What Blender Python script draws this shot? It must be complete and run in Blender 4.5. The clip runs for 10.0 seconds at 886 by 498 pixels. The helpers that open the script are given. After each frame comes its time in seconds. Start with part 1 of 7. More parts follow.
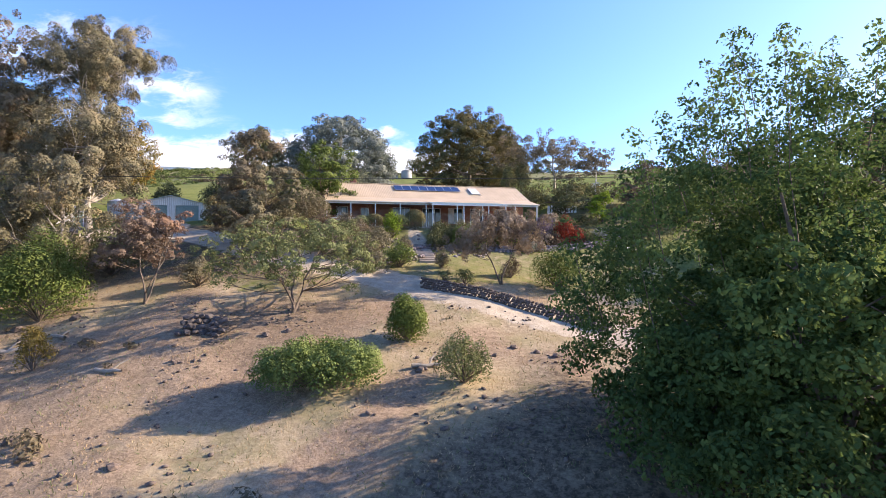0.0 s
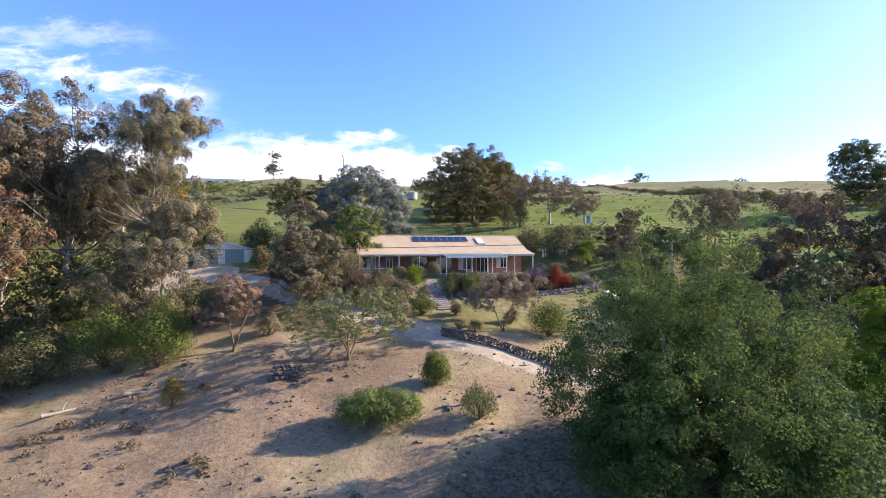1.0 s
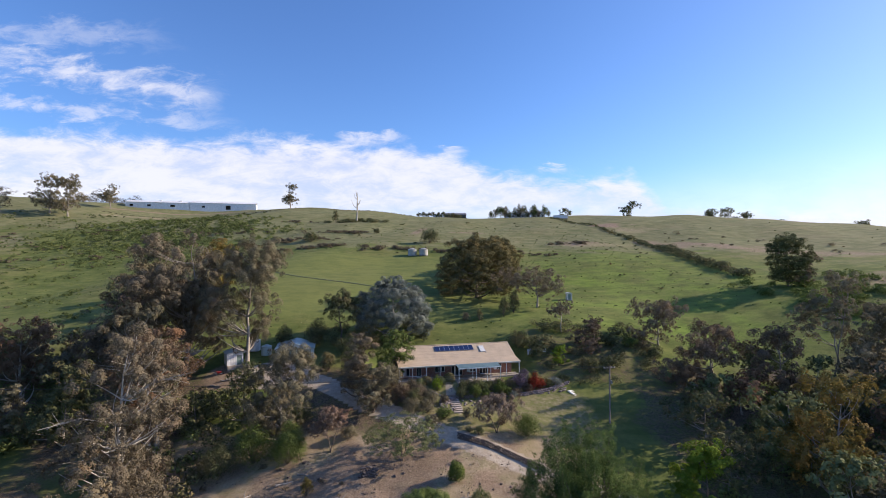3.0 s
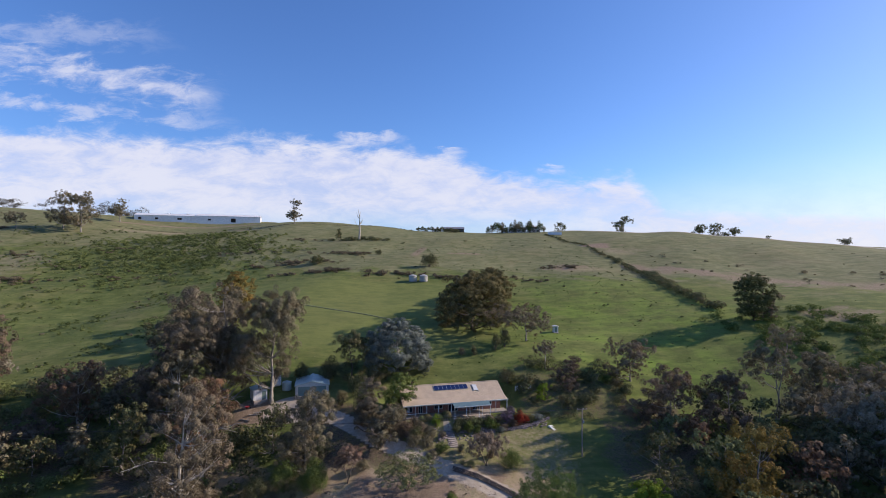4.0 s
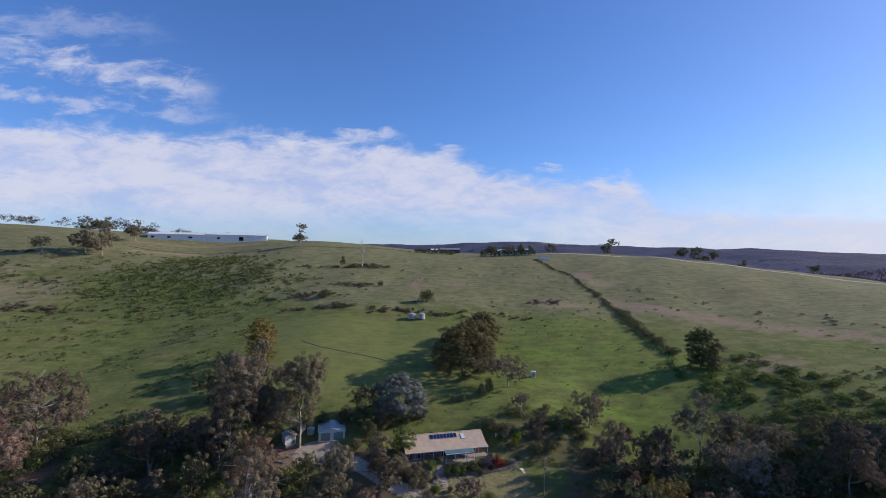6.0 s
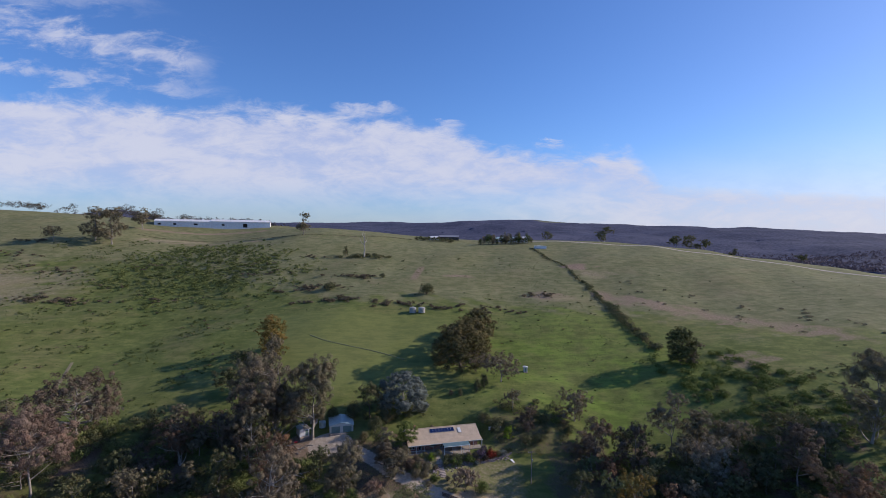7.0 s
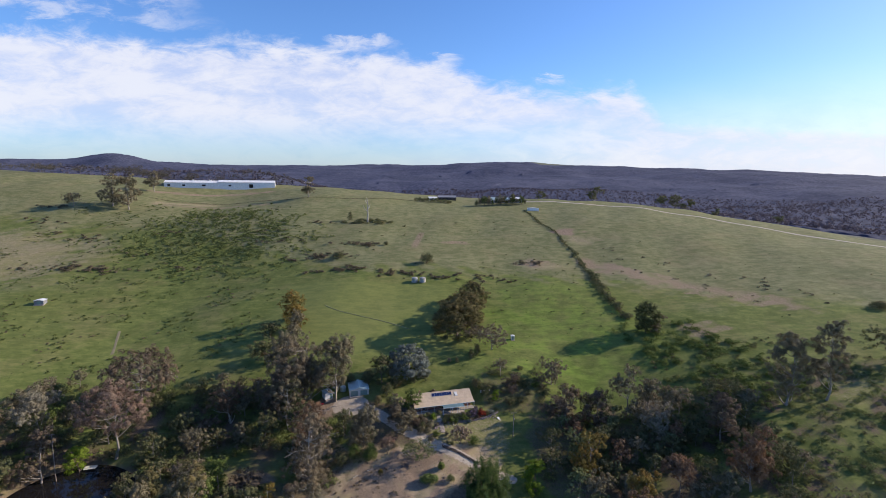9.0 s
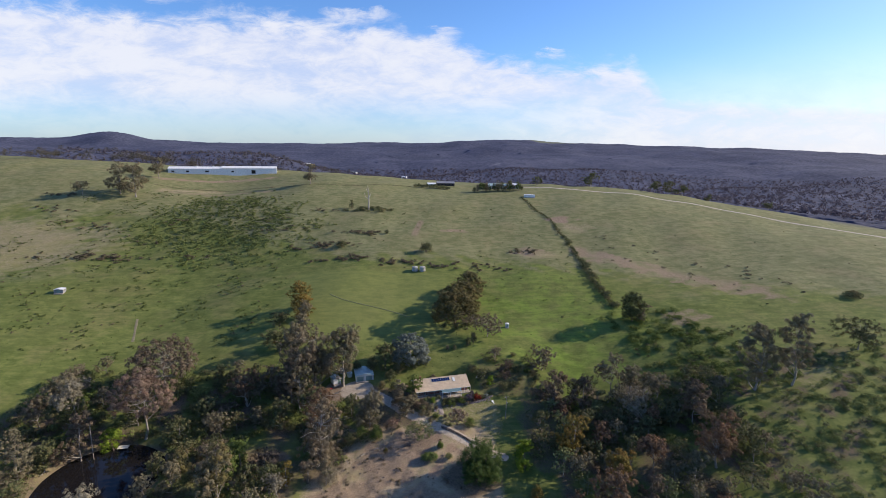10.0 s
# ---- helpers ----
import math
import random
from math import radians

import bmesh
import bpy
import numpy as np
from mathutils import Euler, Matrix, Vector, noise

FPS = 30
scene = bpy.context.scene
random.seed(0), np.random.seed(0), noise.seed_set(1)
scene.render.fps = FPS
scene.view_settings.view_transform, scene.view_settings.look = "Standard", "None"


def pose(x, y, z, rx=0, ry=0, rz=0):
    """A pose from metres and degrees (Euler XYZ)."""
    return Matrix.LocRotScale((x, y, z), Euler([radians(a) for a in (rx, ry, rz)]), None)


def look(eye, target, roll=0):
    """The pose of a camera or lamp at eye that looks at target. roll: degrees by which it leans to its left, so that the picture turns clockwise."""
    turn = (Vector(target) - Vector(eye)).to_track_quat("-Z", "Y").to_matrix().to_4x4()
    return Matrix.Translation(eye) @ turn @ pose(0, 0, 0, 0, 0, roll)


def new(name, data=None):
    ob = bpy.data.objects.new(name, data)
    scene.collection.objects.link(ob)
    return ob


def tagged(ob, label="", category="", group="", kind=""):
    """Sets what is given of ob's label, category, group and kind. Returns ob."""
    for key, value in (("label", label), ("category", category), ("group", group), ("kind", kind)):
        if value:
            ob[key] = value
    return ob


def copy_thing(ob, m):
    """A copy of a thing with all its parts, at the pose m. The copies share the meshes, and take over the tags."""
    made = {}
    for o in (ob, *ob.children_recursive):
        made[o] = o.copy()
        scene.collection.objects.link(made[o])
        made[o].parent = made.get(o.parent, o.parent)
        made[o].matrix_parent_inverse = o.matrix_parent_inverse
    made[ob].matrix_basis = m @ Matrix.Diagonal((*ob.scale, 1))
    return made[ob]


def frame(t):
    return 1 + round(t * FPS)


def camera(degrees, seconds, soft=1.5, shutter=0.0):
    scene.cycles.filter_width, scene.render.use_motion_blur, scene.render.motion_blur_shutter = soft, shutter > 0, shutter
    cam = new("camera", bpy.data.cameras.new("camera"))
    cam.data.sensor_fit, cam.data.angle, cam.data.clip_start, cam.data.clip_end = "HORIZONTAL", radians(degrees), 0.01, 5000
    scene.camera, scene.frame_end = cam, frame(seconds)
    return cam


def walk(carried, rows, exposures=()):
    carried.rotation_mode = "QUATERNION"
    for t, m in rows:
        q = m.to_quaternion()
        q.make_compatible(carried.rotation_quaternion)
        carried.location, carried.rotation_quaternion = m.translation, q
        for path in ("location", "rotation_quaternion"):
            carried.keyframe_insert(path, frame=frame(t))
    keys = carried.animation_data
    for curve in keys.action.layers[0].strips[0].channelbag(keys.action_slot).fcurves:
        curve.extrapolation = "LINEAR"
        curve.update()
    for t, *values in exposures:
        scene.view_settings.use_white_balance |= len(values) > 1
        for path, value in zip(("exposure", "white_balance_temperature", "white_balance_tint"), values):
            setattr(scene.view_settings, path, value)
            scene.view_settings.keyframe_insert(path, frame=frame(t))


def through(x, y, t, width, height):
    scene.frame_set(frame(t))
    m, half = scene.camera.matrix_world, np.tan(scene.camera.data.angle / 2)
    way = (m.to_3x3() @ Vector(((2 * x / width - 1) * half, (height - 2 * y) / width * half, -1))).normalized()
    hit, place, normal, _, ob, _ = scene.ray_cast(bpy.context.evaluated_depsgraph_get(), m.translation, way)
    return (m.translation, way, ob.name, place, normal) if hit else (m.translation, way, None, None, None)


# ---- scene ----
cam = camera(82.2, 10.0, soft=0.6)
PATH = [
    (0, (-0.067, -0.05, -3.251), (-0.061, 1.95, -3.23), -0.3),
    (0.5, (-0.717, -5.442, -0.942), (-0.714, -3.442, -0.917), -0.4),
    (1, (-1.67, -11.65, 2.066), (-1.662, -9.65, 2.098), -0.3),
    (1.5, (-2.674, -18.418, 6.462), (-2.669, -16.418, 6.493), -0.2),
    (2, (-3.482, -25.801, 11.585), (-3.48, -23.801, 11.617), -0.2),
    (2.5, (-3.88, -33.634, 17.144), (-3.879, -31.635, 17.177), -0.1),
    (4, (-4.15, -57.903, 34.601), (-4.143, -55.903, 34.639), 0.3),
    (4.5, (-4.133, -65.954, 40.417), (-4.122, -63.955, 40.456), 0.4),
    (5, (-4.069, -73.676, 45.941), (-4.057, -71.676, 45.981), 0.5),
    (5.5, (-3.986, -81.122, 51.569), (-3.971, -79.122, 51.611), 0.7),
    (7, (-4.236, -102.364, 68.943), (-4.214, -100.365, 68.878), 1.0),
    (7.5, (-4.464, -109.462, 74.935), (-4.439, -107.467, 74.805), 0.9),
    (8, (-4.794, -116.517, 80.81), (-4.766, -114.527, 80.619), 0.9),
    (8.5, (-5.204, -123.578, 86.574), (-5.171, -121.594, 86.325), 0.9),
    (9, (-5.516, -130.577, 92.259), (-5.481, -128.6, 91.959), 0.9),
    (9.5, (-5.952, -137.497, 97.72), (-5.914, -135.528, 97.375), 0.9),
    (10, (-5.913, -144.313, 103.1), (-5.872, -142.352, 102.712), 0.9),
]
walk(cam, [(t, look(eye, target, roll)) for t, eye, target, roll in PATH],
     exposures=[(0.0, 1.42, 6950, 16), (1.5, 1.07, 6800, 15), (2.5, 0.68, 6680, 14), (4.0, 0.25, 6300, 17), (5.5, 0.03, 6080, 18), (7.0, -0.05, 6040, 18), (8.0, 0.2, 6180, 16), (10.0, 0.39, 6500, 12)])

# ---- world and sun ----
SUN_AZ, SUN_EL = 76.0, 25.5          # degrees clockwise from +y, and above the horizon
world = bpy.data.worlds.new("sky")
scene.world = world
world.use_nodes = True


class Nodes:
    """A small helper to write node trees in short lines."""

    def __init__(self, tree):
        self.tree = tree
        tree.nodes.clear()

    def add(self, kind, ins=None, **props):
        n = self.tree.nodes.new(kind)
        for k, v in props.items():
            setattr(n, k, v)
        for k, v in (ins or {}).items():
            self.set(n, k, v)
        return n

    def set(self, n, k, v):
        if isinstance(v, bpy.types.NodeSocket):
            self.tree.links.new(v, n.inputs[k])
        else:
            n.inputs[k].default_value = v

    def math(self, op, a, b=0.0, c=None, clamp=False):
        n = self.add("ShaderNodeMath", {0: a, 1: b}, operation=op, use_clamp=clamp)
        if c is not None:
            self.set(n, 2, c)
        return n.outputs[0]

    def ramp01(self, v, lo, hi):
        n = self.add("ShaderNodeMapRange", {"Value": v, "From Min": lo, "From Max": hi}, interpolation_type="SMOOTHSTEP")
        return n.outputs[0]

    def noise(self, vec, scale, detail=4.0, rough=0.55, dist=0.0):
        n = self.add("ShaderNodeTexNoise", {"Scale": scale, "Detail": detail, "Roughness": rough, "Distortion": dist})
        if vec is not None:
            self.set(n, "Vector", vec)
        return n.outputs["Fac"]

    def mix(self, f, a, b):
        n = self.add("ShaderNodeMix", {0: f, 6: a, 7: b}, data_type="RGBA")
        return n.outputs[2]


def make_sky():
    n = Nodes(world.node_tree)
    sky = n.add("ShaderNodeTexSky", sky_type="NISHITA", sun_disc=False, sun_elevation=radians(SUN_EL),
                sun_rotation=radians(SUN_AZ), altitude=300.0, air_density=1.0, dust_density=0.6, ozone_density=2.5)
    way = n.add("ShaderNodeTexCoord").outputs["Generated"]
    sep = n.add("ShaderNodeSeparateXYZ", {0: way})
    y = n.math("MAXIMUM", sep.outputs[1], 0.08)
    u, v = n.math("DIVIDE", sep.outputs[0], y), n.math("DIVIDE", sep.outputs[2], y)
    tint = n.mix(n.ramp01(u, 0.0, 1.0), (0.60, 0.86, 1.22, 1), (0.74, 0.89, 1.16, 1))
    blue = n.add("ShaderNodeMix", {0: 1.0, 6: sky.outputs[0], 7: tint}, data_type="RGBA", blend_type="MULTIPLY")
    flat = n.add("ShaderNodeCombineXYZ", {0: n.math("MULTIPLY", u, 1.0), 1: n.math("MULTIPLY", v, 2.6), 2: 0.0}).outputs[0]
    big, fine = n.noise(flat, 4.2, 8.0, 0.62, 0.5), n.noise(flat, 15.0, 7.0, 0.66, 0.5)
    puff = n.math("ADD", n.math("MULTIPLY", big, 0.6), n.math("MULTIPLY", fine, 0.4))
    # the long bank above the ridge: its top sinks to the right in steps and ends in a flat band
    ramp = n.add("ShaderNodeValToRGB", {0: n.math("MULTIPLY", n.math("ADD", u, 1.0), 0.5)})
    stops = ((-1.0, 0.275), (-0.87, 0.262), (-0.54, 0.240), (-0.27, 0.236), (-0.10, 0.228), (0.02, 0.208), (0.08, 0.186), (0.16, 0.172), (0.37, 0.168), (0.45, 0.112), (1.0, 0.104))
    while len(ramp.color_ramp.elements) < len(stops):
        ramp.color_ramp.elements.new(0.5)
    for el, (at, tall) in zip(ramp.color_ramp.elements, stops):
        el.position, el.color = (at + 1) / 2, (tall, tall, tall, 1)
    top = n.add("ShaderNodeSeparateColor", {0: ramp.outputs[0]}).outputs[0]
    rough = n.math("MULTIPLY", n.math("SUBTRACT", big, 0.5), 0.10)
    rough = n.math("ADD", rough, n.math("MULTIPLY", n.math("SUBTRACT", fine, 0.5), 0.075))
    rough = n.math("MULTIPLY", rough, n.math("SUBTRACT", 1.0, n.math("MULTIPLY", n.ramp01(u, 0.3, 0.5), 0.8)))
    over = n.math("SUBTRACT", v, n.math("ADD", top, rough))
    bank = n.math("SUBTRACT", 1.0, n.ramp01(over, -0.036, 0.010))
    bank = n.math("MULTIPLY", bank, n.math("ADD", 0.72, n.math("MULTIPLY", n.ramp01(puff, 0.36, 0.56), 0.28)))
    # under the bank on one side the air is clear and pale blue
    low = n.ramp01(n.math("ADD", v, n.math("MULTIPLY", n.math("SUBTRACT", big, 0.5), 0.06)), 0.035, 0.115)
    low = n.math("MAXIMUM", low, n.ramp01(u, -0.1, 0.45))
    bank = n.math("MULTIPLY", bank, n.math("ADD", 0.34, n.math("MULTIPLY", low, 0.66)))
    # small torn caps that stand clear of the bank
    caps = 0.0
    for cu, cv, cw, ch in ((-0.15, 0.234, 0.07, 0.015), (0.005, 0.208, 0.042, 0.013), (0.215, 0.170, 0.03, 0.012)):
        du = n.math("DIVIDE", n.math("SUBTRACT", u, cu), cw)
        dv = n.math("DIVIDE", n.math("SUBTRACT", v, n.math("ADD", cv, n.math("MULTIPLY", n.math("SUBTRACT", fine, 0.5), 0.06))), ch)
        d2 = n.math("ADD", n.math("MULTIPLY", du, du), n.math("MULTIPLY", dv, dv))
        caps = n.math("MAXIMUM", caps, n.math("MULTIPLY", n.math("SUBTRACT", 1.0, n.ramp01(d2, 0.0, 1.6)), n.ramp01(puff, 0.40, 0.56)))
    # torn streaks higher up on one side
    def streak(at, slope, half, thin, end):
        off = n.math("ABSOLUTE", n.math("SUBTRACT", v, n.math("SUBTRACT", at, n.math("MULTIPLY", u, slope))))
        off = n.math("ADD", off, n.math("MULTIPLY", n.math("SUBTRACT", 0.54, puff), 0.30))
        return n.math("MULTIPLY", n.math("SUBTRACT", 1.0, n.ramp01(off, 0.0, half)), n.math("MULTIPLY", thin, n.math("SUBTRACT", 1.0, n.ramp01(n.math("ADD", u, n.math("MULTIPLY", n.math("SUBTRACT", big, 0.5), 0.5)), end - 0.2, end))))
    high = n.math("MAXIMUM", streak(0.232, 0.18, 0.058, 0.72, -0.36), n.math("MAXIMUM", streak(0.215, 0.11, 0.040, 0.5, -0.36), streak(0.40, 0.06, 0.05, 0.28, -0.5)))
    pale = n.math("MULTIPLY", n.math("SUBTRACT", 1.0, n.ramp01(v, 0.0, n.math("ADD", 0.12, n.math("MULTIPLY", n.math("MAXIMUM", u, 0.0), 0.16)))), n.math("ADD", 0.28, n.math("MULTIPLY", n.ramp01(u, -0.3, 0.5), 0.47)))
    clouds = n.math("MAXIMUM", n.math("MAXIMUM", n.math("MULTIPLY", bank, 0.9), n.math("MULTIPLY", caps, 0.7)), n.math("MAXIMUM", high, pale), clamp=True)
    tone = n.mix(n.ramp01(puff, 0.36, 0.60), (0.74, 0.79, 0.97, 1), (0.92, 0.94, 1.0, 1))
    white = n.add("ShaderNodeBackground", {"Color": tone, "Strength": 0.735})
    clear = n.add("ShaderNodeBackground", {"Color": blue.outputs[2], "Strength": 0.12})
    both = n.add("ShaderNodeMixShader", {0: clouds, 1: clear.outputs[0], 2: white.outputs[0]})
    n.add("ShaderNodeOutputWorld", {0: both.outputs[0]})


make_sky()
sun_data = bpy.data.lights.new("sun", "SUN")
sun_data.energy, sun_data.angle, sun_data.color = 5.0, radians(0.6), (1.0, 0.87, 0.69)
sun_way = Vector((math.sin(radians(SUN_AZ)) * math.cos(radians(SUN_EL)), math.cos(radians(SUN_AZ)) * math.cos(radians(SUN_EL)), math.sin(radians(SUN_EL))))
sun = new("sun", sun_data)
sun.matrix_world = look(sun_way * 300, (0, 0, 0))


# ---- materials ----
def material(name):
    m = bpy.data.materials.new(name)
    m.use_nodes = True
    return m, Nodes(m.node_tree)


def paint(name, colour, rough=0.6, vary=0.25, scale=3.0, bump=0.15, bump_scale=40.0, metal=0.0, spec=0.4):
    """A plain surface with stains at two scales and a fine relief."""
    m, n = material(name)
    at = n.add("ShaderNodeTexCoord").outputs["Object"]
    a, b = n.noise(at, scale), n.noise(at, scale * 9)
    t = n.math("ADD", n.math("MULTIPLY", a, 0.6), n.math("MULTIPLY", b, 0.4))
    dark = tuple(c * (1 - vary) for c in colour) + (1,)
    light = tuple(min(1, c * (1 + vary)) for c in colour) + (1,)
    col = n.mix(n.ramp01(t, 0.3, 0.7), dark, light)
    bm = n.add("ShaderNodeBump", {"Height": n.noise(at, bump_scale), "Strength": bump, "Distance": 0.02})
    sh = n.add("ShaderNodeBsdfPrincipled", {"Base Color": col, "Roughness": rough, "Metallic": metal, "Specular IOR Level": spec, "Normal": bm.outputs[0]})
    n.add("ShaderNodeOutputMaterial", {0: sh.outputs[0]})
    return m


def leaf_material(name, a, b, through=0.24, rough=0.7, tips=None):
    """Leaves: tones between two colours that go by bunch and by leaf, some bunches tinted, a little light passing through."""
    m, n = material(name)
    a, b, tips = [c and (c[0] * 1.13, c[1], c[2] * 0.90) for c in (a, b, tips)]
    r = n.add("ShaderNodeNewGeometry").outputs["Random Per Island"]
    at = n.add("ShaderNodeNewGeometry").outputs["Position"]
    t = n.math("ADD", n.math("MULTIPLY", r, 0.3), n.math("MULTIPLY", n.ramp01(n.noise(at, 0.7, 3.0), 0.34, 0.66), 0.7))
    col = n.mix(t, (*a, 1), (*b, 1))
    if tips:
        col = n.mix(n.math("MULTIPLY", n.ramp01(n.noise(at, 0.23, 4.0, 0.6), 0.5, 0.64), 0.75), col, (*tips, 1))
    sh = n.add("ShaderNodeBsdfPrincipled", {"Base Color": col, "Roughness": rough, "Specular IOR Level": 0.06})
    tr = n.add("ShaderNodeBsdfTranslucent", {"Color": col})
    mx = n.add("ShaderNodeMixShader", {0: through, 1: sh.outputs[0], 2: tr.outputs[0]})
    n.add("ShaderNodeOutputMaterial", {0: mx.outputs[0]})
    return m


LEAF = {
    "broad": leaf_material("leaf_broad", (0.034, 0.070, 0.027), (0.118, 0.190, 0.064), 0.32, tips=(0.172, 0.250, 0.082)),
    "olive": leaf_material("leaf_olive", (0.092, 0.122, 0.060), (0.200, 0.245, 0.120)),
    "gum": leaf_material("leaf_gum", (0.095, 0.100, 0.072), (0.225, 0.222, 0.155), tips=(0.240, 0.208, 0.138)),
    "grey": leaf_material("leaf_grey", (0.130, 0.138, 0.112), (0.280, 0.275, 0.222)),
    "brown": leaf_material("leaf_brown", (0.095, 0.092, 0.072), (0.215, 0.200, 0.152), tips=(0.225, 0.182, 0.130)),
    "rust": leaf_material("leaf_rust", (0.100, 0.078, 0.058), (0.215, 0.158, 0.110), tips=(0.230, 0.140, 0.085)),
    "gold": leaf_material("leaf_gold", (0.100, 0.095, 0.030), (0.250, 0.205, 0.065), tips=(0.270, 0.175, 0.060)),
    "dark": leaf_material("leaf_dark", (0.056, 0.078, 0.042), (0.145, 0.165, 0.086), tips=(0.180, 0.160, 0.088)),
    "green": leaf_material("leaf_green", (0.062, 0.105, 0.030), (0.152, 0.208, 0.066)),
    "lime": leaf_material("leaf_lime", (0.095, 0.175, 0.022), (0.220, 0.318, 0.050), 0.32),
    "silver": leaf_material("leaf_silver", (0.074, 0.105, 0.104), (0.235, 0.285, 0.272)),
    "plum": leaf_material("leaf_plum", (0.074, 0.068, 0.056), (0.178, 0.155, 0.120), tips=(0.195, 0.150, 0.110)),
    "wisp": leaf_material("leaf_wisp", (0.150, 0.130, 0.105), (0.300, 0.262, 0.215)),
    "fig": leaf_material("leaf_fig", (0.068, 0.076, 0.040), (0.172, 0.165, 0.082), tips=(0.215, 0.182, 0.085)),
    "lone": leaf_material("leaf_lone", (0.050, 0.070, 0.034), (0.130, 0.155, 0.070)),
    "lantana": leaf_material("leaf_lantana", (0.075, 0.128, 0.040), (0.215, 0.295, 0.115)),
    "scrub": leaf_material("leaf_scrub", (0.048, 0.078, 0.030), (0.118, 0.156, 0.056)),
    "fern": leaf_material("leaf_fern", (0.098, 0.140, 0.052), (0.190, 0.240, 0.095)),
    "heath": leaf_material("leaf_heath", (0.078, 0.076, 0.058), (0.165, 0.152, 0.110)),
    "red": leaf_material("petal_red", (0.090, 0.030, 0.022), (0.330, 0.060, 0.038)),
    "violet": leaf_material("petal_violet", (0.075, 0.070, 0.085), (0.200, 0.165, 0.260)),
    "straw": leaf_material("leaf_straw", (0.230, 0.175, 0.105), (0.480, 0.390, 0.260), 0.2),
    "ridge": leaf_material("leaf_ridge", (0.050, 0.056, 0.056), (0.120, 0.118, 0.100), 0.25),
    "dusky": leaf_material("leaf_dusky", (0.120, 0.100, 0.088), (0.255, 0.208, 0.172), tips=(0.250, 0.172, 0.132)),
    # distance haze is put into this leaf colour as a blue tint
    "forest_haze": leaf_material("leaf_forest_haze", (0.054, 0.056, 0.082), (0.122, 0.118, 0.150), 0.3),
}
BARK = paint("bark_brown", (0.13, 0.10, 0.08), 0.9, 0.4, 4.0, 0.5, 18.0)
BARK_PALE = paint("bark_pale", (0.40, 0.365, 0.315), 0.75, 0.35, 1.6, 0.3, 10.0)
BARK_TAN = paint("bark_tan", (0.29, 0.255, 0.21), 0.8, 0.35, 1.8, 0.3, 12.0)
BARK_GREY = paint("bark_grey", (0.26, 0.23, 0.20), 0.85, 0.35, 2.5, 0.4, 14.0)


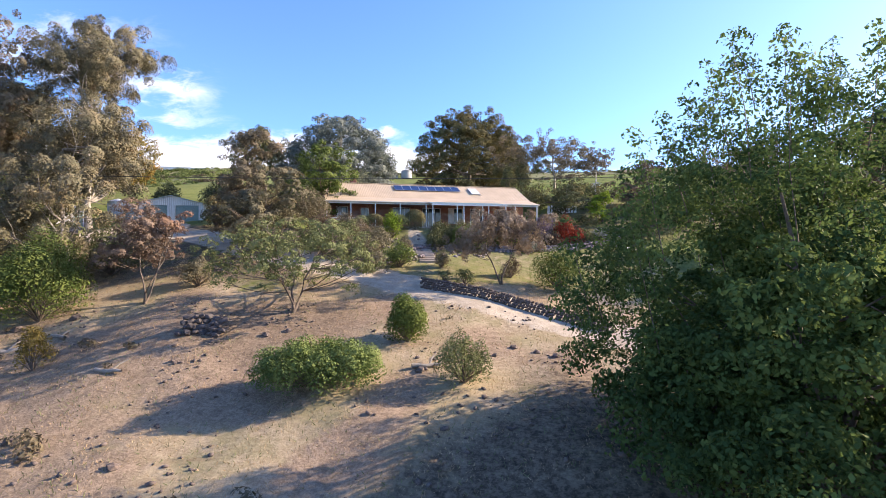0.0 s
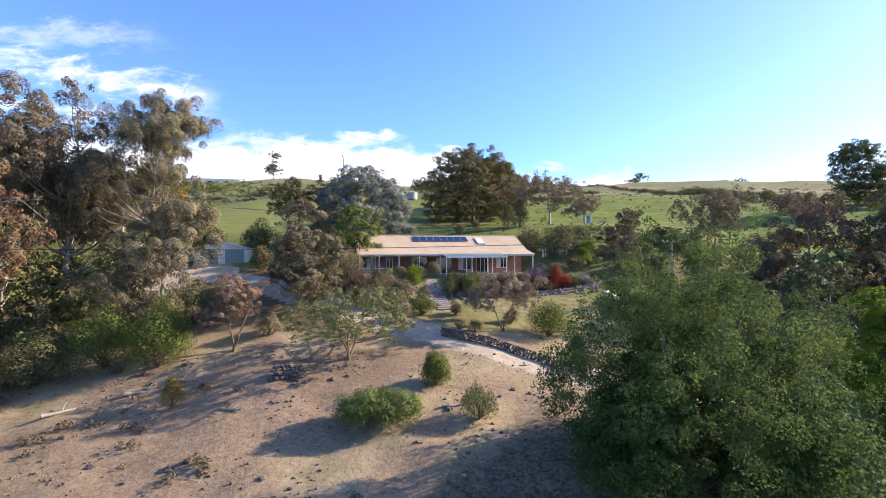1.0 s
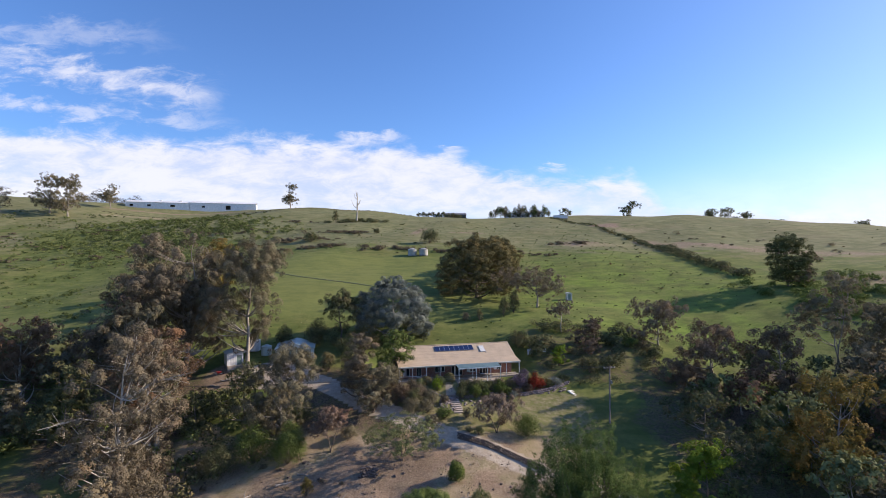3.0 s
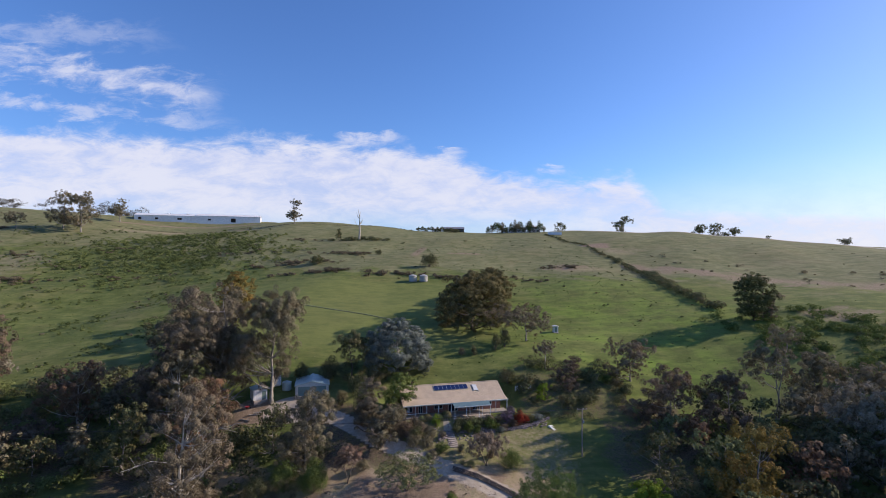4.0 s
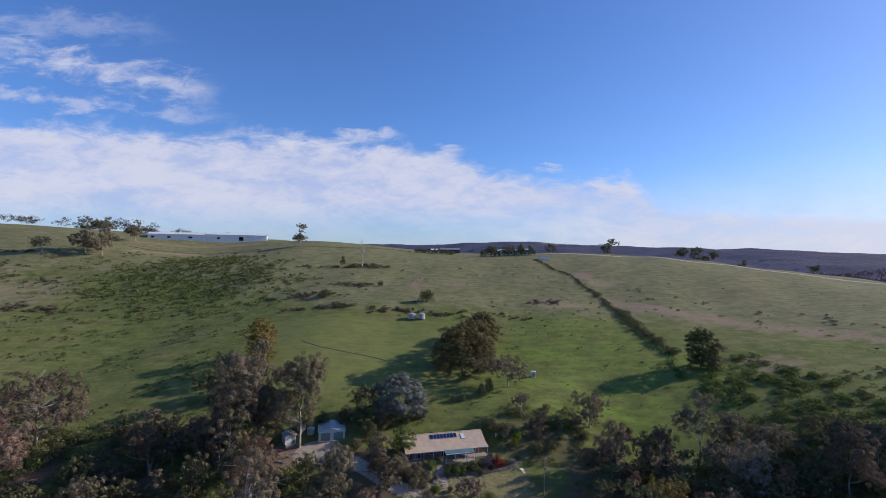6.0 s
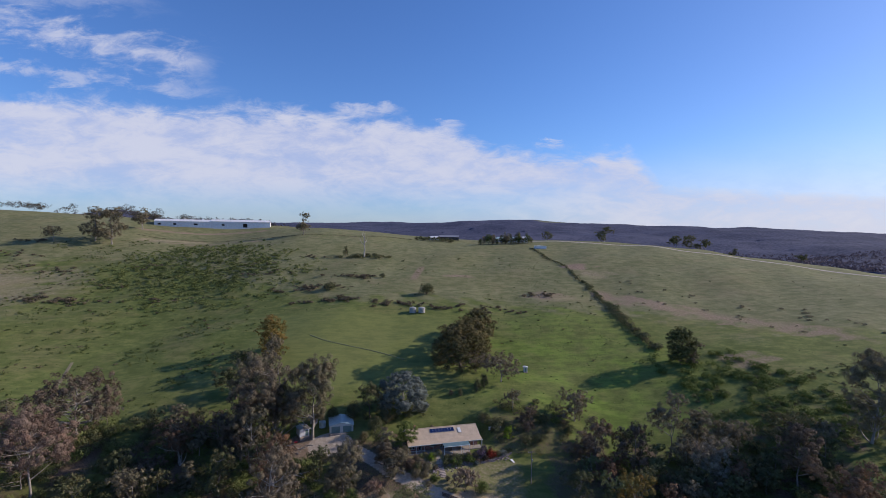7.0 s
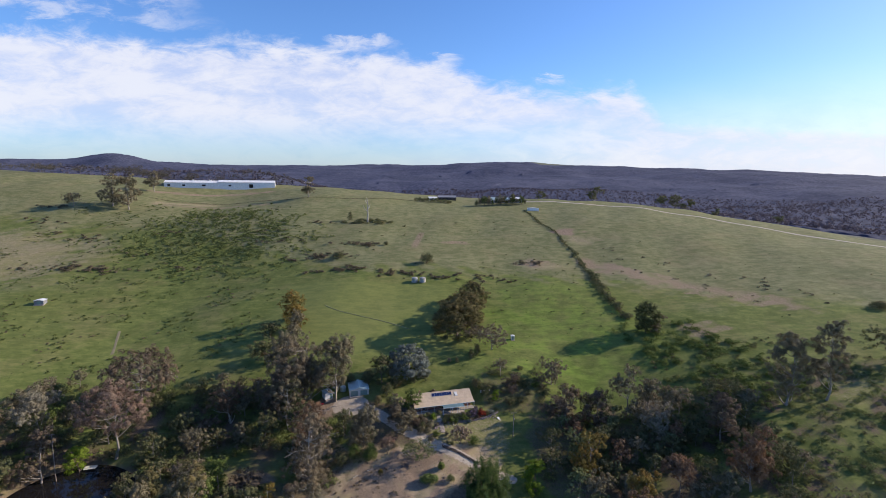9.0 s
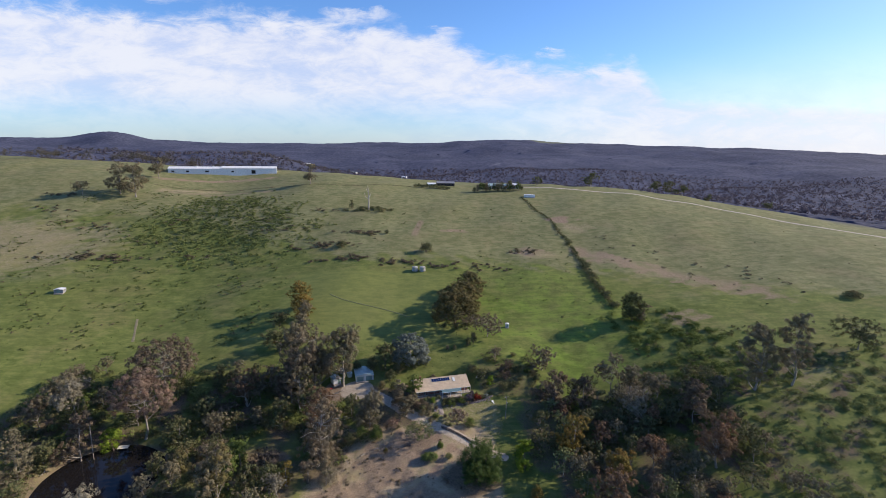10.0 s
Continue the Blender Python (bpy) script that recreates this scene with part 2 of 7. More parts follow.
def ground_material():
    """Grass and soil: three masks of cover on the sheet choose between dry grass, green grass, gravel, soil and
    haze-tinted forest floor.
    """
    m, n = material("grass_and_soil")
    at = n.add("ShaderNodeNewGeometry").outputs["Position"]
    aa, ab = n.add("ShaderNodeAttribute", attribute_name="cover_a"), n.add("ShaderNodeAttribute", attribute_name="cover_b")
    ca, cb = n.add("ShaderNodeSeparateColor", {0: aa.outputs["Color"]}), n.add("ShaderNodeSeparateColor", {0: ab.outputs["Color"]})
    n1, n2, n3, n4 = n.noise(at, 0.02, 5.0), n.noise(at, 0.14, 6.0, 0.6), n.noise(at, 1.1, 6.0, 0.65), n.noise(at, 9.0, 4.0, 0.7)
    lay0 = n.add("ShaderNodeMapping", {"Vector": at, "Rotation": (0, 0, radians(18)), "Scale": (0.4, 1.2, 1.0)}).outputs[0]
    spots = n.ramp01(n.math("ADD", n.math("MULTIPLY", n3, 0.55), n.math("MULTIPLY", n4, 0.45)), 0.36, 0.66)
    grain = n.ramp01(n.math("ADD", n.math("MULTIPLY", n.noise(at, 3.4, 5.0, 0.72), 0.7), n.math("MULTIPLY", n4, 0.3)), 0.38, 0.64)
    dry = n.mix(n.math("ADD", n.math("MULTIPLY", spots, 0.45), n.math("MULTIPLY", grain, 0.55)), (0.245, 0.182, 0.122, 1), (0.500, 0.402, 0.280, 1))
    dry = n.mix(n.ramp01(n2, 0.42, 0.68), dry, (0.325, 0.262, 0.150, 1))
    dry = n.mix(n.math("MULTIPLY", n.ramp01(n.noise(at, 0.33, 5.0, 0.65), 0.50, 0.64), 0.6), dry, (0.215, 0.195, 0.100, 1))
    dry = n.mix(n.math("MULTIPLY", n.ramp01(n.noise(lay0, 0.5, 5.0, 0.65), 0.54, 0.66), 0.55), dry, (0.235, 0.165, 0.110, 1))
    green = n.mix(n.ramp01(n2, 0.3, 0.72), (0.114, 0.142, 0.036, 1), (0.194, 0.215, 0.062, 1))
    green = n.mix(n.math("MULTIPLY", spots, 0.45), green, (0.060, 0.085, 0.022, 1))
    upper = n.mix(n.ramp01(n2, 0.32, 0.7), (0.150, 0.160, 0.074, 1), (0.236, 0.230, 0.116, 1))
    upper = n.mix(n.math("MULTIPLY", spots, 0.35), upper, (0.115, 0.120, 0.050, 1))
    soil = n.mix(n.math("ADD", n.math("MULTIPLY", spots, 0.5), n.math("MULTIPLY", grain, 0.5)), (0.155, 0.108, 0.078, 1), (0.385, 0.288, 0.205, 1))
    gravel = n.mix(spots, (0.350, 0.290, 0.225, 1), (0.530, 0.450, 0.360, 1))
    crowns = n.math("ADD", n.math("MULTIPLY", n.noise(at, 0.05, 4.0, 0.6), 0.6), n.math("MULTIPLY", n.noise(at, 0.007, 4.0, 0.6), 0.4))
    # far woodland, with blue haze mixed into its colour
    hazy_wood = n.mix(n.ramp01(crowns, 0.36, 0.62), (0.038, 0.040, 0.066, 1), (0.070, 0.070, 0.104, 1))
    hazy_wood = n.mix(n.math("MULTIPLY", n.ramp01(n.noise(at, 0.0016, 4.0, 0.6), 0.60, 0.68), 0.6), hazy_wood, (0.160, 0.165, 0.120, 1))
    n5, n6 = n.noise(at, 0.45, 6.0, 0.7), n.noise(at, 0.045, 5.0, 0.6)
    tuss = n.math("ADD", n.math("MULTIPLY", n5, 0.6), n.math("MULTIPLY", n4, 0.4))
    green = n.mix(n.math("MULTIPLY", n.ramp01(tuss, 0.47, 0.60), 0.6), green, (0.070, 0.098, 0.024, 1))
    upper = n.mix(n.math("MULTIPLY", n.ramp01(tuss, 0.48, 0.62), 0.55), upper, (0.120, 0.124, 0.050, 1))
    upper = n.mix(n.math("MULTIPLY", n.ramp01(n6, 0.5, 0.68), 0.55), upper, (0.222, 0.192, 0.104, 1))
    green = n.mix(n.math("MULTIPLY", n.ramp01(n6, 0.48, 0.64), 0.55), green, (0.195, 0.180, 0.072, 1))
    green = n.mix(n.math("MULTIPLY", n.math("MULTIPLY", ab.outputs["Alpha"], n.ramp01(n.noise(at, 0.09, 4.0), 0.35, 0.65)), 0.85), green, (0.168, 0.250, 0.040, 1))
    lay = n.add("ShaderNodeMapping", {"Vector": at, "Rotation": (0, 0, radians(-14)), "Scale": (0.30, 1.0, 1.0)}).outputs[0]
    mott = n.math("ADD", n.math("MULTIPLY", n.noise(lay, 0.34, 7.0, 0.72), 0.55), n.math("MULTIPLY", n.noise(at, 0.16, 6.0, 0.7), 0.45))
    green = n.mix(n.math("MULTIPLY", n.ramp01(mott, 0.46, 0.60), 0.62), green, (0.072, 0.100, 0.024, 1))
    green = n.mix(n.math("MULTIPLY", n.ramp01(mott, 0.50, 0.36), 0.5), green, (0.212, 0.222, 0.070, 1))
    upper = n.mix(n.math("MULTIPLY", n.ramp01(mott, 0.47, 0.60), 0.72), upper, (0.102, 0.116, 0.048, 1))
    upper = n.mix(n.math("MULTIPLY", n.ramp01(mott, 0.50, 0.36), 0.45), upper, (0.275, 0.250, 0.136, 1))
    green = n.mix(n.math("MULTIPLY", aa.outputs["Alpha"], 0.85), green, n.mix(n.ramp01(mott, 0.4, 0.62), (0.182, 0.204, 0.060, 1), (0.130, 0.156, 0.047, 1)))
    jag = n.math("MULTIPLY", n.math("SUBTRACT", n3, 0.5), 0.9)

    def soft(mask):
        return n.ramp01(n.math("ADD", mask, n.math("MULTIPLY", jag, n.math("MULTIPLY", mask, n.math("SUBTRACT", 2.0, mask)))), 0.28, 0.72)

    col = n.mix(soft(ca.outputs[1]), green, upper)
    col = n.mix(soft(ca.outputs[0]), col, dry)
    col = n.mix(soft(cb.outputs[0]), col, soil)
    # leaf litter; the same dark colour also paints in tree shade
    litter_and_shade = n.mix(grain, (0.055, 0.042, 0.032, 1), (0.220, 0.165, 0.115, 1))
    col = n.mix(soft(cb.outputs[2]), col, litter_and_shade)
    col = n.mix(n.ramp01(ca.outputs[2], 0.35, 0.65), col, gravel)
    col = n.mix(cb.outputs[1], col, hazy_wood)
    col = n.mix(n.math("MULTIPLY", n.ramp01(n1, 0.35, 0.65), 0.3), col, n.mix(0.5, col, (0.16, 0.14, 0.06, 1)))
    bm = n.add("ShaderNodeBump", {"Height": n.math("ADD", n.math("MULTIPLY", n3, 1.0), n.math("MULTIPLY", n4, 0.35)), "Strength": 0.5, "Distance": 0.2})
    sh = n.add("ShaderNodeBsdfPrincipled", {"Base Color": col, "Roughness": 0.95, "Specular IOR Level": 0.1, "Normal": bm.outputs[0]})
    n.add("ShaderNodeOutputMaterial", {0: sh.outputs[0]})
    return m


# ---- the lie of the land ----
BASE = (6.88, -3.28, 6.99, 32.49)
NEAR_KNOLLS = [
    (0, 58, 16, -1.5), (-35, 70, 22, -0.4), (-12, 26, 16, -1.6), (22, 44, 18, -3.8), (-42, 22, 24, -4.8),
    (-75, 42, 26, -5.1), (-116, 30, 36, -3.4), (-25, 90, 30, -1.5), (-60, 130, 50, 1.7), (10, 120, 40, -4),
    (60, 65, 28, -6.9), (100, 105, 40, 0.3), (125, 30, 40, 0.9), (55, 10, 36, -3.2), (0, -10, 34, -5.1),
    (45, 130, 40, -0.9), (-90, 90, 40, -0.1), (170, 60, 50, 2.1), (-170, 30, 50, -2.4), (-150, 120, 50, -7.7),
    (-220, 70, 60, 1.5), (30, 80, 25, 4.5), (-15, 44, 16, 1.5),
]
FAR_KNOLLS = [
    (100, 200, 60, 1.3), (180, 150, 60, 0.6), (270, 240, 90, 0.3), (-20, 190, 60, 2.8), (-100, 250, 80, 0.4),
    (-200, 210, 70, -7), (-290, 335, 60, 1.2), (-330, 220, 90, -5.4), (20, 310, 100, 0.5), (120, 400, 100, -2.9),
    (-150, 430, 100, 4), (-20, 430, 90, -10), (-350, 400, 110, -3.4), (-450, 350, 130, 0.8), (260, 430, 120, 1.2),
    (400, 400, 140, -18.8), (400, 180, 140, 27.2), (250, 0, 120, 0.7), (300, -120, 180, 7.8), (-300, -80, 180, -11.5),
    (0, -150, 130, -25.7), (-430, 120, 130, -13.7), (200, 320, 90, 6.7), (-230, 400, 60, -16),
]


def smooth(a, b, v):
    t = np.clip((v - a) / (b - a), 0, 1)
    return t * t * (3 - 2 * t)


def waves(x, y, size, seed):
    """A cheap smooth noise of about -1 to 1, as a sum of sines in odd directions."""
    r = np.random.default_rng(seed)
    s = 0
    for i in range(7):
        a, k, p = r.uniform(0, 6.28), r.uniform(0.6, 1.9) * 6.28 / size, r.uniform(0, 6.28)
        s = s + np.sin(k * (np.cos(a) * x + np.sin(a) * y) + p)
    return s / 3.0


def land(x, y):
    x, y = np.asarray(x, float), np.asarray(y, float)
    xc, yc = np.clip(x, -520, 520), np.clip(y, -260, 620)
    z = BASE[0] + BASE[1] * xc / 100 + BASE[2] * yc / 100 + BASE[3] * np.exp(-((yc - 430) / 170) ** 2)
    for cx, cy, r, h in NEAR_KNOLLS + FAR_KNOLLS:
        z = z + h * np.exp(-((xc - cx) ** 2 + (yc - cy) ** 2) / (2 * r * r))
    # terraces by the house: a level pad, the drive and the bank below
    lx, ly = local(x, y)
    pad = smooth(-10.5, -8.0, ly) * (1 - smooth(5.5, 11, ly)) * (1 - smooth(13, 18, np.abs(lx)))
    z = z * (1 - pad) - 0.45 * pad
    z = z + 0.12 * waves(x, y, 5.0, 3) * smooth(44, 24, y) + 0.16 * waves(x, y, 19.0, 4) * smooth(60, 30, y) + 0.9 * waves(x, y, 95.0, 5) * smooth(90, 160, y)
    # the dam
    d = np.hypot((x + 119) / 17, (y - 13) / 19)
    z = z * smooth(0.9, 1.5, d) + np.minimum(z, -10.5) * (1 - smooth(0.9, 1.5, d))
    # behind the ridge the land falls to a wooded valley and rises to far hills
    r = np.hypot(x, y + 144)
    az = np.degrees(np.arctan2(x, y + 144))
    edge = 640 - 95 * smooth(18, 42, az) + 190 * smooth(-18, -42, az)
    w = smooth(0, 420, r - edge)
    w = np.where(y < -300, smooth(300, 900, -y), w)
    crest = np.interp(az, [-50, -35, -27, -21, -11, 1, 8, 14, 19, 28, 35, 42], [104, 110, 114, 106, 116, 142, 170, 155, 142, 132, 116, 103])
    far = 6 + (crest - 6) * smooth(1400, 4300, r) + 13 * waves(x, y, 1100.0, 8) * smooth(900, 1600, r) * smooth(4500, 3800, r) + 4 * waves(x, y, 420.0, 9)
    far = far + 50 * np.exp(-((az + 31.7) / 2.7) ** 2 - ((r - 3600) / 450) ** 2) - 60 * smooth(4400, 4800, r)
    far = far + 66 * smooth(-5, -20, az) * np.exp(-((r - 1250) / 330) ** 2)
    far = np.where(y < -300, -40.0, far)
    return z * (1 - w) + far * w


HOUSE, HOUSE_TURN = (-2.14, 62.34), 15.2
_c, _s = math.cos(radians(HOUSE_TURN)), math.sin(radians(HOUSE_TURN))


def local(x, y):
    """World plan to the house's own plan: x along its front, y to its back."""
    dx, dy = x - HOUSE[0], y - HOUSE[1]
    return dx * _c + dy * _s, dy * _c - dx * _s


def h(x, y):
    return float(land(x, y))


def near_line(x, y, pts):
    """The distance from plan points to a polyline."""
    best = np.full(np.shape(x), 1e9)
    for (ax, ay), (bx, by) in zip(pts, pts[1:]):
        t = np.clip(((x - ax) * (bx - ax) + (y - ay) * (by - ay)) / ((bx - ax) ** 2 + (by - ay) ** 2), 0, 1)
        best = np.minimum(best, np.hypot(x - ax - t * (bx - ax), y - ay - t * (by - ay)))
    return best


DRIVE = [(-36, 62), (-26, 55), (-17, 47.5), (-8, 42.5), (0, 39.0), (8, 34.5), (14, 30), (21, 26)]
RIDGE_ROAD = [(95, 436), (180, 406), (260, 350), (330, 283), (400, 205), (450, 130)]


def steps(*spans):
    """Grid lines: (from, to, spacing) stretches, joined."""
    out = []
    for a, b, d in spans:
        out.extend(np.arange(a, b, d))
    return np.array(out + [spans[-1][1]])


def ground_sheet():
    xs = steps((-5200, -1200, 160), (-1200, -480, 30), (-480, -160, 8), (-160, -52, 3), (-52, 42, 1.0), (42, 160, 3), (160, 480, 7), (480, 1200, 30), (1200, 5200, 160))
    ys = steps((-1600, -260, 90), (-260, -60, 12), (-60, -20, 4), (-20, 8, 2.0), (8, 76, 0.9), (76, 150, 2.2), (150, 520, 5), (520, 1100, 22), (1100, 4900, 90))
    x, y = np.meshgrid(xs, ys)
    z = land(x, y)
    nx, ny = len(xs), len(ys)
    me = bpy.data.meshes.new("ground")
    i = np.arange((nx * ny)).reshape(ny, nx)
    quads = np.stack([i[:-1, :-1], i[:-1, 1:], i[1:, 1:], i[1:, :-1]], -1).reshape(-1, 4)
    fill(me, np.stack([x, y, z], -1).reshape(-1, 3), quads, True)
    x, y = x.ravel(), y.ravel()
    rag = waves(x, y, 14, 11)
    lx, ly = local(x, y)
    dry = smooth(50, 36, y + 3 * rag) * smooth(-58, -40, x) * (1 - smooth(14, 24, x)) * smooth(-28, -2, y + 5 * rag + 4 * waves(x, y, 31, 17))
    dry = np.maximum(dry, 0.47 * smooth(-24, -18, x) * (1 - smooth(20, 30, x)) * smooth(34, 40, y) * (1 - smooth(54, 60, y)))
    strip = near_line(x, y, [(100, 222), (118, 200), (141, 179), (171, 152), (193, 132), (215, 118)])
    dry = np.maximum(dry, 0.40 * smooth(17, 3, strip + 4 * rag) * smooth(215, 185, x))
    dry = np.maximum(dry, 0.5 * smooth(85, 30, np.hypot((x + 325) * 0.62, y - 235) + 14 * rag))
    dry = np.maximum(dry, 0.5 * smooth(16, 5, np.hypot((x - 70) * 0.6, y - 212)))
    dry = np.maximum(dry, 0.42 * smooth(26, 8, np.hypot((x - 154) * 0.8, (y - 58) * 0.8) + 5 * rag))
    dry = np.maximum(dry, 0.55 * smooth(12, 3, np.abs(y - 378 - 0.2 * (x + 260)) + 3 * rag) * smooth(-295, -280, x) * (1 - smooth(-225, -205, x)))
    dry = np.maximum(dry, 0.5 * smooth(18, 6, np.hypot((x - 112) * 0.7, y - 270) + 4 * rag))
    upper = smooth(165, 235, y + 12 * rag + 0.35 * np.maximum(0, x - 40) - 0.6 * np.clip(-60 - x, 0, 170))
    olive = 0.8 * smooth(-205, -260, x + 9 * rag) * smooth(120, 190, y) + 0.5 * smooth(60, 110, x) * smooth(60, 100, y)
    upper = np.maximum(upper, olive * (0.55 + 0.3 * waves(x, y, 60, 14)))
    mown = smooth(-98, -90, x) * (1 - smooth(-8, 14, x)) * smooth(92, 98, y) * (1 - smooth(176, 182, y))
    upper = upper * (1 - mown)
    gravel = smooth(2.7, 1.8, near_line(x, y, DRIVE))
    gravel = np.maximum(gravel, smooth(6.5, 5.0, np.hypot((x + 38) * 0.8, y - 61)))
    gravel = np.maximum(gravel, smooth(0.9, 0.4, np.abs(lx + 3.0)) * smooth(-16, -15, ly) * (1 - smooth(-8, -7.5, ly)))
    soil = 0.85 * smooth(10, 3, np.hypot((x + 20) * 0.6, y - 27.5) + 2 * rag) + 0.62 * smooth(9, 3, np.hypot((x + 22) * 0.5, y - 19) + 2.5 * rag) + 0.7 * smooth(8, 2, np.hypot((x + 30) * 0.5, y - 12) + 2 * rag)
    soil = np.maximum(soil, 0.9 * smooth(15, 8, y + 2 * rag) * smooth(-12, -4, y) * smooth(-52, -44, x) * (1 - smooth(6, 16, x)))
    soil = np.maximum(soil, 0.8 * smooth(5, 2, np.hypot((x + 9) * 0.45, y - 33) + rag))
    soil = np.maximum(soil, 0.72 * np.clip(0.45 + 0.7 * waves(x, y, 12, 19), 0, 1) * np.clip(dry, 0, 1) * smooth(-50, -44, x) * (1 - smooth(8, 14, x)) * (y < 40))
    soil = np.maximum(soil, 0.75 * smooth(6, 2, np.hypot((x + 64) * 0.6, y - 27)))
    soil = np.maximum(soil, 0.7 * smooth(8, 4, np.hypot(x + 47, (y - 60) * 0.9) + rag))
    soil = np.maximum(soil, 0.6 * smooth(26, 18, np.hypot(x + 119, y - 13)))
    soil = np.maximum(soil, 0.65 * smooth(7, 2, np.hypot((x - 12) * 0.3, y - 262) + 2 * rag))
    soil = np.maximum(soil, 0.6 * smooth(6, 1, np.abs(x + 45 - 0.1 * y)) * smooth(235, 250, y) * (1 - smooth(285, 300, y)))
    soil = np.maximum(soil, 0.7 * smooth(10, 2, np.abs(y - 428 - 0.28 * (x + 250)) + 3 * rag) * smooth(-320, -305, x) * (1 - smooth(-190, -170, x)))
    soil = np.maximum(soil, 0.6 * smooth(16, 4, strip + 5 * rag + 3 * waves(x, y, 30, 18)) * smooth(215, 185, x))
    soil = np.maximum(soil, 0.8 * smooth(13, 5, np.hypot((x - 103) * 0.7, y - 292) + 4 * rag))
    soil = np.maximum(soil, 0.6 * smooth(15, 5, np.hypot((x - 64) * 0.7, y - 218) + 4 * rag))
    soil = np.maximum(soil, 0.55 * smooth(14, 4, np.hypot((x - 128) * 0.7, (y - 112)) + 4 * rag))
    soil = np.maximum(soil, 0.55 * smooth(9, 2, np.abs(y - 372 - 0.06 * (x + 200)) + 3 * rag) * smooth(-290, -275, x) * (1 - smooth(-165, -150, x)))
    gully = smooth(76, 60, y) * smooth(-48, -16, y + 6 * rag) * np.maximum(smooth(-38, -52, x) * smooth(-185, -165, x), smooth(32, 44, x) * (1 - smooth(92, 118, x)))
    # gully floor: litter, with the shade under the trees painted in
    litter_and_shade = gully * np.clip(0.5 + 0.3 * waves(x, y, 26, 15), 0, 0.9)
    # darkened to paint in the trees' shadow beside the gully
    litter_and_shade = np.maximum(litter_and_shade, 0.56 * smooth(26, 34, x + 2 * rag) * (1 - smooth(44, 52, x)) * smooth(66, 56, y + 2 * rag) * smooth(10, 20, y))
    litter_and_shade = np.maximum(litter_and_shade, np.clip(0.34 + 0.3 * waves(x, y, 17, 16), 0, 0.7) * smooth(100, 112, x + 0.6 * y) * smooth(88, 96, x) * smooth(80, 70, y) * smooth(-40, -20, y) * smooth(240, 210, x))
    litter_and_shade = np.maximum(litter_and_shade, 0.62 * smooth(-40, -34, x) * (1 - smooth(-13, -8, x)) * smooth(36, 42, y) * (1 - smooth(60, 66, y + 2 * rag)))
    litter_and_shade = np.maximum(litter_and_shade, 0.5 * smooth(13, 16, x) * (1 - smooth(40, 46, x)) * smooth(56, 60, y) * (1 - smooth(74, 84, y + 3 * rag)))
    # litter and painted shade at the gum tree's foot
    litter_and_shade = np.maximum(litter_and_shade, 0.6 * smooth(11, 5, np.hypot((x + 46) * 0.8, y - 24) + rag))
    # dark colour that deepens the leafy tree's cast shadow on the bank
    litter_and_shade = np.maximum(litter_and_shade, 0.64 * smooth(13, 6, np.hypot((x - 8) * 0.8, y - 17) + 1.5 * rag))
    litter_and_shade = np.maximum(litter_and_shade, 0.45 * smooth(6.5, 3, np.hypot((x + 10) * 0.7, y - 32) + rag))
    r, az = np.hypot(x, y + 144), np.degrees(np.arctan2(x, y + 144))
    hazy_wood = smooth(30, 90, r - (640 - 95 * smooth(18, 42, az) + 190 * smooth(-18, -42, az)))
    lush = smooth(52, 14, np.hypot((x - 60) * 0.8, (y - 122) * 0.55) + 8 * rag)
    for name, rgb, one in (("cover_a", (dry, upper, gravel), mown), ("cover_b", (np.clip(soil, 0, 1), hazy_wood, np.clip(litter_and_shade, 0, 1)), lush)):
        att = me.color_attributes.new(name, "FLOAT_COLOR", "POINT")
        att.data.foreach_set("color", np.stack([*rgb, one], -1).astype(np.float32).ravel())
    ob = new("ground", me)
    me.materials.append(ground_material())
    return tagged(ob, "rolling hillside of dry and green grass with a gravel drive", "ground", kind="structure")


# ---- meshes ----
def fill(me, verts, faces, soft=False):
    """Vertices and faces of one size, as arrays, into a mesh."""
    verts, faces = np.asarray(verts, np.float32), np.asarray(faces, np.int32)
    k = faces.shape[1]
    me.vertices.add(len(verts))
    me.vertices.foreach_set("co", verts.ravel())
    me.loops.add(faces.size)
    me.loops.foreach_set("vertex_index", faces.ravel())
    me.polygons.add(len(faces))
    me.polygons.foreach_set("loop_start", np.arange(len(faces), dtype=np.int32) * k)
    me.polygons.foreach_set("loop_total", np.full(len(faces), k, np.int32))
    if soft:
        me.polygons.foreach_set("use_smooth", np.ones(len(faces), bool))
    me.update(calc_edges=True)
    return me


def mesh_part(name, verts, faces, mat, parent=None, label="", soft=False):
    ob = new(name, fill(bpy.data.meshes.new(name), verts, faces, soft))
    ob.data.materials.append(mat)
    ob.parent = parent
    return tagged(ob, label)


def part(name, bm, mat, parent=None, label=""):
    """One bmesh as one mesh object under a thing."""
    me = bpy.data.meshes.new(name)
    bm.to_mesh(me)
    bm.free()
    me.materials.append(mat)
    ob = new(name, me)
    ob.parent = parent
    return tagged(ob, label)


def box(bm, x0, x1, y0, y1, z0, z1, bevel=0.0, m=None):
    c = Matrix.Translation(((x0 + x1) / 2, (y0 + y1) / 2, (z0 + z1) / 2)) @ Matrix.Diagonal((x1 - x0, y1 - y0, z1 - z0, 1))
    made = bmesh.ops.create_cube(bm, size=1, matrix=(m or Matrix()) @ c)["verts"]
    if bevel:
        es = list({e for v in made for e in v.link_edges})
        bmesh.ops.bevel(bm, geom=es, offset=bevel, segments=1, affect="EDGES")
    return bm


